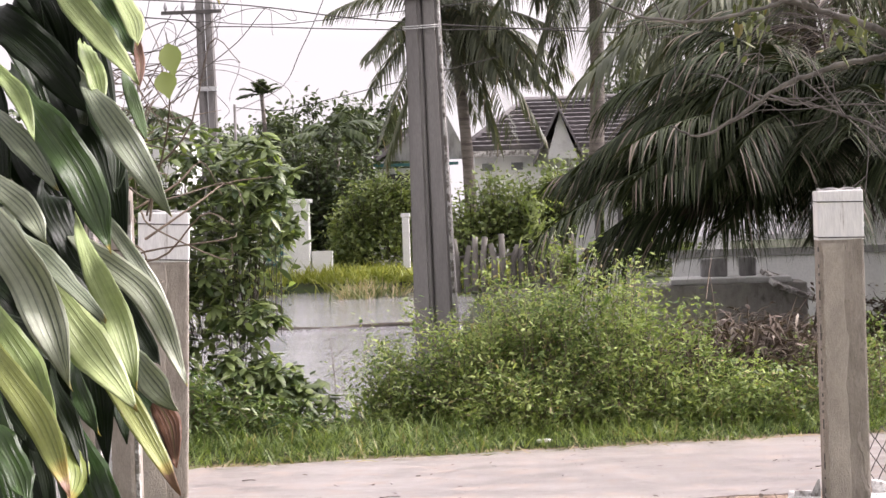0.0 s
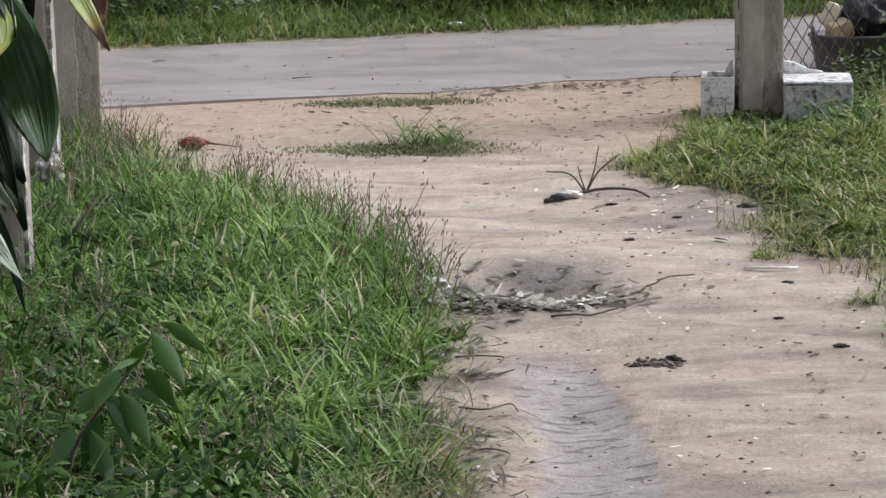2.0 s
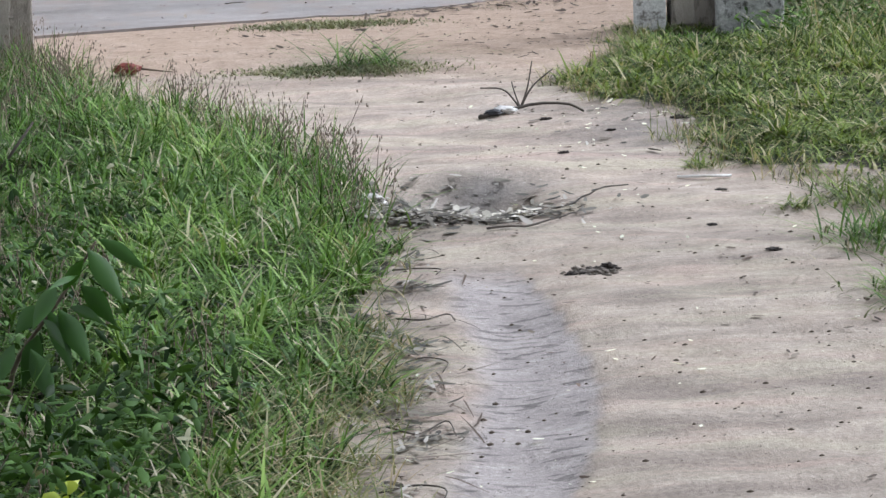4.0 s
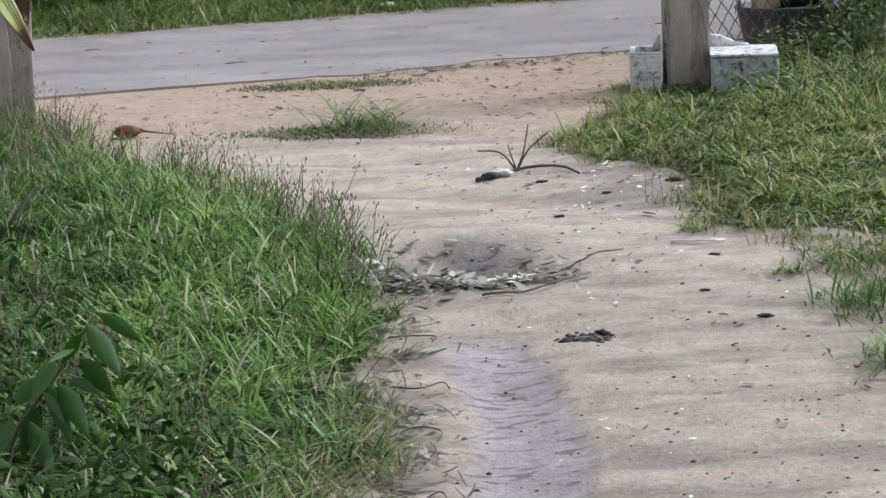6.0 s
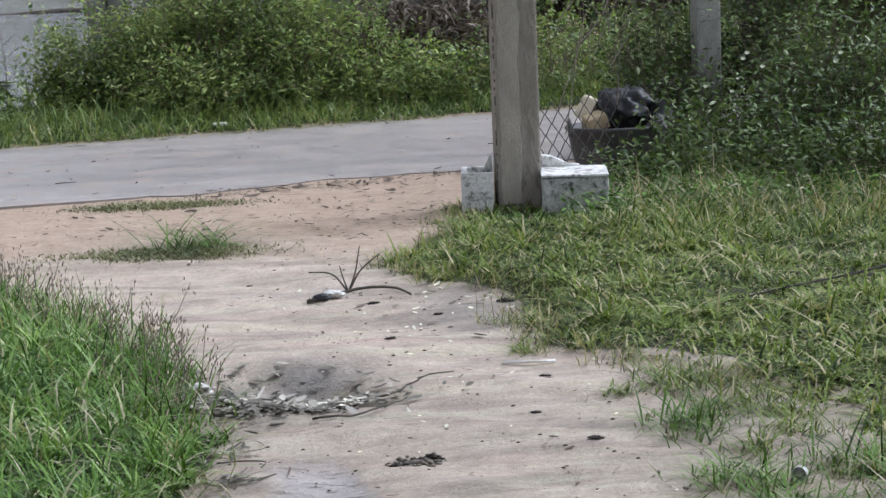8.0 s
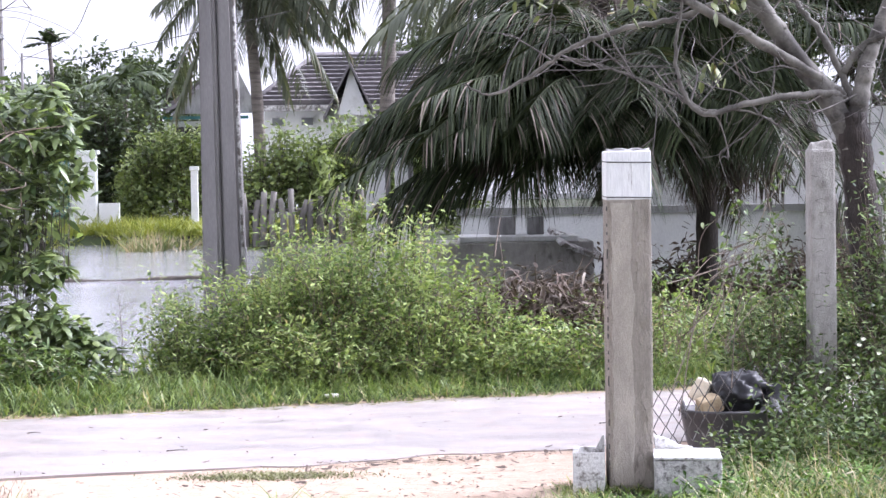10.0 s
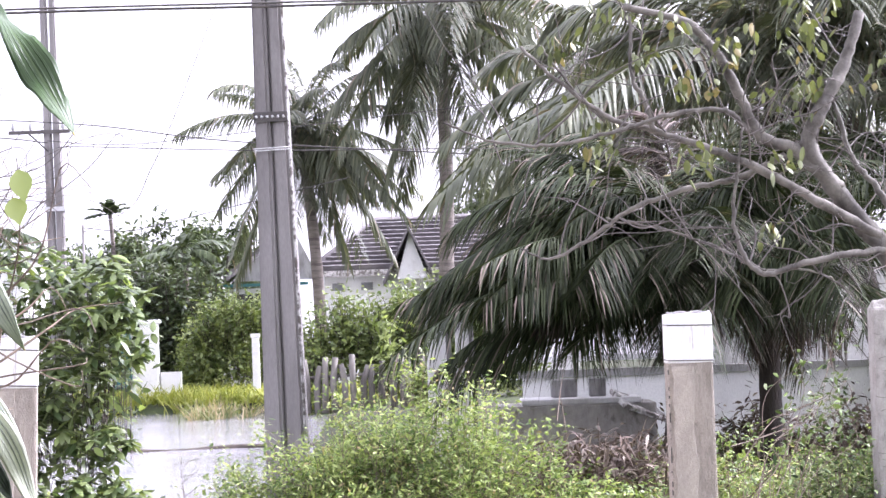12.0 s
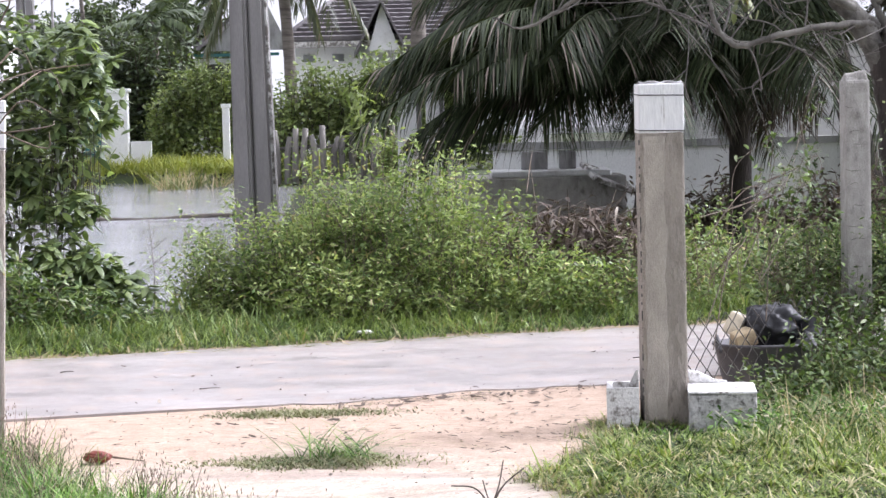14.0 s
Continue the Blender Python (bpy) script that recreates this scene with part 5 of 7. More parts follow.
def tree(label, base, height, crown, leaf, width, n, mat, seed, trunk=0.12, name="tree", limbs_n=7, group="", gap=0.5):
    """Tapered trunk, limbs and a loose crown of leaf clumps round the limb ends."""
    r = np.random.default_rng(seed)
    b = thing(name, label, "tree", group, base)
    cz = height * 0.62
    part("trunk", Geo().tube(spline([(0, 0, -0.1), (0.05, 0.02, height * 0.25), (-0.04, 0, height * 0.55), (0.03, 0, height * 0.8)], 12), np.linspace(trunk, trunk * 0.35, 12), 8), M_BARK_DARK, b)
    gl, cents = Geo(), []
    gs = Geo()
    for k in range(limbs_n * 4):
        d = unit(r.normal(size=3) * [1, 1, 0.8] + [0, 0, 0.15])
        end = np.array([0, 0, cz]) + d * np.array([crown[0], crown[1], crown[2]]) * r.uniform(0.6, 1.05)
        if k < limbs_n:
            gs.tube(spline([(0, 0, height * r.uniform(0.25, 0.5)), end * [0.45, 0.45, 0.0] + [0, 0, (end[2] + height * 0.4) / 2], end], 9), np.linspace(trunk * 0.4, 0.01, 9), 5, False)
        m = int(1.9 * n) // (limbs_n * 4)
        cents.append(end + r.normal(size=(m, 3)) * np.array([crown[0], crown[1], crown[2]]) * 0.15)
    part("limb_frame", gs, M_BARK_DARK, b, kind="stuff")
    scatter_leaves(gl, np.vstack(cents), leaf * 0.68, width * 0.68, 0.35, 1.0, 0.0, r=r)
    part("crown", gl, mat, b)
    return b


# beyond the lane: bright weed bush, broad shrub, creepers, heap of dead fronds
bush("weed_bush", "bright green feathery weed bush on the verge", [(-1.1, 16.0, 0.38, 0.62, 0.55, 0.52), (-0.5, 16.1, 0.5, 0.65, 0.6, 0.66), (-0.05, 15.9, 0.44, 0.6, 0.55, 0.56), (0.45, 16.0, 0.22, 0.5, 0.5, 0.36), (-0.6, 15.55, 0.2, 0.8, 0.35, 0.3), (-1.6, 16.0, 0.28, 0.4, 0.45, 0.5), (0.75, 15.8, 0.1, 0.5, 0.4, 0.28)], 0.046, 0.016, 44, 900, L_BUSH, 21, M_TWIG, stem=0.003, spread=0.05, fold=0.2)
bush("weed_bush", "low straggling green weeds along the verge", [(1.0, 16.0, 0.1, 0.6, 0.4, 0.27), (1.7, 16.3, 0.14, 0.6, 0.4, 0.34), (2.4, 16.8, 0.2, 0.7, 0.5, 0.4), (3.2, 17.0, 0.25, 0.7, 0.5, 0.45), (1.4, 18.5, 0.1, 1.2, 0.6, 0.3)], 0.045, 0.018, 20, 700, L_GRASS_VERGE, 22, M_TWIG, stem=0.003, spread=0.04)
bush("broadleaf_shrub", "dense dark green broadleaf shrub overhanging flood water", [(-3.05, 16.4, 1.5, 0.5, 0.55, 0.6), (-2.62, 16.1, 1.85, 0.3, 0.35, 0.28), (-2.42, 16.0, 1.62, 0.16, 0.25, 0.2), (-3.5, 16.6, 1.85, 0.7, 0.8, 0.42), (-2.72, 15.95, 1.28, 0.22, 0.3, 0.2), (-4.3, 16.5, 1.3, 0.9, 0.7, 0.9), (-3.2, 15.95, 0.85, 0.34, 0.35, 0.3), (-2.62, 16.0, 0.86, 0.24, 0.3, 0.12), (-2.75, 15.75, 0.5, 0.4, 0.3, 0.16), (-2.5, 15.8, 0.42, 0.34, 0.3, 0.14), (-2.3, 15.8, 0.3, 0.3, 0.3, 0.14)], 0.105, 0.042, 9, 430, L_SHRUB, 23, M_BARK_DARK, stem=0.004, spread=0.075, droop=0.4, up=0.0)
bush("creeping_weeds", "trailing green creepers on the bank below the shrub", [(-2.95, 15.3, 0.22, 0.6, 0.5, 0.42), (-2.4, 15.3, 0.1, 0.5, 0.45, 0.26), (-3.9, 15.2, 0.15, 0.8, 0.6, 0.5), (-2.5, 16.2, 0.2, 0.35, 0.5, 0.28)], 0.07, 0.02, 22, 600, L_VINE, 24, M_TWIG, stem=0.003, spread=0.05)
sp = thing("spindly_weed", "bare spindly weed standing before the water", "weed", at=(-2.12, 16.6, 0))
g = Geo()
r = np.random.default_rng(41)
g.tube([(0, 0, 0), (0.01, 0, 0.35), (-0.02, 0, 0.75)], [0.006, 0.004, 0.002], 4)
for k in range(9):
    z = 0.2 + k * 0.055
    g.tube([(0, 0, z), (r.uniform(-0.12, 0.12), r.uniform(-0.08, 0.08), z + 0.08), (r.uniform(-0.2, 0.2), r.uniform(-0.1, 0.1), z + 0.13)], [0.003, 0.002, 0.001], 3, False)
part("stem_tangle", g, M_TWIG, sp, kind="stuff")

heap = thing("dead_brush_heap", "heap of withered brown fronds and twigs", "brush heap", at=(0.92, 16.7, 0))
gd, gt = Geo(), Geo()
r = np.random.default_rng(31)
c = r.normal(size=(2200, 3)) * [0.28, 0.2, 0.14] + [0, 0, 0.46]
c[:, 2] = np.clip(c[:, 2], 0.05, 0.8)
scatter_leaves(gd, c, 0.14, 0.022, 0.7, 1.0, -0.1, r=r)
for k in range(260):
    a = r.normal(size=3) * [0.4, 0.2, 0.15] + [0.1, -0.05, 0.4]
    d = unit(r.normal(size=3) * [1, 0.6, 0.7]) * r.uniform(0.15, 0.5)
    gt.tube([a, a + d * 0.5 + [0, 0, 0.03], a + d], [0.006, 0.005, 0.002], 4, False)
part("leaf_mass", gd, L_DEAD, heap, kind="stuff")
part("twig_mass", gt, M_TWIG, heap, kind="stuff")

# hedges and trees across the water
bush("hedge_tree", "rounded green garden trees behind the bank", [(-6.9, 58, 1.2, 0.5, 0.6, 0.7), (-6.3, 57.6, 1.9, 0.6, 0.7, 0.6), (-5.6, 57.4, 1.6, 0.6, 0.7, 0.8), (-5.9, 57.8, 2.25, 0.5, 0.6, 0.4), (-5.1, 58.2, 1.3, 0.6, 0.7, 0.9), (-6.6, 57.2, 0.7, 0.6, 0.5, 0.5), (-5.0, 57.9, 2.2, 0.5, 0.5, 0.4)], 0.14, 0.07, 32, 520, L_HEDGE, 25, stem=0.012, category="tree", spread=0.16)
bush("hedge_tree", "rounded green garden trees behind stake fence", [(-3.3, 50, 1.3, 0.6, 0.7, 0.8), (-2.6, 50.1, 1.9, 0.6, 0.7, 0.6), (-1.9, 50.2, 1.6, 0.7, 0.7, 0.8), (-1.2, 50, 2.1, 0.7, 0.7, 0.55), (-0.6, 50, 1.5, 0.7, 0.7, 0.8), (0.1, 50.5, 1.8, 0.7, 0.7, 0.8), (0.9, 51, 1.4, 0.9, 0.9, 1.1), (-1.5, 49.8, 0.8, 1.2, 0.5, 0.5)], 0.13, 0.065, 32, 760, L_HEDGE, 26, stem=0.012, category="tree", spread=0.15)
bush("dark_thicket", "dark tree thicket behind the white pillar", [(-9.6, 61, 2.2, 0.8, 0.8, 1.3), (-8.7, 61, 2.6, 0.9, 0.8, 1.2), (-7.9, 60.5, 2.9, 0.7, 0.7, 1.0), (-7.3, 60.5, 1.7, 0.7, 0.7, 1.3), (-8.4, 60.5, 1.3, 0.9, 0.7, 1.1), (-10.6, 61, 1.9, 0.8, 0.8, 1.3), (-6.9, 61, 2.7, 0.5, 0.6, 0.8)], 0.18, 0.08, 26, 520, L_TREE, 34, stem=0.012, category="tree", spread=0.2)
tree("dark leafy tree on the skyline across the water", (-10.0, 70, 0), 5.6, (1.5, 1.3, 1.6), 0.3, 0.14, 2400, L_TREE, 51, 0.16, group="skyline trees")
tree("dark leafy tree on the skyline across the water", (-8.2, 68, 0), 5.5, (1.6, 1.3, 1.8), 0.3, 0.14, 2600, L_TREE, 52, 0.16, group="skyline trees")
tree("dark leafy tree on the skyline across the water", (-12.3, 72, 0), 4.4, (1.6, 1.3, 1.5), 0.3, 0.14, 2200, L_TREE, 53, 0.14, group="skyline trees")
tree("dark leafy tree on the skyline across the water", (-15.5, 74, 0), 4.9, (1.9, 1.4, 1.7), 0.3, 0.14, 2200, L_TREE, 54, 0.14, group="skyline trees")
tree("dark leafy tree on the skyline across the water", (-6.7, 64, 0), 4.8, (1.2, 1.2, 1.7), 0.28, 0.13, 2200, L_TREE, 55, 0.14, group="skyline trees")
tree("dark leafy tree behind the house", (1.8, 76, 0), 7.6, (2.4, 1.6, 2.4), 0.34, 0.16, 2600, L_TREE, 56, 0.2, group="skyline trees")
tree("dark leafy tree behind the house", (6.0, 62, 0), 7.0, (2.6, 1.6, 3.0), 0.34, 0.16, 3000, L_TREE, 57, 0.2, group="skyline trees")
tree("dark leafy tree behind the palms", (8.5, 40, 0), 6.0, (2.6, 1.6, 3.0), 0.3, 0.14, 3000, L_TREE, 58, 0.2, group="skyline trees")
palm("small feather palm rising above the skyline trees", (-10.7, 69, 0), (-10.75, 69, 5.4), 0.07, 11, 0.7, 0.26, [L_TREE], 61, "skyline palms", 0, 0.15, 1.5, 0.1, (0.1, 0.45), 0.3, 20)
palm("small feather palm rising above the skyline trees", (-7.7, 62, 0), (-7.7, 62, 3.9), 0.1, 11, 1.5, 0.45, [L_TREE], 62, "skyline palms", 0, -0.3, 1.2, 0.09, (0.5, 0.9), 0.6, 26)
palm("small feather palm rising above the skyline trees", (-13.6, 66, 0), (-13.6, 66, 4.6), 0.1, 13, 1.6, 0.5, [L_TREE], 63, "skyline palms", 0, -0.3, 1.2, 0.06, (0.4, 0.8), 0.5, 26)

sy = thing("young_tree", "young tree with pale new leaves by the stakes", "tree", at=(-1.37, 40, 0))
part("stem", Geo().tube([(0, 0, 0), (0.01, 0, 0.8), (-0.03, 0, 1.7)], [0.03, 0.022, 0.01], 5), M_BARK, sy)
g = Geo()
r = np.random.default_rng(77)
c = np.stack([r.normal(-0.02, 0.13, 170), r.normal(0, 0.12, 170), r.uniform(0.75, 1.9, 170)], -1)
c[:, 0] += (1.5 - c[:, 2]) * 0.12
scatter_leaves(g, c, 0.17, 0.06, 0.5, 1.0, -0.1, r=r)
part("leaf_mass", g, L_PALE, sy, "pale drooping leaves", kind="stuff")
bush("clipped_shrub", "small clipped pale green shrub", [(-0.85, 40, 0.6, 0.22, 0.2, 0.4)], 0.1, 0.05, 14, 80, L_PALE, 29, stem=0.006, spread=0.06)

# tall yellow grass on the far bank, verge grass
r = np.random.default_rng(71)
g = Geo()
pts = np.stack([r.uniform(-12, -1.5, 16000), 50 + r.uniform(0, 1, 16000) * 9, np.zeros(16000)], -1)
pts = pts[pts[:, 1] > far_bank(pts[:, 0]) - 1.0 + r.exponential(0.4, len(pts))]
pts[:, 2] = land(pts[:, 0], pts[:, 1])
grass(g, pts, 0.5, 0.035, 0.8, r, flop=1.4)
p = pts[pts[:, 0] < -5.4]
grass(g, p[r.integers(0, len(p), 2600)] + r.normal(0, 0.1, (2600, 3)) * [1, 1, 0], 0.6, 0.035, 0.9, r)
solid("bank_grass", g, L_GRASS_FAR, "tall yellow-green grass on the far bank", "grass", "stuff")

g = Geo()
p = np.stack([r.uniform(-6.2, -3.2, 1500), r.normal(50.2, 0.8, 1500), np.full(1500, -0.3)], -1)
p = p[np.sin(2.1 * p[:, 0] + 1) + 0.5 * np.sin(6.3 * p[:, 0]) > 0.1]
grass(g, p, 0.6, 0.03, 0.7, r)
solid("reeds", g, L_GRASS_DRY, "brownish reeds standing in the far shallows", "reeds", "stuff")

# ---------------------------------------------------------------- houses, walls and yard across the lane
def slope_courses(parent, corners, courses, mat):
    """Roof slope from eave to ridge as overlapping tile courses: corners eave left, eave right, ridge right, ridge left."""
    el, er, rr, rl = (np.array(c, dtype=float) for c in corners)
    nrm = unit(np.cross(er - el, rl - el))
    for k in range(courses):
        a, b = k / courses, (k + 1.25) / courses
        b = min(b, 1.0)
        p = [el + (rl - el) * a, er + (rr - er) * a, er + (rr - er) * b, el + (rl - el) * b]
        hi, lo = nrm * 0.15, nrm * 0.02
        n_ = max(2, int(np.linalg.norm(p[1] - p[0]) / 0.3))
        u = np.linspace(0, 1, n_ * 2 + 1)
        wave = (np.arange(n_ * 2 + 1) % 2)[:, None] * nrm * 0.012
        low = p[0] + (p[1] - p[0]) * u[:, None]
        upp = p[3] + (p[2] - p[3]) * u[:, None]
        v = np.concatenate([low, low + hi + wave, upp + lo + wave])
        m = len(u)
        i = np.arange(m - 1)
        q = np.concatenate([np.stack([i, i + 1, i + 1 + m, i + m], -1), np.stack([i + m, i + 1 + m, i + 1 + 2 * m, i + 2 * m], -1)])
        part("tile_course", Geo().add(v, q), mat, parent, smooth=False)


hs_ = thing("house", "white house with brown tiled hip roof and gablet", "house")
part("wall", Geo().box(-4.15, 66.4, 0, 3.2, 73, 3.4), M_WALL, hs_, "white rendered wall", False)
roof = part("roof", Geo().add([(-4.5, 66, 3.36), (3.4, 66, 3.36), (3.4, 73.4, 3.36), (-4.5, 73.4, 3.36), (-2.75, 69.7, 4.86), (1.6, 69.7, 4.86)], [(0, 1, 5, 4), (2, 3, 4, 5)]).add([(-4.5, 66, 3.36), (-4.5, 73.4, 3.36), (-2.75, 69.7, 4.86), (3.4, 66, 3.36), (3.4, 73.4, 3.36), (1.6, 69.7, 4.86)], [(0, 2, 1), (3, 4, 5)]), M_TILE, hs_, "hipped roof of brown concrete tiles", False)
slope_courses(roof, [(-4.5, 66, 3.36), (3.4, 66, 3.36), (1.6, 69.7, 4.86), (-2.75, 69.7, 4.86)], 11, M_TILE)
part("ridge", Geo().tube([(-4.5, 65.95, 3.44), (-2.75, 69.7, 4.98), (1.6, 69.7, 4.98)], 0.09, 6), M_TILE, roof, "pale ridge tiles")
part("fascia", Geo().box(-4.5, 65.93, 3.18, 3.4, 65.99, 3.35), M_WHITE_DIRTY, hs_, "white eave board", False)
gab = part("gablet_wall", Geo().add([(-2.0, 65.6, 3.05), (-1.1, 65.6, 3.05), (-1.6, 65.6, 4.4)], [(0, 1, 2)]), M_WALL, hs_, "white gable wall", False)
for s0, s1 in ((-2.4, -1.62), (-0.85, -1.62)):
    zz = 3.0
    part("gable_slope", Geo().add([(s0, 65.35, zz), (s0, 68.6, zz), (s1, 68.6, 4.58), (s1, 65.35, 4.58), (s0, 65.35, zz - 0.14), (s0, 68.6, zz - 0.14), (s1, 68.6, 4.44), (s1, 65.35, 4.44)], [(0, 1, 2, 3), (7, 6, 5, 4), (0, 3, 7, 4), (1, 5, 6, 2), (0, 4, 5, 1), (3, 2, 6, 7)]), M_TILE, hs_, "dark tiled gable slope", False)
for x in (-3.75, -2.9):
    w = part("window", Geo().box(x - 0.17, 66.34, 2.78, x + 0.17, 66.42, 3.0), M_PANE, hs_, "small dark louvred window", False)
    part("window_frame", Geo().box(x - 0.2, 66.31, 3.0, x + 0.2, 66.40, 3.04), M_WHITE, w, smooth=False)
    part("window_sill", Geo().box(x - 0.2, 66.31, 2.74, x + 0.2, 66.40, 2.78), M_WHITE, w, smooth=False)

h2 = thing("house", "pale gabled house with teal roof edge among trees", "house")
part("wall", Geo().box(-6.6, 62, 0, -4.9, 66, 2.85), M_WALL, h2, "white rendered wall", False)
part("gable_wall", Geo().add([(-6.4, 61.9, 3.05), (-4.0, 61.9, 3.05), (-4.6, 61.9, 4.3), (-5.2, 61.9, 4.1)], [(0, 1, 2, 3)]), M_CONC_GREY, h2, "grey gable wall", False)
part("roof_edge", Geo().box(-6.6, 61.7, 2.9, -4.3, 61.9, 2.98), M_TEAL, h2, "teal sheet metal roof edge", False)
part("roof", Geo().add([(-6.6, 61.7, 3.1), (-5.0, 61.7, 4.3), (-5.0, 66, 4.3), (-6.6, 66, 3.1), (-6.6, 61.7, 3.2), (-5.0, 61.7, 4.4), (-5.0, 66, 4.4), (-6.6, 66, 3.2)], [(0, 1, 5, 4), (4, 5, 6, 7), (0, 3, 2, 1)]), M_TILE, h2, smooth=False)
part("window", Geo().box(-6.3, 61.95, 2.3, -5.0, 62.02, 2.7), M_DARK, h2, "dark window strip", False)
fh = thing("house", "distant white house corner above the shrub", "house")
part("wall", Geo().box(-12.6, 60, 0, -11.7, 64, 3.9), M_WALL, fh, "white wall", False)
part("roof", Geo().add([(-12.8, 59.8, 3.85), (-11.5, 59.8, 3.85), (-11.5, 64.2, 3.85), (-12.8, 64.2, 3.85), (-12.15, 62, 4.15)], [(0, 3, 2, 1)]).add([(-12.8, 59.8, 3.85), (-11.5, 59.8, 3.85), (-11.5, 64.2, 3.85), (-12.8, 64.2, 3.85), (-12.15, 62, 4.15)], [(0, 1, 4), (1, 2, 4), (2, 3, 4), (3, 0, 4)]), M_CONC_GREY, fh, smooth=False)


def pillar(label, x, y, w, h, mat, cap=True):
    p = thing("gate_pillar", label, "pillar", "white pillars", (x, y, 0))
    part("shaft", chamfered(w, w, h, 0.015), mat, p)
    if cap:
        c = part("cap", chamfered(w * 1.3, w * 1.3, 0.1, 0.02), mat, p)
        c.location.z = h
    return p


pillar("white rendered gate pillar with a flat cap", -7.85, 56, 0.42, 1.95, M_WALL)
pillar("white rendered gate pillar with a flat cap", -5.15, 55, 0.17, 1.52, M_WALL)
wl = thing("garden_wall", "low white garden wall beside the gate pillar", "wall")
part("wall", Geo().box(-10.5, 56, 0, -8.1, 56.2, 1.05), M_WALL, wl, smooth=False)
part("wall", Geo().box(-7.6, 56, 0, -7.1, 56.2, 0.75), M_WALL, wl, smooth=False)
tg = thing("metal_gate", "teal sheet metal gate beside white pillar", "gate")
part("gate_leaf", Geo().box(-8.75, 55.9, 0.1, -8.3, 55.95, 1.9), M_TEAL, tg, smooth=False)

st = thing("stake_fence", "row of weathered grey wooden stakes", "fence")
r = np.random.default_rng(81)
for k in range(17):
    x = -3.25 + k * 0.19 + r.normal(0, 0.03)
    s = part("stake", Geo().tube([(x, 45, 0), (x + r.normal(0, 0.02), 45, 0.6), (x + r.normal(0, 0.05), 45, 1.05 + r.uniform(-0.15, 0.12))], [0.075, 0.07, 0.062], 6), M_WOOD, st)
part("rail", Geo().tube([(-3.3, 45.06, 0.7), (-1.6, 45.06, 0.74), (0.1, 45.06, 0.7)], 0.03, 5), M_WOOD, st)

bush("undergrowth", "dark tangled undergrowth beneath the palms", [(3.0, 22.5, 0.2, 0.7, 0.5, 0.35), (4.0, 22.3, 0.3, 0.8, 0.5, 0.5), (5.2, 22, 0.4, 0.9, 0.6, 0.6), (2.1, 22.2, 0.2, 0.5, 0.4, 0.4), (2.7, 22.0, 0.3, 0.6, 0.4, 0.5), (1.5, 22.0, 0.15, 0.4, 0.3, 0.3)], 0.1, 0.03, 14, 620, L_DEAD, 33, M_TWIG, stem=0.008, spread=0.09)

# yard across the lane: concrete posts, blocks, white wall
yw = thing("yard_wall", "long white yard wall with grey coping", "wall")
part("wall", Geo().box(0.6, 26, 0, 2.6, 26.18, 0.98), M_WALL, yw, smooth=False)
part("wall", Geo().box(2.603, 26, 0, 7.5, 26.18, 0.98), M_YARD, yw, smooth=False)
part("coping", Geo().box(0.55, 25.95, 0.98, 7.5, 26.23, 1.06), M_CONC_GREY, yw, "grey coping", False)
part("wall", Geo().box(2.75, 27.5, 0, 8.5, 27.7, 2.2), M_YARD, yw, smooth=False)
part("eave", Geo().add([(0.4, 25.85, 1.16), (2.72, 25.85, 1.16), (2.72, 27.4, 1.75), (0.4, 27.4, 1.75), (0.4, 25.85, 1.22), (2.72, 25.85, 1.22), (2.72, 27.4, 1.81), (0.4, 27.4, 1.81)], [(0, 3, 2, 1), (4, 5, 6, 7), (0, 1, 5, 4), (1, 2, 6, 5), (2, 3, 7, 6), (3, 0, 4, 7)]), M_WALL, yw, "white lean-to roof sheet", False)
for x, w, h in ((-0.33, 0.2, 1.75), (-0.06, 0.16, 1.75)):
    cp = thing("concrete_slab_post", "pale grey concrete slab post under palm fronds", "post", "slab posts", (x, 23, 0))
    part("slab", chamfered(w, 0.12, h, 0.012, 1.0, 0.003), M_YARD, cp)
for x in (-0.2, 0.03):
    dp = solid("iron_stake", Geo().tube([(x, 22.6, 0), (x + 0.01, 22.6, 0.8), (x - 0.01, 22.6, 1.6)], 0.028, 6), M_LINE, "thin black stake under the palm fronds", "stake", group="black stakes")
bl = thing("concrete_tank", "grey concrete tank with slab lids", "tank", at=(1.05, 23.2, 0))
part("tank_wall", chamfered(1.6, 0.9, 0.78, 0.02, 1.0, 0.004), M_FENCE, bl)
lid = part("lid", chamfered(1.2, 0.8, 0.06, 0.015, 1.0, 0.003), M_YARD, bl, "pale concrete lid")
lid.location = (0.05, -0.05, 0.78)
lid2 = part("lid", chamfered(0.5, 0.5, 0.05, 0.012), M_WHITE_DIRTY, bl, "pale tilted slab")
lid2.location, lid2.rotation_euler = (0.62, -0.3, 0.72), (radians(18), radians(20), radians(20))
for x, w_ in ((-0.15, 0.27), (0.19, 0.17)):
    cb = tagged(new("concrete_block", chamfered(w_, 0.2, 0.185, 0.015, 1.0, 0.003)), "dark grey concrete block standing on the tank", "block", "blocks on the tank")
    cb.data.materials.append(M_CONC_GREY)
    cb.location = (1.1 + x, 23.25, 0.841)
lo = tagged(new("stone_block", chamfered(0.7, 0.4, 0.34, 0.05, 0.9, 0.02)), "weathered reddish-grey stone block behind the weeds", "block")
lo.data.materials.append(M_WOOD)
lo.location = (1.45, 21.5, 0.0)

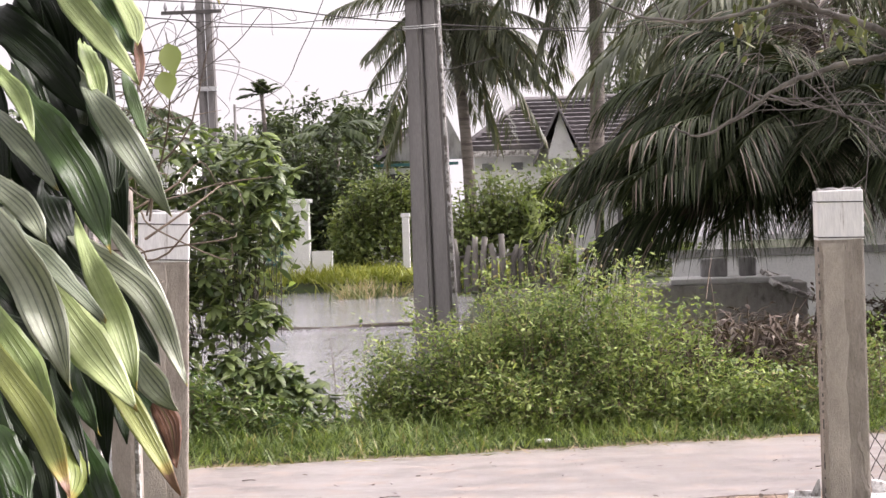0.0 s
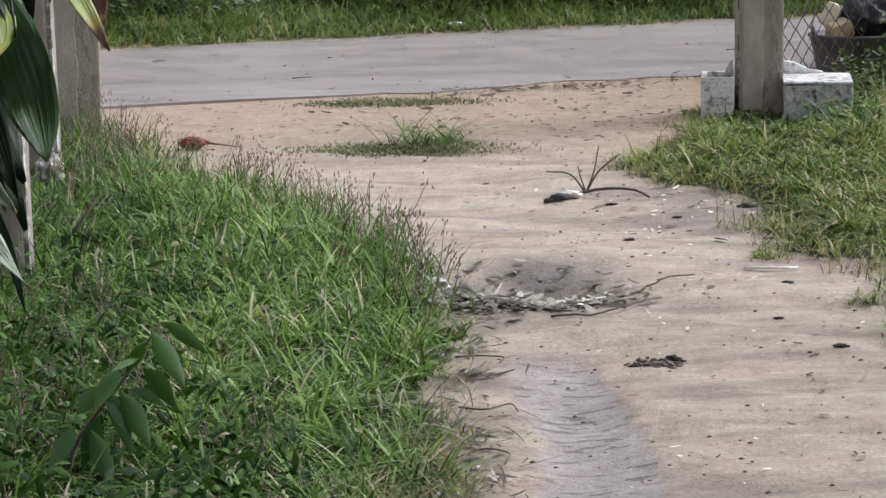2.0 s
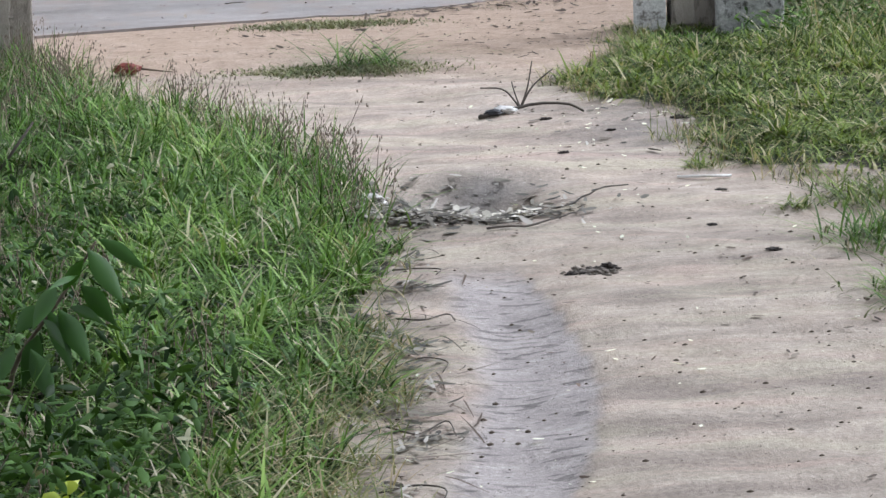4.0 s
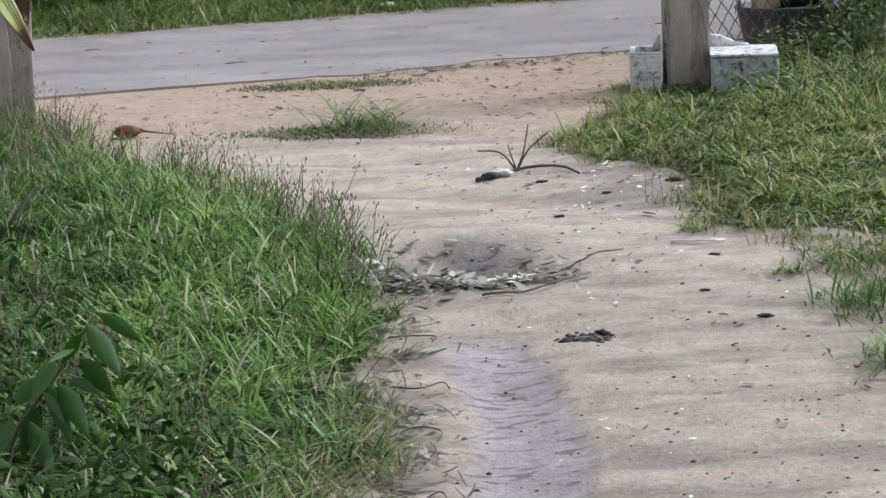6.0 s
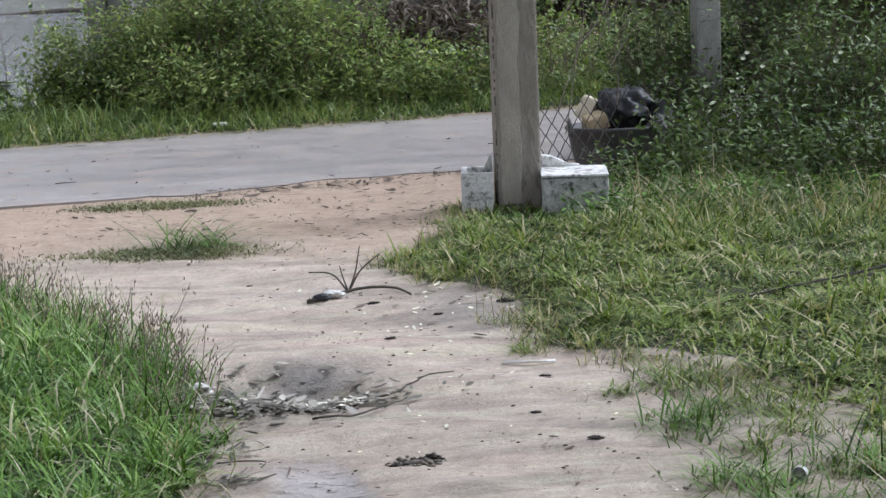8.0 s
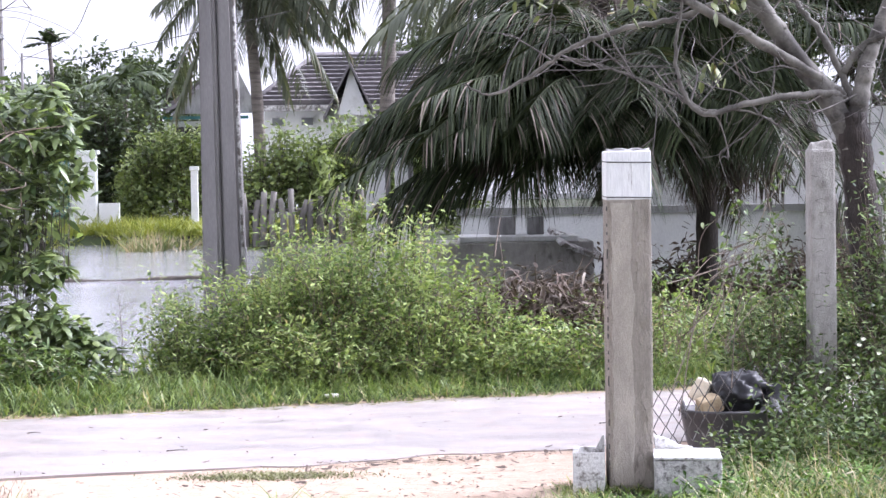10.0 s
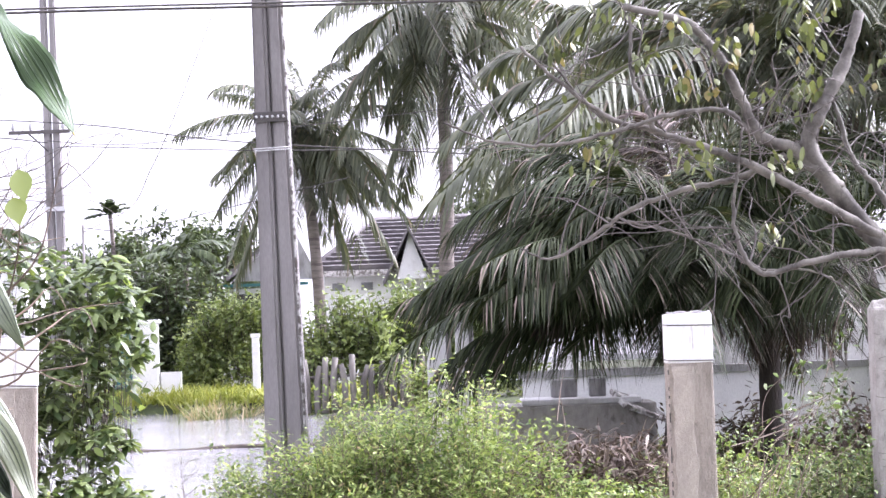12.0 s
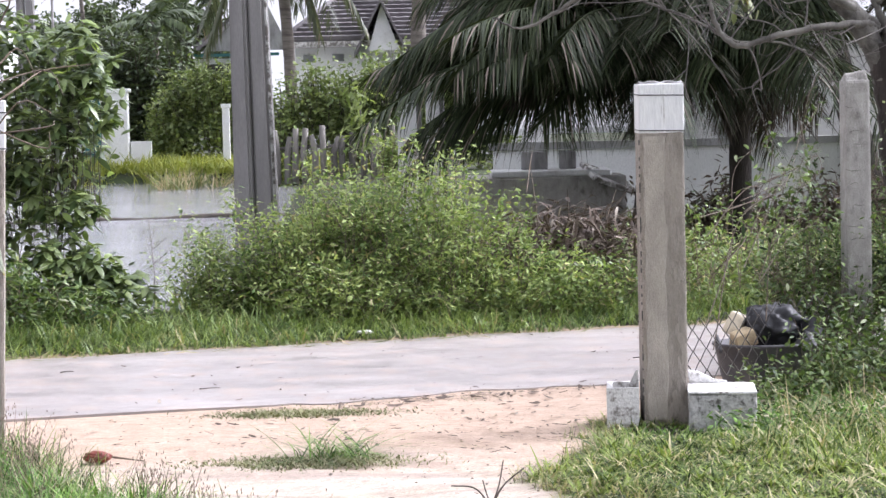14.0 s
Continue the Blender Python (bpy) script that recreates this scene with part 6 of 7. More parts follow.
bush("creeper", "creeper with pale leaves over the wire fence", [(1.95, 12.65, 0.75, 0.25, 0.2, 0.35), (2.1, 12.5, 0.35, 0.4, 0.25, 0.4), (2.75, 12.9, 0.85, 0.4, 0.35, 0.6), (3.3, 13.2, 1.0, 0.55, 0.4, 0.85), (2.3, 12.9, 0.5, 0.4, 0.25, 0.45), (2.85, 12.4, 0.45, 0.45, 0.35, 0.5)], 0.042, 0.018, 22, 900, L_FENCE_WEED, 27, M_TWIG, stem=0.003, spread=0.05, fold=0.2)
bush("leafy_weeds", "dark leafy weeds round the fence post", [(1.62, 11.1, 0.06, 0.2, 0.22, 0.2), (1.82, 11.35, 0.12, 0.22, 0.22, 0.3), (1.95, 11.25, 0.08, 0.3, 0.3, 0.26), (2.5, 11.1, 0.1, 0.5, 0.4, 0.3), (2.2, 11.55, 0.12, 0.3, 0.3, 0.3), (2.45, 11.8, 0.2, 0.5, 0.4, 0.4), (3.0, 11.9, 0.35, 0.6, 0.5, 0.6), (2.15, 12.2, 0.2, 0.25, 0.2, 0.3), (3.0, 10.9, 0.12, 0.5, 0.4, 0.32), (2.3, 10.95, 0.06, 0.4, 0.3, 0.24)], 0.042, 0.016, 24, 800, L_FENCE_WEED, 28, M_TWIG, stem=0.003, spread=0.05)
cv = thing("climbing_vine", "sparse leafy vine climbing along the wire fence", "vine")
r = np.random.default_rng(92)
cvs, cvl = Geo(), Geo()
for k in range(16):
    u0, u1 = r.uniform(0.05, 0.45), r.uniform(0.4, 0.84)
    a = np.array([1.16 + 1.09 * u0, 10.87 + 1.66 * u0, r.uniform(0.3, 1.2)])
    b = np.array([1.16 + 1.09 * u1, 10.87 + 1.66 * u1, r.uniform(1.0, 1.62)])
    line = spline([a, a * 0.6 + b * 0.4 + r.normal(0, 0.09, 3), a * 0.25 + b * 0.75 + r.normal(0, 0.09, 3), b], 20)
    cvs.tube(line, np.linspace(0.003, 0.0015, 20), 4, False)
    scatter_leaves(cvl, line[r.integers(6, 20, 16)] + r.normal(0, 0.03, (16, 3)), 0.042, 0.018, 0.4, 1.0, 0.0, r=r, fold=0.3)
part("stem_tangle", cvs, M_TWIG, cv, kind="stuff")
part("foliage", cvl, L_FENCE_WEED, cv, kind="stuff")
fl = Geo()
r = np.random.default_rng(91)
for k in range(18):
    c = np.array([r.uniform(2.0, 3.3), r.uniform(11.3, 12.0), r.uniform(0.25, 0.65)])
    a = np.arange(5) * 1.257
    d = np.stack([np.cos(a), np.sin(a) * 0.5 - 0.4, 0.6 * np.sin(a) + 0.2], -1)
    fl.ribbons(np.repeat(c[None], 5, 0), d * 0.013, unit(np.cross(d, [0, -1, 0.3])) * 0.006, d * 0, (0.4, 1.0, 0.5))
solid("wild_flowers", fl, L_PETAL, "tiny white wild flowers among the weeds", "flowers", "stuff")

# ---------------------------------------------------------------- grass and weeds along drive and lane
def sown(n, x0, x1, y0, y1, keep, r):
    p = np.stack([r.uniform(x0, x1, n), r.uniform(y0, y1, n)], -1)
    p = p[keep(p[:, 0], p[:, 1])]
    return np.column_stack([p, land(p[:, 0], p[:, 1]) - 0.01])


r = np.random.default_rng(101)
ragged = lambda y: 0.06 * np.sin(5.3 * y) + 0.04 * np.sin(13.1 * y + 1) + 0.03 * np.sin(29 * y)
clump = lambda p: 0.55 + 0.55 * (0.5 + 0.5 * np.sin(6.1 * p[:, 0] + 2.2 * np.sin(3.7 * p[:, 1])) * np.sin(5.3 * p[:, 1] + 1.7 * np.sin(4.1 * p[:, 0]))) + 0.25 * np.sin(17 * p[:, 0] + 3) * np.sin(15 * p[:, 1])
left_lawn = lambda x, y: (x < edge_at(LAWN_EDGE, y) + ragged(y) - 0.05) & (x > fence_x(y) - 0.5)
right_lawn = lambda x, y: (x > edge_at(RIGHT_EDGE, y) + ragged(y)) & (y < road_near(x) - 0.35)
g = Geo()
p = sown(60000, -2.6, -0.1, 3.4, 10.9, left_lawn, r)
grass(g, p, 0.1 * clump(p), 0.0065, 1.2, r, flop=1.6)
tufts = p[r.integers(0, len(p), 330)]
tp = np.repeat(tufts, 34, 0) + r.normal(0, 0.022, (330 * 34, 3)) * [1, 1, 0]
tp = tp[(tp[:, 0] < edge_at(LAWN_EDGE, tp[:, 1]) + 0.12)]
grass(g, tp, 0.14 * clump(tp), 0.007, 1.1, r, flop=1.5)
solid("lawn_grass", g, L_GRASS, "long unmown green grass beside the sandy drive", "grass", "stuff")
# bright long blades in loose tufts over the middle of the lawn
g = Geo()
p = sown(10000, -1.9, -0.3, 3.7, 9.4, lambda x, y: left_lawn(x, y) & (x > -1.25 + 0.09 * (8.5 - y) - 0.4 * step(7.0, 9.0, y)), r)
p = p[r.uniform(size=len(p)) < np.clip(1.5 * clump(p * 0.8) - 0.75, 0.05, 1) * (0.35 + 0.65 * step(4.6, 6.0, p[:, 1]))]
grass(g, p, 0.15 * (0.5 + 0.5 * clump(p)), 0.0065, 1.0, r, flop=1.5)
lk = p[r.integers(0, len(p), 110)]
lk = np.repeat(lk, 16, 0) + r.normal(0, 0.02, (110 * 16, 3)) * [1, 1, 0]
grass(g, lk, 0.18, 0.0075, 1.1, r, flop=1.4)
solid("lawn_grass", g, L_GRASS_LONG, "tufts of bright long-bladed grass in the lawn", "grass", "stuff")
g = Geo()
p = sown(150000, 0.1, 4.2, 5.0, 12.4, right_lawn, r)
p = p[r.uniform(size=len(p)) < np.clip(0.22 + step(6.9, 7.9, p[:, 1]) + 1.2 * step(1.2, 1.65, p[:, 0]) + 0.5 * (clump(p * 1.7) - 0.8), 0, 1)]
by_plinth = lambda q: step(9.95, 10.25, q[:, 1]) * step(1.62, 1.46, q[:, 0]) * step(0.85, 1.0, q[:, 0])
grass(g, p, 0.085 * clump(p) * (1 - 0.8 * by_plinth(p)), 0.0075, 1.2, r, flop=2.0)
tufts = p[r.integers(0, len(p), 520)]
tp = np.repeat(tufts, 30, 0) + r.normal(0, 0.025, (520 * 30, 3)) * [1, 1, 0]
tp = tp[(tp[:, 1] < 9.9) | (tp[:, 0] > 1.9)]
grass(g, tp, 0.14 * clump(tp), 0.0085, 1.1, r, flop=2.0)
p = sown(5200, 1.25, 3.6, 9.2, 11.6, lambda x, y: right_lawn(x, y) & (y < 9.85), r)
grass(g, p, 0.2 * clump(p), 0.006, 1.0, r, flop=1.4)
p = np.stack([r.uniform(0.68, 1.75, 1500), r.uniform(10.55, 10.88, 1500), np.zeros(1500)], -1)
p[:, 2] = land(p[:, 0], p[:, 1])
grass(g, p, 0.075, 0.006, 1.2, r, flop=1.5)
gw = Geo()
p = sown(8500, 0.7, 3.4, 9.9, 11.2, lambda x, y: right_lawn(x, y) & (y > 10.2) & (x > 1.42 + 0.15 * np.sin(9 * y)), r)
grass(gw, p, 0.17 * clump(p), 0.006, 1.0, r, flop=1.7)
p = sown(2600, 1.2, 3.4, 9.9, 11.3, right_lawn, r)
p[:, 2] += r.uniform(0.02, 0.13, len(p))
scatter_leaves(gw, p, 0.05, 0.014, 0.6, 1.0, 0.3, r=r, fold=0.3)
p = np.stack([r.uniform(0.75, 1.55, 420), r.normal(10.36, 0.05, 420), np.zeros(420)], -1)
p[:, 2] = land(p[:, 0], p[:, 1])
grass(gw, p, 0.075 * r.uniform(0.3, 1.0, 420), 0.0055, 1.4, r, flop=1.5)
solid("lawn_grass", gw, L_GRASS, "tall dark weedy grass round plinth and tub", "grass", "stuff")
solid("lawn_grass", g, L_GRASS_SUN, "long green grass by the gate post and plinth", "grass", "stuff")
g = Geo()
rim = lambda x, y: np.abs(x - edge_at(LAWN_EDGE, y) + 0.02) < 0.1
p = sown(9000, -2.4, 0.1, 3.6, 10.9, rim, r)
grass(g, p, 0.13, 0.0035, 1.3, r)
p = sown(900, -2.3, -0.5, 7.6, 10.0, lambda x, y: np.abs(x - edge_at(LAWN_EDGE, y)) < 0.3, r)
grass(g, p, 0.22, 0.004, 0.7, r)
p = sown(9000, 0.2, 1.5, 5, 11.2, lambda x, y: np.abs(x - edge_at(RIGHT_EDGE, y) - ragged(y)) < 0.09, r)
grass(g, p, 0.13, 0.003, 1.0, r)
gd_ = Geo()
p = sown(5200, -0.75, 0.0, 3.7, 5.6, lambda x, y: (x < edge_at(LAWN_EDGE, y) + 0.02 + ragged(y)) & (x > edge_at(LAWN_EDGE, y) - 0.12 - 0.25 * step(5.4, 4.2, y)), r)
grass(g, p, 0.1, 0.0045, 1.4, r, flop=1.6)
p = sown(2600, 1.5, 3.6, 9.8, 11.5, right_lawn, r)
grass(g, p, 0.26 * clump(p), 0.005, 0.9, r, flop=1.3)
p = sown(6000, 0.2, 1.5, 5.2, 10.8, lambda x, y: np.abs(x - edge_at(RIGHT_EDGE, y) - ragged(y) + 0.02) < 0.06, r)
grass(gd_, p, 0.06, 0.004, 1.8, r)
solid("straggling_grass", gd_, L_DEAD, "withered reddish grass roots along the lawn edge", "grass", "stuff")
solid("straggling_grass", g, L_GRASS_DRY, "thin dry seeding grass along the drive edges", "grass", "stuff")
g = Geo()
p = sown(80000, -5, 7, 13.5, 17.5, lambda x, y: (y > road_far(x) + 0.02 + 0.05 * np.sin(7 * x)) & (y < road_far(x) + 1.4), r)
grass(g, p, 0.17, 0.008, 1.1, r, flop=1.5)
p = sown(36000, -5, 7, 13.5, 18, lambda x, y: (y > road_far(x) + 0.35) & (y < road_far(x) + 1.2), r)
grass(g, p, 0.28, 0.008, 1.0, r, flop=1.5)
p = sown(26000, -2, 8, 16, 30, lambda x, y: y > road_far(x) + 1.2, r)
grass(g, p, 0.34, 0.016, 0.6, r)
solid("verge_grass", g, L_GRASS_VERGE, "rank green grass on the verge beyond the lane", "grass", "stuff")
g = Geo()
p = sown(13500, -2.5, -0.5, 3.4, 6.9, lambda x, y: (x < -0.5 - 0.14 * (y - 3.4) + 0.15 * np.sin(y * 3)) & (x > fence_x(y) - 0.3), r)
p = p[r.uniform(size=len(p)) < 1.05 - 0.85 * step(4.7, 6.6, p[:, 1])]
p = p[~((np.abs(p[:, 0] + 1.0) < 0.2) & (p[:, 1] > 4.3) & (p[:, 1] < 4.85))]
p[:, 2] += r.uniform(0.01, 0.16, len(p)) * (0.35 + 0.95 * clump(p))
scatter_leaves(g, p, 0.042, 0.015, 0.6, 1.0, 0.3, r=r, fold=0.3)
edge_p = np.stack([r.uniform(-2.45, -1.5, 260), r.uniform(8.0, 10.75, 260), np.zeros(260)], -1)
rim_y = r.uniform(6.4, 10.2, 130)
edge_p = np.vstack([edge_p[edge_p[:, 0] < edge_at(LAWN_EDGE, edge_p[:, 1]) + 0.15], np.stack([edge_at(LAWN_EDGE, rim_y) + r.normal(-0.01, 0.08, 130), rim_y, np.zeros(130)], -1)])
stems = np.vstack([p[r.integers(0, len(p), 170)], edge_p])
gs = Geo()
for a in stems:
    h = r.uniform(0.1, 0.24)
    b = [a[0] + r.normal(0.01, 0.05), a[1] + r.normal(0, 0.05), h]
    gs.tube([(a[0], a[1], 0.0), ((a[0] + b[0]) / 2 + r.normal(0, 0.008), (a[1] + b[1]) / 2, h * 0.55), b], [0.002, 0.0016, 0.001], 3, False)
    for q in range(7):
        e = np.array(b) + r.normal(0, 0.012, 3) - [0, 0, 0.009 * q]
        gs.tube([e, e + [0, 0, 0.006], e + [0.001, 0, 0.012]], [0.0008, 0.0024, 0.0008], 4, False)
p = sown(5000, -2.2, -0.3, 3.6, 9.6, left_lawn, r)
gb = Geo()
q = np.repeat(edge_p, 9, 0) + r.normal(0, 0.04, (len(edge_p) * 9, 3)) * [1, 1, 0]
grass(gb, q, 0.22, 0.005, 0.9, r, flop=1.2)
grass(gb, p, 0.2 * clump(p), 0.0055, 1.0, r, flop=1.3)
p = p[r.integers(0, len(p), 2200)]
solid("lawn_grass", gb, L_GRASS, "thin green blades rising through the weeds", "grass", "stuff")
solid("seed_stalks", gs, M_TWIG, "thin dark weed stalks with tiny seed heads", "weeds", "stuff")
solid("ground_weeds", g, L_WEED, "dark low broad-leaved weeds in the grass", "weeds", "stuff")

tuft = thing("grass_tuft", "grass tuft growing in the sandy strip", "grass tuft")
g = Geo()
p = np.stack([-0.5 + r.normal(0, 0.09, 300), 9.98 + r.normal(0, 0.06, 300), 0 * r.normal(size=300)], -1)
grass(g, p[:170], 0.2, 0.005, 2.4, r, flop=1.8)
gc = Geo()
p = np.stack([-0.62 + r.normal(0, 0.22, 3000), 9.85 + r.normal(0, 0.09, 3000), 0 * r.normal(size=3000)], -1)
grass(gc, p, 0.022, 0.006, 1.8, r)
part("dry_mat", gc, L_MAT, tuft, "flat mat of short dull grass", kind="stuff")
part("foliage", g, L_GRASS, tuft, kind="stuff")
for x, y, s in ((1.07, 6.1, 0.85), (1.1, 5.5, 1.0), (1.43, 5.62, 0.95), (1.1, 6.7, 0.75), (0.93, 6.6, 0.4), (0.72, 7.36, 0.45), (1.24, 6.42, 0.8), (1.33, 6.05, 0.6), (1.2, 5.85, 0.55), (1.38, 6.28, 0.7), (1.22, 6.75, 0.7), (1.17, 5.2, 0.9), (1.5, 5.2, 1.0)):
    tf = thing("grass_tuft", "small straggling grass tuft on the bare sand", "grass tuft")
    g, gdry = Geo(), Geo()
    n_ = int(160 * s * s) + 20
    p = np.stack([x + r.normal(0, 0.07 * s, n_), y + r.normal(0, 0.1 * s, n_), land(np.full(n_, x), np.full(n_, y))], -1)
    grass(g, p, 0.14 * s * r.uniform(0.4, 1.15, n_), 0.0055, 1.7, r, flop=1.3)
    p = np.stack([x + r.normal(0, 0.1 * s, n_), y + r.normal(0, 0.13 * s, n_), land(np.full(n_, x), np.full(n_, y))], -1)
    grass(gdry, p, 0.09 * s * r.uniform(0.4, 1.15, n_), 0.004, 2.4, r, flop=1.6)
    part("foliage", g, L_GRASS if s > 0.8 else L_GRASS_SUN, tf, kind="stuff")
    part("dry_fringe", gdry, L_MAT, tf, "dull dry runners", kind="stuff")
g = Geo()
p = sown(26000, -1.2, 1.3, 11.0, 12.6, lambda x, y: np.abs(y - road_near(x) + 0.14) < 0.13 + 0.06 * np.sin(4 * x) + 0.05 * np.sin(11 * x), r)
p = p[(p[:, 0] > -0.8 + 0.3 * np.sin(9 * p[:, 1])) & (r.uniform(size=len(p)) < (0.2 + 0.3 * clump(p * 2)) * step(0.5, -0.1, p[:, 0]))]
q = np.stack([r.normal(-0.75, 0.2, 2600), r.normal(11.42, 0.07, 2600), np.zeros(2600)], -1)
p = np.vstack([p, q[q[:, 1] < road_near(q[:, 0]) - 0.03]])
grass(g, p, 0.022, 0.006, 1.8, r)
solid("edge_grass", g, L_MAT, "short dry grass along the lane edge", "grass", "stuff")

# ---------------------------------------------------------------- sapling with large glossy leaves
sap = thing("sapling", "young sapling with large glossy green leaves", "sapling", at=(-0.93, 4.75, 0))
part("stem", Geo().tube(spline([(-0.17, 0.1, 0), (-0.135, 0.1, 0.12), (-0.03, 0.1, 0.255), (0.065, 0.08, 0.39)], 12), np.linspace(0.007, 0.003, 12), 5), M_TWIG, sap)
# each leaf: foot x, z, tip x, z, half width
SAPLING = [(0.069, 0.393, 0.167, 0.336, 0.019), (0.046, 0.375, 0.121, 0.276, 0.027), (0.021, 0.320, -0.021, 0.319, 0.011), (0.022, 0.289, 0.093, 0.215, 0.026), (-0.005, 0.245, 0.075, 0.228, 0.015), (-0.029, 0.304, -0.064, 0.237, 0.025), (-0.076, 0.249, -0.121, 0.202, 0.026),
           (-0.028, 0.241, 0.039, 0.143, 0.029), (-0.063, 0.224, -0.003, 0.184, 0.015), (-0.081, 0.180, -0.116, 0.083, 0.026), (-0.098, 0.153, -0.046, 0.051, 0.027), (-0.131, 0.170, -0.172, 0.098, 0.026), (-0.019, 0.278, 0.036, 0.356, 0.017), (-0.052, 0.242, -0.001, 0.128, 0.023)]
for k, (x0, z0, x1, z1, w_) in enumerate(SAPLING):
    d = np.array([[(x1 - x0) * 1.08, -0.03 - 0.03 * (k % 3), (z1 - z0) * 1.08 + 0.015]])
    s = unit(np.cross(d, [[0.25 * math.sin(k * 2.1), -0.9, 0.45 + 0.3 * math.sin(k * 1.3)]])) * w_ * 0.9
    part("leaf", Geo().ribbons([(x0, 0.09 - 0.015 * (k % 3), z0)], d, s, [[0, -0.01, -0.02]], (0.05, 0.5, 0.88, 1.0, 0.9, 0.66, 0.34, 0.02), 0.3), L_SAP, sap)

g = Geo()
c = np.stack([r.uniform(-1.25, -0.6, 260), r.uniform(4.1, 4.75, 260), r.uniform(0.04, 0.14, 260)], -1)
scatter_leaves(g, c, 0.055, 0.022, 0.4, 1.0, 0.25, r=r, fold=0.3)
c = np.array([-0.83, 3.98, 0.1]) + r.normal(0, 1, (9, 3)) * [0.028, 0.025, 0.016]
yl = thing("seedling", "bright yellow-green seedling in the lawn corner", "seedling")
part("stem", Geo().tube([(-0.83, 3.98, 0.0), (-0.825, 3.98, 0.05), (-0.83, 3.98, 0.1)], [0.003, 0.0025, 0.0015], 5), M_TWIG, yl)
for a in c:
    lf = Geo()
    scatter_leaves(lf, a[None], 0.05, 0.034, 0.4, 1.0, 0.2, r=r, fold=0.2)
    part("leaf", lf, L_LIME, yl)
solid("ground_weeds", g, L_WEED, "broad-leaved seedlings in the lawn corner", "weeds", "stuff")

# dry vine tangled over the fence, with two fresh leaves
vn = thing("dry_vine", "tangle of dry brown vine over the fence", "vine", at=(-1.95, 8.95, 1.4))
for k in range(16):
    a = np.array([r.uniform(-0.15, 0.1), r.uniform(-0.3, 0.3), r.uniform(0, 0.35)])
    d = np.array([r.uniform(-0.2, 0.55), r.uniform(-0.3, 0.3), r.uniform(-0.15, 0.55)])
    line = spline([a, a + d * 0.4 + r.normal(0, 0.05, 3), a + d * 0.75 + r.normal(0, 0.07, 3), a + d + [0, 0, -0.04]], 12)
    part("tendril", Geo().tube(line, np.linspace(0.0055, 0.002, 12), 4, False), M_TWIG, vn)
for k in range(15):
    a = np.array([r.uniform(-0.05, 0.3), -0.25 + r.normal(0, 0.05), r.uniform(0.55, 0.85)])
    e = np.array([r.uniform(0.2, 0.75), -0.3 + r.normal(0, 0.05), r.uniform(0.6, 1.15)])
    m_ = (a + e) / 2 + [r.normal(0.05, 0.07), 0, r.normal(0.03, 0.08)]
    line = spline([a, m_, e, e + [r.normal(0.02, 0.06), 0, r.normal(-0.05, 0.08)]], 24)
    part("tendril", Geo().tube(line, np.linspace(r.uniform(0.0014, 0.003), 0.0009, 24), 4, False), M_TWIG_GREY, vn)
for k in range(60):
    a = np.array([r.normal(0.08, 0.06), -0.2 + r.normal(0, 0.1), r.uniform(0.45, 0.8)])
    d = unit(np.array([r.normal(-0.1, 0.6), r.normal(0, 0.4), r.normal(0.3, 0.6)])) * r.uniform(0.1, 0.3)
    part("tendril", Geo().tube([a, a + d * 0.6 + r.normal(0, 0.02, 3), a + d], [0.003, 0.0022, 0.0012], 4, False), M_TWIG, vn)
line = spline([(0.1, -0.1, 0.2), (0.25, -0.4, 0.5), (0.33, -0.7, 0.72), (0.36, -0.9, 0.85)], 12)
part("tendril", Geo().tube(line, np.linspace(0.005, 0.002, 12), 4, False), M_TWIG, vn)
for x, z, L in ((0.36, 0.78, 0.11), (0.34, 0.68, 0.09)):
    part("leaf", Geo().ribbons([(x, -0.88, z + 0.03)], [(0.025, -0.02, -L)], [(0.04, 0.01, 0.01)], [(0.0, 0.0, -0.01)], (0.15, 0.8, 1.0, 0.85, 0.4, 0.03), 0.2), L_PALE, vn, "fresh yellow-green leaf")

# ---------------------------------------------------------------- strap-leaved plant hanging over the fence
dr = thing("strap_leaf_plant", "tall plant with long drooping strap leaves, some yellowing", "plant")
part("cane", Geo().tube(spline([(-1.55, 4.3, 0), (-1.5, 4.3, 1.0), (-1.42, 4.25, 2.0), (-1.35, 4.2, 2.5)], 12), np.linspace(0.03, 0.018, 12), 7), M_BARK_DARK, dr, "ringed brown cane")
part("cane", Geo().tube(spline([(-1.5, 4.0, 0), (-1.45, 3.95, 0.9), (-1.36, 3.95, 1.7)], 12), np.linspace(0.028, 0.018, 12), 7), M_BARK_DARK, dr, "ringed brown cane")
LABELS = ["", "grey-green striped leaf", "bright light green leaf", "yellowing leaf with brown tip", "", "withered brown leaf end"]


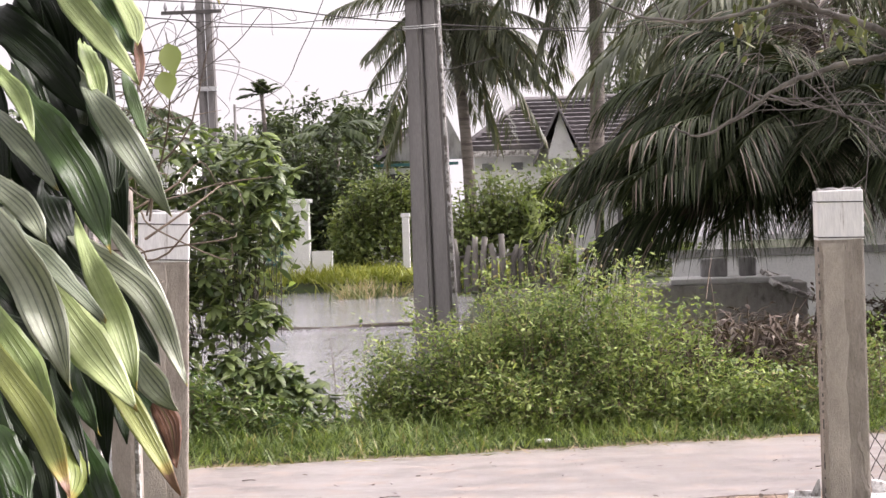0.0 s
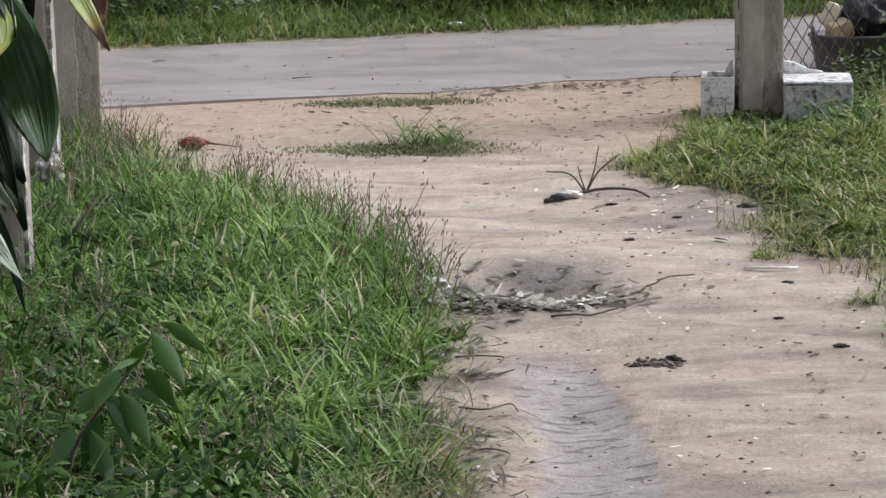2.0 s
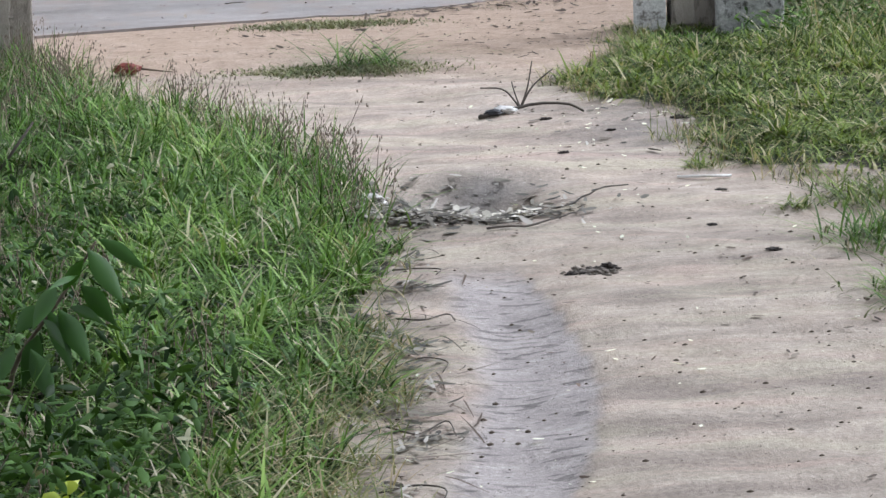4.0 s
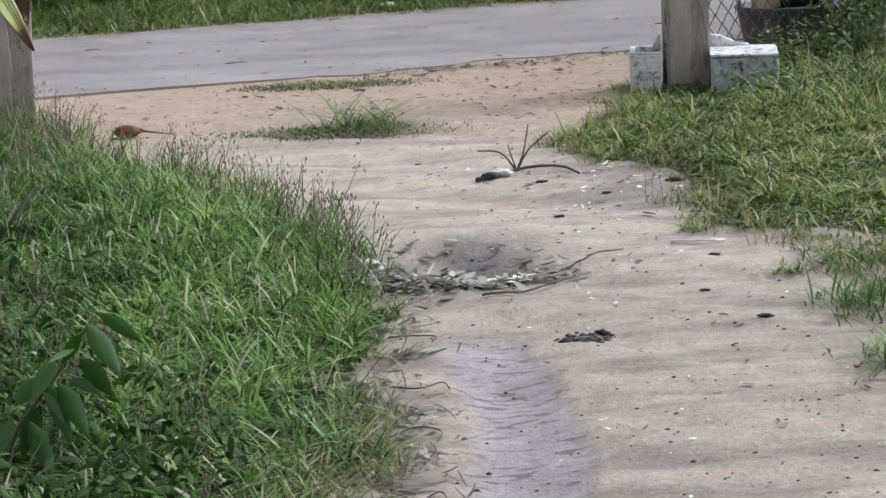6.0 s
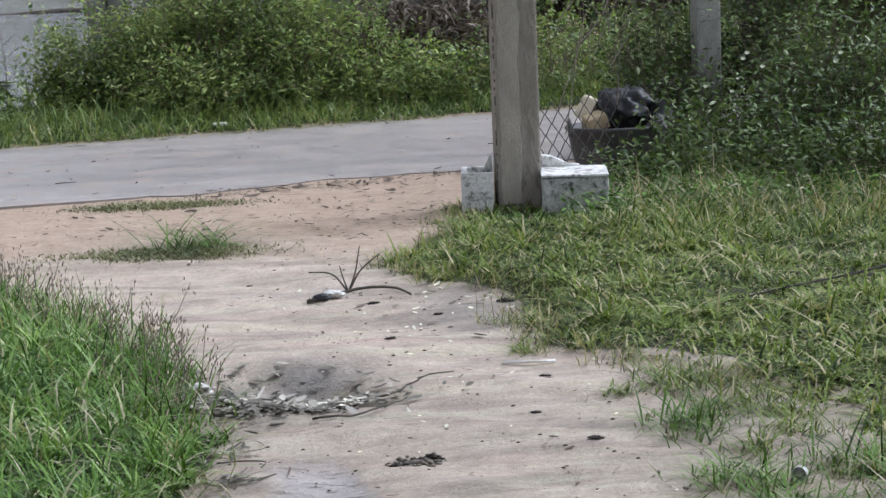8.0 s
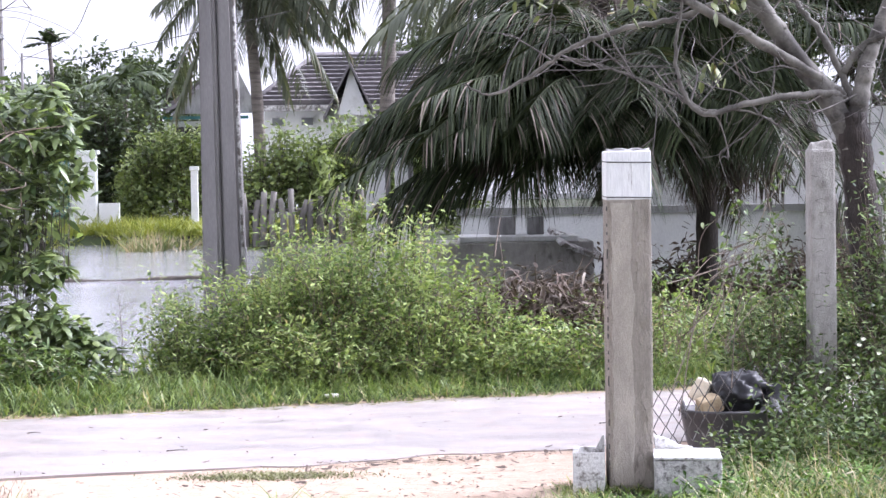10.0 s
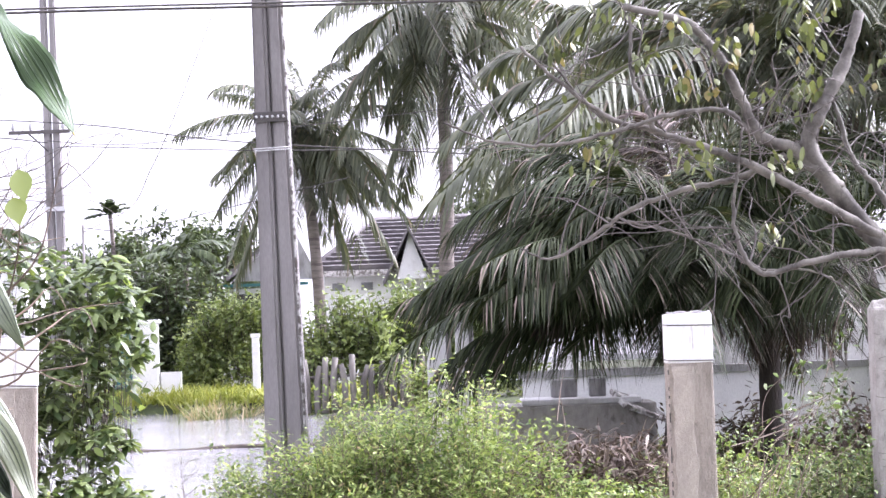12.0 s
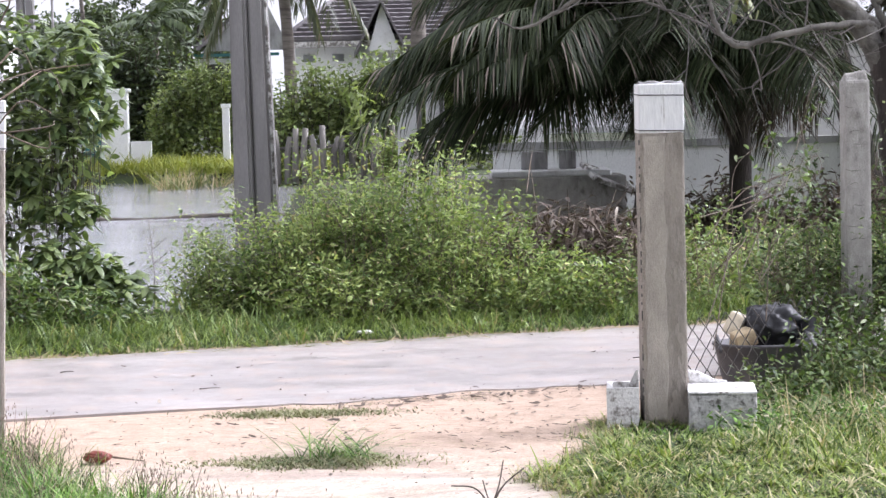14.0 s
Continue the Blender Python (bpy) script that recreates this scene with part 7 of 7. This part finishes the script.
def strap(x0, y0, z0, xm, zm, x1, y1, z1, w, kind, k):
    """One strap leaf through foot, middle and tip: narrow at its foot, broad past the middle, drawn out to a point, folded along the rib and wavy."""
    rr = np.random.default_rng(500 + k)
    a, m, b = np.array([x0, y0, z0]), np.array([xm, (y0 + y1) / 2, zm]), np.array([x1, y1, z1])
    back = a - (m - a) * 0.8 + np.array([-0.02, 0.12, 0.0])
    n, c = 22, 7
    mid = spline([back, a, m, b], n)
    t = np.linspace(0, 1, n)
    prof = np.interp(t, [0, 0.2, 0.42, 0.64, 0.82, 0.93, 1.0], [0.12, 0.4, 0.85, 1.0, 0.74, 0.34, 0.02])
    tan = unit(np.gradient(mid, axis=0))
    face = unit(np.array([0.25 + rr.normal(0, 0.3), -1.0, 0.35 + rr.normal(0, 0.3)]))
    side = unit(np.cross(tan, face))
    nrm = unit(np.cross(side, tan))
    u = np.linspace(-1, 1, c)
    fold = rr.uniform(0.1, 0.55)
    rows = mid[:, None] + side[:, None] * (prof[:, None] * w * 0.51 * u[None, :])[..., None]
    ripple = rr.uniform(0.08, 0.2) * w * np.sin(t * rr.uniform(9, 17) + k)[:, None] * u[None, :] + 0.05 * w * np.sin(t * rr.uniform(20, 30) + 2 * k)[:, None] * (u[None, :] > 0) * np.abs(u[None, :]) + 0.03 * w * np.sin(t * 40 + k * 2)[:, None] * u[None, :] ** 2
    rows = rows + nrm[:, None] * ((np.abs(u)[None, :] * fold * w * 0.5 * prof[:, None]) + ripple)[..., None]
    idx = np.arange(n * c).reshape(n, c)
    q = np.stack([idx[:-1, :-1], idx[:-1, 1:], idx[1:, 1:], idx[1:, :-1]], -1).reshape(-1, 4)
    uv = np.stack([np.broadcast_to(u[None, :], (n, c)), np.broadcast_to(t[:, None], (n, c))], -1).reshape(-1, 2)
    o = part("leaf", Geo().add(rows, q, uv), L_DRAC[kind], dr, LABELS[kind])
    so = o.modifiers.new("thickness", "SOLIDIFY")
    so.thickness = 0.0012


UPPER = [
    (-1.18, 4.31, 1.97, -1.08, 1.89, -0.97, 4.19, 1.77, 0.089, 0),
    (-1.15, 4.41, 2.04, -1.07, 1.96, -1.02, 4.29, 1.87, 0.074, 0),
    (-1.12, 4.06, 1.86, -1.06, 1.80, -1.02, 3.94, 1.72, 0.034, 2),
    (-1.12, 4.06, 1.77, -1.05, 1.71, -0.98, 3.94, 1.63, 0.045, 1),
    (-1.03, 4.01, 1.77, -0.94, 1.65, -0.88, 3.89, 1.52, 0.077, 4),
    (-1.08, 4.26, 1.62, -1.03, 1.54, -0.97, 4.14, 1.46, 0.071, 0),
    (-0.96, 4.16, 1.78, -0.91, 1.70, -0.90, 4.04, 1.62, 0.047, 0),
    (-1.01, 4.16, 2.00, -0.93, 1.91, -0.85, 4.04, 1.82, 0.056, 2),
    (-0.99, 4.21, 1.90, -0.96, 1.85, -0.93, 4.09, 1.78, 0.045, 2),
]
MIDDLE = [
    (-0.97, 4.26, 2.01, -0.92, 1.94, -0.88, 4.14, 1.88, 0.052, 4),
    (-0.91, 4.16, 2.00, -0.87, 1.94, -0.85, 4.04, 1.89, 0.041, 2),
    (-0.93, 4.06, 1.79, -0.86, 1.70, -0.78, 3.94, 1.58, 0.057, 1),
    (-0.92, 4.26, 1.84, -0.89, 1.78, -0.86, 4.14, 1.72, 0.027, 4),
    (-0.90, 4.26, 1.92, -0.88, 1.87, -0.87, 4.14, 1.82, 0.020, 5),
    (-1.10, 3.96, 1.65, -1.03, 1.60, -0.98, 3.84, 1.54, 0.048, 1),
    (-1.08, 3.86, 1.58, -0.99, 1.46, -0.92, 3.74, 1.29, 0.080, 1),
    (-1.05, 3.96, 1.55, -0.97, 1.48, -0.88, 3.84, 1.40, 0.044, 1),
    (-0.98, 4.16, 1.52, -0.86, 1.43, -0.78, 4.04, 1.27, 0.054, 1),
]
LOWER = [
    (-0.93, 3.96, 1.50, -0.87, 1.39, -0.83, 3.84, 1.28, 0.054, 2),
    (-0.98, 4.36, 1.56, -0.89, 1.44, -0.83, 4.24, 1.32, 0.033, 1),
    (-0.99, 3.91, 1.45, -0.91, 1.35, -0.82, 3.79, 1.25, 0.077, 2),
    (-0.94, 4.01, 1.34, -0.85, 1.21, -0.77, 3.89, 1.09, 0.044, 3),
    (-0.96, 4.31, 1.43, -0.90, 1.34, -0.86, 4.19, 1.30, 0.039, 0),
    (-0.89, 4.11, 1.32, -0.84, 1.27, -0.79, 3.99, 1.23, 0.052, 1),
    (-0.92, 4.21, 1.26, -0.86, 1.20, -0.82, 4.09, 1.14, 0.045, 4),
    (-0.87, 4.18, 1.24, -0.83, 1.19, -0.81, 4.06, 1.12, 0.046, 5),
    (-1.08, 3.86, 1.40, -1.01, 1.31, -0.95, 3.74, 1.21, 0.076, 2),
]
SKIRT = [
    (-1.06, 3.78, 1.35, -0.97, 1.24, -0.91, 3.66, 1.12, 0.055, 3),
    (-1.14, 4.06, 1.27, -1.08, 1.22, -1.04, 3.94, 1.17, 0.048, 0),
    (-1.08, 3.81, 1.22, -1.03, 1.16, -0.99, 3.69, 1.10, 0.060, 4),
    (-1.00, 3.96, 1.27, -0.96, 1.21, -0.92, 3.84, 1.12, 0.034, 0),
    (-0.98, 4.01, 1.30, -0.95, 1.25, -0.91, 3.89, 1.20, 0.036, 4),
    (-1.14, 4.06, 1.41, -1.07, 1.38, -1.01, 3.94, 1.33, 0.048, 0),
    (-1.09, 3.86, 1.25, -1.04, 1.12, -1.00, 3.74, 1.01, 0.058, 4),
    (-1.02, 3.91, 1.24, -0.95, 1.15, -0.95, 3.79, 1.08, 0.053, 3),
    (-0.99, 4.06, 1.14, -0.94, 1.03, -0.90, 3.94, 0.89, 0.111, 4),
]
FENCE_SIDE = [
    (-0.81, 4.06, 2.16, -0.745, 2.06, -0.68, 3.94, 1.95, 0.066, 4),
    (-1.20, 4.01, 0.99, -1.08, 0.83, -0.93, 3.89, 0.67, 0.065, 1),
    (-1.14, 4.06, 0.94, -1.05, 0.87, -0.96, 3.94, 0.80, 0.048, 1),
    (-1.14, 3.96, 1.03, -1.07, 0.94, -1.03, 3.84, 0.87, 0.044, 0),
    (-1.17, 3.86, 0.76, -1.11, 0.68, -1.05, 3.74, 0.58, 0.053, 2),
    (-1.16, 3.86, 0.93, -1.12, 0.85, -1.10, 3.74, 0.77, 0.038, 4),
    (-1.10, 4.26, 0.82, -1.04, 0.69, -1.00, 4.14, 0.57, 0.023, 0),
    (-1.11, 4.16, 1.21, -1.06, 1.09, -1.04, 4.04, 0.95, 0.030, 0),
]
for k, row in enumerate(UPPER + MIDDLE + LOWER + SKIRT + FENCE_SIDE):
    strap(*row, k)
# near-black leaves deep in the plant: shade of the gaps put into colour
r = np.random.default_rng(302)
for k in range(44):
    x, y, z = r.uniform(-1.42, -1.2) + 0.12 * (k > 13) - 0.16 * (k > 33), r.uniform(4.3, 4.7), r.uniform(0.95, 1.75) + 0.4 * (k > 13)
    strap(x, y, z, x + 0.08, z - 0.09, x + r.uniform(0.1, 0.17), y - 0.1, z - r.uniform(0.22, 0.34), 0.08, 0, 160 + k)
# the head of the plant above: leaves mostly out of view, added to cast shade
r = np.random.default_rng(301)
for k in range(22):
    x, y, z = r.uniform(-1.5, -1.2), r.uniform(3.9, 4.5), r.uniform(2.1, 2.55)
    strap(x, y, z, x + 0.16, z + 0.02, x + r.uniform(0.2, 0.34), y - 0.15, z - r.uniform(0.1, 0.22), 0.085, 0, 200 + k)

# ---------------------------------------------------------------- small things on the drive
def zl(x, y):
    return float(land(x, y))


red = thing("red_husk", "dry red flower husk lying on the sand", "husk", at=(-1.55, 10.0, zl(-1.55, 10.0)))
h = crumpled(0.038, (1.6, 0.9, 0.7), 0.18, 2.5, 9.0)
o = part("husk", h, M_RED, red)
o.location.z = 0.03
part("stalk", Geo().tube([(0.06, 0, 0.03), (0.14, -0.01, 0.02), (0.2, 0.01, 0.008)], [0.006, 0.004, 0.003], 5), M_TWIG, red, "thin dark stalk")

ps = thing("palm_stalk", "dry branched palm flower stalk lying on the drive", "stalk", at=(0.16, 8.6, zl(0.16, 8.6)))
for pts, rad in (([(-0.16, -0.1, 0.008), (-0.05, -0.04, 0.02), (0.06, 0.0, 0.035), (0.18, 0.0, 0.03), (0.24, -0.04, 0.006)], 0.011), ([(0.0, 0, 0.02), (0.05, 0.02, 0.1), (0.13, 0.05, 0.16)], 0.006), ([(0.0, 0, 0.02), (-0.06, 0.02, 0.09), (-0.15, 0.03, 0.1)], 0.006), ([(0.0, 0, 0.02), (0.03, 0.0, 0.1), (0.05, 0.0, 0.2)], 0.005), ([(0.0, 0, 0.02), (-0.02, 0.02, 0.08), (-0.03, 0.03, 0.12)], 0.005)):
    part("stem", Geo().tube(spline(pts, 10), np.linspace(rad * 0.75, rad * 0.4, 10), 6), M_BARK_DARK, ps)
lt = solid("paper_scrap", crumpled(0.034, (1.2, 0.8, 0.4), 0.3, 2.5, 3.0), M_LITTER, "crumpled white paper scrap beside the palm stalk", "litter")
lt.location = (0.10, 8.57, zl(0.1, 8.57) + 0.015)
sh = solid("dark_scrap", crumpled(0.024, (1.35, 0.8, 0.5), 0.25, 2.0, 6.0), M_BAG, "small black plastic scrap under the palm stalk", "litter")
sh.location = (0.055, 8.53, zl(0.055, 8.53) + 0.016)
wt_ = solid("paper_scrap", crumpled(0.042, (1.3, 0.8, 0.3), 0.3, 2.2, 5.0), M_LITTER, "white litter lying at the far road edge", "litter")
wt_.location = (-0.53, 15.02, 0.045)
ws = solid("white_stick", Geo().tube([(0.63, 7.2, zl(0.63, 7.2) + 0.006), (0.71, 7.17, zl(0.7, 7.2) + 0.008), (0.80, 7.17, zl(0.8, 7.2) + 0.008)], 0.0048, 6), M_LITTER, "thin white straw lying on sand", "stick")
for pts in ([(0.12, 6.66), (0.26, 6.82), (0.36, 6.98), (0.46, 7.06)], [(0.0, 6.44), (0.14, 6.5), (0.24, 6.62), (0.30, 6.78)]):
    p3 = [(x, y, zl(x, y) + 0.012) for x, y in pts]
    solid("twig", Geo().tube(spline(p3, 12) + rng.normal(0, 0.003, (12, 3)), np.linspace(0.004, 0.002, 12), 5), M_BARK_DARK, "dry brown twig lying across the drive", "twig", group="twigs")
for x, y, w_ in ((0.74, 8.30, 0.028), (0.78, 6.01, 0.018), (0.28, 7.61, 0.017), (0.76, 7.71, 0.016), (0.66, 6.45, 0.014), (0.48, 8.18, 0.015), (0.25, 8.40, 0.020), (0.74, 6.96, 0.015)):
    ls = solid("earth_lump", crumpled(w_ * 0.52, (1.7, 1.1, 0.45), 0.8, 2.0, 40 * x), M_BOOT, "small dark lump of earth on sand", "lump", group="lumps")
    ls.location = (x, y, zl(x, y) + w_ * 0.1)
dk = solid("twig", Geo().tube(spline([(1.47, 7.81, 0.05), (1.73, 7.955, 0.065), (2.04, 8.195, 0.062), (2.3, 8.4, 0.07)], 16), np.linspace(0.003, 0.005, 16), 6), M_BOOT, "long dark stick lying on the lawn grass", "twig", group="twigs")
wad = solid("paper_scrap", crumpled(0.036, (1.3, 0.8, 0.7), 0.35, 2.3, 12.0), M_WHITE_DIRTY, "pale crumpled wad in the lawn edge grass", "litter")
wad.location = (-0.36, 6.95, zl(-0.36, 6.95) + 0.022)
cup = thing("small_tin", "small dented silvery tin lying in the grass", "tin", at=(1.235, 5.5, zl(1.235, 5.5) + 0.02))
cup.rotation_euler = (radians(-8), 0, radians(-18))
a = np.linspace(0, 2 * math.pi, 19)
ring = np.stack([np.stack([w_ * np.cos(a), 0 * a + y, w_ * np.sin(a)], -1) for y, w_ in ((-0.018, 0.0165), (-0.021, 0.019), (-0.018, 0.0205), (0.0, 0.0195), (0.034, 0.0195), (0.037, 0.017))])
ti = np.arange(6 * 19).reshape(6, 19)
part("can", Geo().add(ring, np.stack([ti[:-1, :-1], ti[:-1, 1:], ti[1:, 1:], ti[1:, :-1]], -1).reshape(-1, 4)), M_GALV, cup)
part("lid", Geo().tube([(0, -0.0165, 0), (0, -0.0155, 0)], 0.0168, 18), M_CONC_GREY, cup, "dull grey end")
part("base", Geo().tube([(0, 0.0355, 0), (0, 0.0368, 0)], 0.0175, 18), M_GALV, cup)
sk = solid("twig", Geo().tube([(-1.62, 7.42, 0.06), (-1.56, 7.46, 0.14), (-1.50, 7.5, 0.22)], [0.006, 0.006, 0.004], 5), M_BARK_DARK, "dark stick poking out of the grass", "twig", group="twigs")

# dead grass strands lying along the lawn edge
r = np.random.default_rng(205)
g = Geo()
N_S = 110
yy = np.concatenate([r.normal(4.65, 0.35, 50), r.uniform(3.8, 7.2, 60)])
c = np.stack([edge_at(LAWN_EDGE, yy) + r.normal(0.09, 0.07, N_S), yy, np.zeros(N_S)], -1)
c[:, 2] = land(c[:, 0], c[:, 1]) + 0.008
a = r.normal(0, 0.9, N_S)
d = np.stack([np.cos(a), np.sin(a), r.uniform(-0.02, 0.25, N_S)], -1) * (0.02 + 0.1 * r.uniform(0, 1, (N_S, 1)) ** 2)
g.ribbons(c, d, np.stack([-np.sin(a), np.cos(a), 0 * a], -1) * r.uniform(0.0012, 0.004, (N_S, 1)), np.stack([r.normal(0, 0.04, N_S), r.normal(0, 0.05, N_S), np.full(N_S, -0.012)], -1), (0.6, 1.0, 0.9, 0.7, 0.3))
solid("dead_strands", g, L_DEAD, "dead grass strands lying on the sand edge", "litter", "stuff")
g = Geo()
for k in range(30):
    y0 = r.uniform(4.0, 6.7) if k < 24 else r.uniform(3.9, 4.9)
    m = r.integers(6, 22)
    c = np.stack([edge_at(LAWN_EDGE, y0) + r.normal(0.07, 0.05) + r.normal(0, 0.03, m), y0 + r.normal(0, 0.03, m), np.zeros(m)], -1)
    c[:, 2] = land(c[:, 0], c[:, 1]) + r.uniform(0.003, 0.014, m)
    flat_bits(g, c, 0.06, 0.012, r)
solid("root_litter", g, L_DRIFT, "dark clumps of roots and rotten leaves by the lawn", "litter", "stuff")
for k in range(5):
    y0 = 4.2 + 0.45 * k
    x0 = float(edge_at(LAWN_EDGE, y0)) + 0.03
    q3 = [(x0, y0), (x0 + 0.07, y0 + 0.05 * (-1) ** k), (x0 + 0.13, y0 + 0.02), (x0 + 0.12 + 0.03 * (k % 2), y0 - 0.07)]
    solid("twig", Geo().tube(spline([(x, y, zl(x, y) + 0.008) for x, y in q3], 12), np.linspace(0.0028, 0.0012, 12), 5), M_BARK_DARK, "thin curled root lying at the lawn edge", "twig", group="twigs")

# litter caught in the hollow
r = np.random.default_rng(201)
dl = thing("leaf_litter", "drift of wet dead leaves and scraps in a hollow", "litter")
g, gp = Geo(), Geo()
c = np.stack([r.normal(-0.14, 0.16, 2600), np.concatenate([r.normal(6.8, 0.12, 2520), r.normal(7.15, 0.06, 80)]), np.zeros(2600)], -1)
c[:, 2] = land(c[:, 0], c[:, 1]) + r.uniform(0.003, 0.025, 2600)
flat_bits(g, c, 0.048, 0.016, r)
c = np.stack([r.normal(-0.17, 0.1, 110), r.normal(6.78, 0.09, 110), np.zeros(110)], -1)
c[:, 2] = land(c[:, 0], c[:, 1]) + r.uniform(0.006, 0.03, 110)
flat_bits(g, c, 0.13, 0.014, r)
part("leaf_mass", g, L_DRIFT, dl, kind="stuff")
c = np.stack([r.normal(-0.03, 0.11, 260), r.normal(6.82, 0.08, 260), np.zeros(260)], -1)
c[:, 2] = land(c[:, 0], c[:, 1]) + r.uniform(0.012, 0.03, 260)
flat_bits(gp, c[:190], 0.03, 0.016, r)
flat_bits(gp, c[190:] * [0.7, 1, 1] + [0.04, -0.04, 0.008], 0.038, 0.02, r)
part("scrap_mass", gp, L_SCRAP, dl, "pale plastic and husk scraps", kind="stuff")

g = Geo()
c = np.stack([r.uniform(-0.3, 1.3, 1500), r.uniform(3.6, 11.4, 1500), np.zeros(1500)], -1)
c = c[(c[:, 0] < edge_at(RIGHT_EDGE, c[:, 1]) + 0.1) & (c[:, 0] > edge_at(LAWN_EDGE, c[:, 1]) - 0.05)]
c2 = np.stack([r.uniform(-2.2, 1.6, 1500), 9.4 + r.uniform(0, 1, 1500) ** 1.6 * 5.6, np.zeros(1500)], -1)
c2 = c2[c2[:, 1] < road_far(c2[:, 0])]
c = np.vstack([c, c2])
c[:, 2] = land(c[:, 0], c[:, 1]) + np.where((c[:, 1] > road_near(c[:, 0])), lane_top(c[:, 0]) + 0.004, 0.006)
c = c[r.uniform(size=len(c)) < 0.5]
flat_bits(g, c, 0.028, 0.008, r)
c = np.stack([r.uniform(-2.0, 1.3, 900), r.normal(11.0, 0.55, 900), np.zeros(900)], -1)
c = c[(c[:, 1] < road_near(c[:, 0]) + 0.3) & (r.uniform(size=len(c)) < 0.35 + 0.25 * (c[:, 0] + 1.5))]
c[:, 2] = land(c[:, 0], c[:, 1]) + np.where((c[:, 1] > road_near(c[:, 0]) - 0.05), lane_top(c[:, 0]) + 0.006, 0.006)
flat_bits(g, c, 0.045, 0.014, r)
xx = r.uniform(-3.2, 4, 700)
c = np.stack([xx, road_far(xx) + r.normal(-0.05, 0.09, 700), lane_top(xx) + 0.008], -1)
gs_ = Geo()
flat_bits(gs_, c, 0.13, 0.01, r)
xx = r.uniform(-1.1, 1.4, 500)
c = np.stack([xx, road_near(xx) - 0.16 + r.normal(0, 0.08, 500), np.zeros(500)], -1)
c = c[r.uniform(size=500) < np.clip(0.5 + 0.6 * np.sin(3.1 * xx + 1) + 0.3 * np.sin(9 * xx), 0.05, 1)]
c[:, 2] = land(c[:, 0], c[:, 1]) + 0.01
gn = Geo()
flat_bits(gn, c, 0.075, 0.016, r)
solid("scattered_bits", gn, L_DEAD, "brown leaf litter along the near lane edge", "litter", "stuff")
for k in range(4):
    x = r.uniform(-2.6, 2.2)
    y = road_near(x) + r.uniform(0.5, 2.6)
    w_ = r.uniform(0.03, 0.09)
    zt = float(lane_top(x))
    solid("twig", Geo().tube(spline([(x - w_, y - 0.3 * w_, zt + 0.003), (x, y + r.normal(0, 0.02), zt + 0.005), (x + w_, y + 0.5 * w_, zt + 0.002)], 8), np.linspace(0.0035, 0.0015, 8), 5), M_BARK_DARK, "dark wet twig lying on the lane", "twig", group="twigs")
solid("scattered_bits", gs_, L_GRASS_DRY, "dry straw lying along the far lane edge", "litter", "stuff")
solid("scattered_bits", g, L_DEAD, "scattered dead leaf bits on sand and lane", "litter", "stuff")
g2 = Geo()
c = np.stack([r.uniform(-0.3, 1.0, 130), r.uniform(4.0, 9.6, 130), np.zeros(130)], -1)
c = c[(c[:, 0] < edge_at(RIGHT_EDGE, c[:, 1])) & (c[:, 0] > edge_at(LAWN_EDGE, c[:, 1]))]
c[:, 2] = land(c[:, 0], c[:, 1]) + 0.006
flat_bits(g2, c, 0.02, 0.009, r)
g = Geo()
for k in range(1300):
    x, y = r.uniform(-0.25, 1.1), 3.8 + 6.0 * r.uniform(0, 1) ** 1.4
    if edge_at(LAWN_EDGE, y) - 0.05 < x < edge_at(RIGHT_EDGE, y) + 0.05:
        s = 0.001 + 0.0045 * r.uniform(0, 1) ** 5
        z = zl(x, y)
        g.tube([(x - s * 1.4, y, z), (x, y, z + s * 0.3), (x + s * 1.2, y + s * 0.3, z)], [s * 0.4, s * 0.8, s * 0.3], 5)
c = np.stack([r.normal(0.5, 0.16, 70), r.normal(8.4, 0.28, 70), np.zeros(70)], -1)
c[:, 2] = land(c[:, 0], c[:, 1]) + 0.008
flat_bits(g2, c[:25], 0.035, 0.016, r)
g3 = Geo()
flat_bits(g3, c[25:], 0.042, 0.014, r)
solid("scattered_bits", g3, L_DRIFT, "dark litter on the damp sand by the stalk", "litter", "stuff")
solid("scattered_bits", g2, L_PETAL, "scattered pale scraps and husks on sand", "litter", "stuff")
solid("pebbles", g, M_TWIG, "small dark stones and crumbs on the sand", "pebbles", "stuff")
cl = thing("dirt_clods", "low crumbly heap of dark earth on the drive", "clods", at=(0.28, 5.93, zl(0.28, 5.93)))
heap = part("heap", crumpled(0.03, (1.5, 0.9, 0.22), 0.45, 5.0, 2.0), M_CLOD, cl, "crumbly grey earth")
heap.location.z = 0.002
for k in range(46):
    x, y = r.normal(0, 0.048), r.normal(0, 0.045)
    o = part("clod", crumpled(0.002 + 0.006 * r.uniform() ** 2, (1.3, 1.1, 0.7), 0.8, 2.5, k), M_BOOT if k % 5 == 0 else M_CLOD, cl)
    o.location = (x, y, 0.001 + 0.007 * math.exp(-(x / 0.05) ** 2 - (y / 0.04) ** 2))
for x, y, w_ in ((-0.06, -0.03, 0.008), (0.045, 0.05, 0.012), (0.02, 0.03, 0.008)):
    o = part("clod", crumpled(w_, (1.4, 1.0, 0.6), 0.8, 2.2, 7 + 100 * w_), M_BOOT, cl, "dark damp lump")
    o.location = (x, y, 0.005)
sc = thing("rag_bundle", "pale crumpled plastic caught at a fence post", "litter", at=(-1.93, 8.75, 0.1))
part("plastic", crumpled(0.07, (0.7, 0.7, 1.1), 0.35, 2.4, 8.0), M_WHITE_DIRTY, sc)
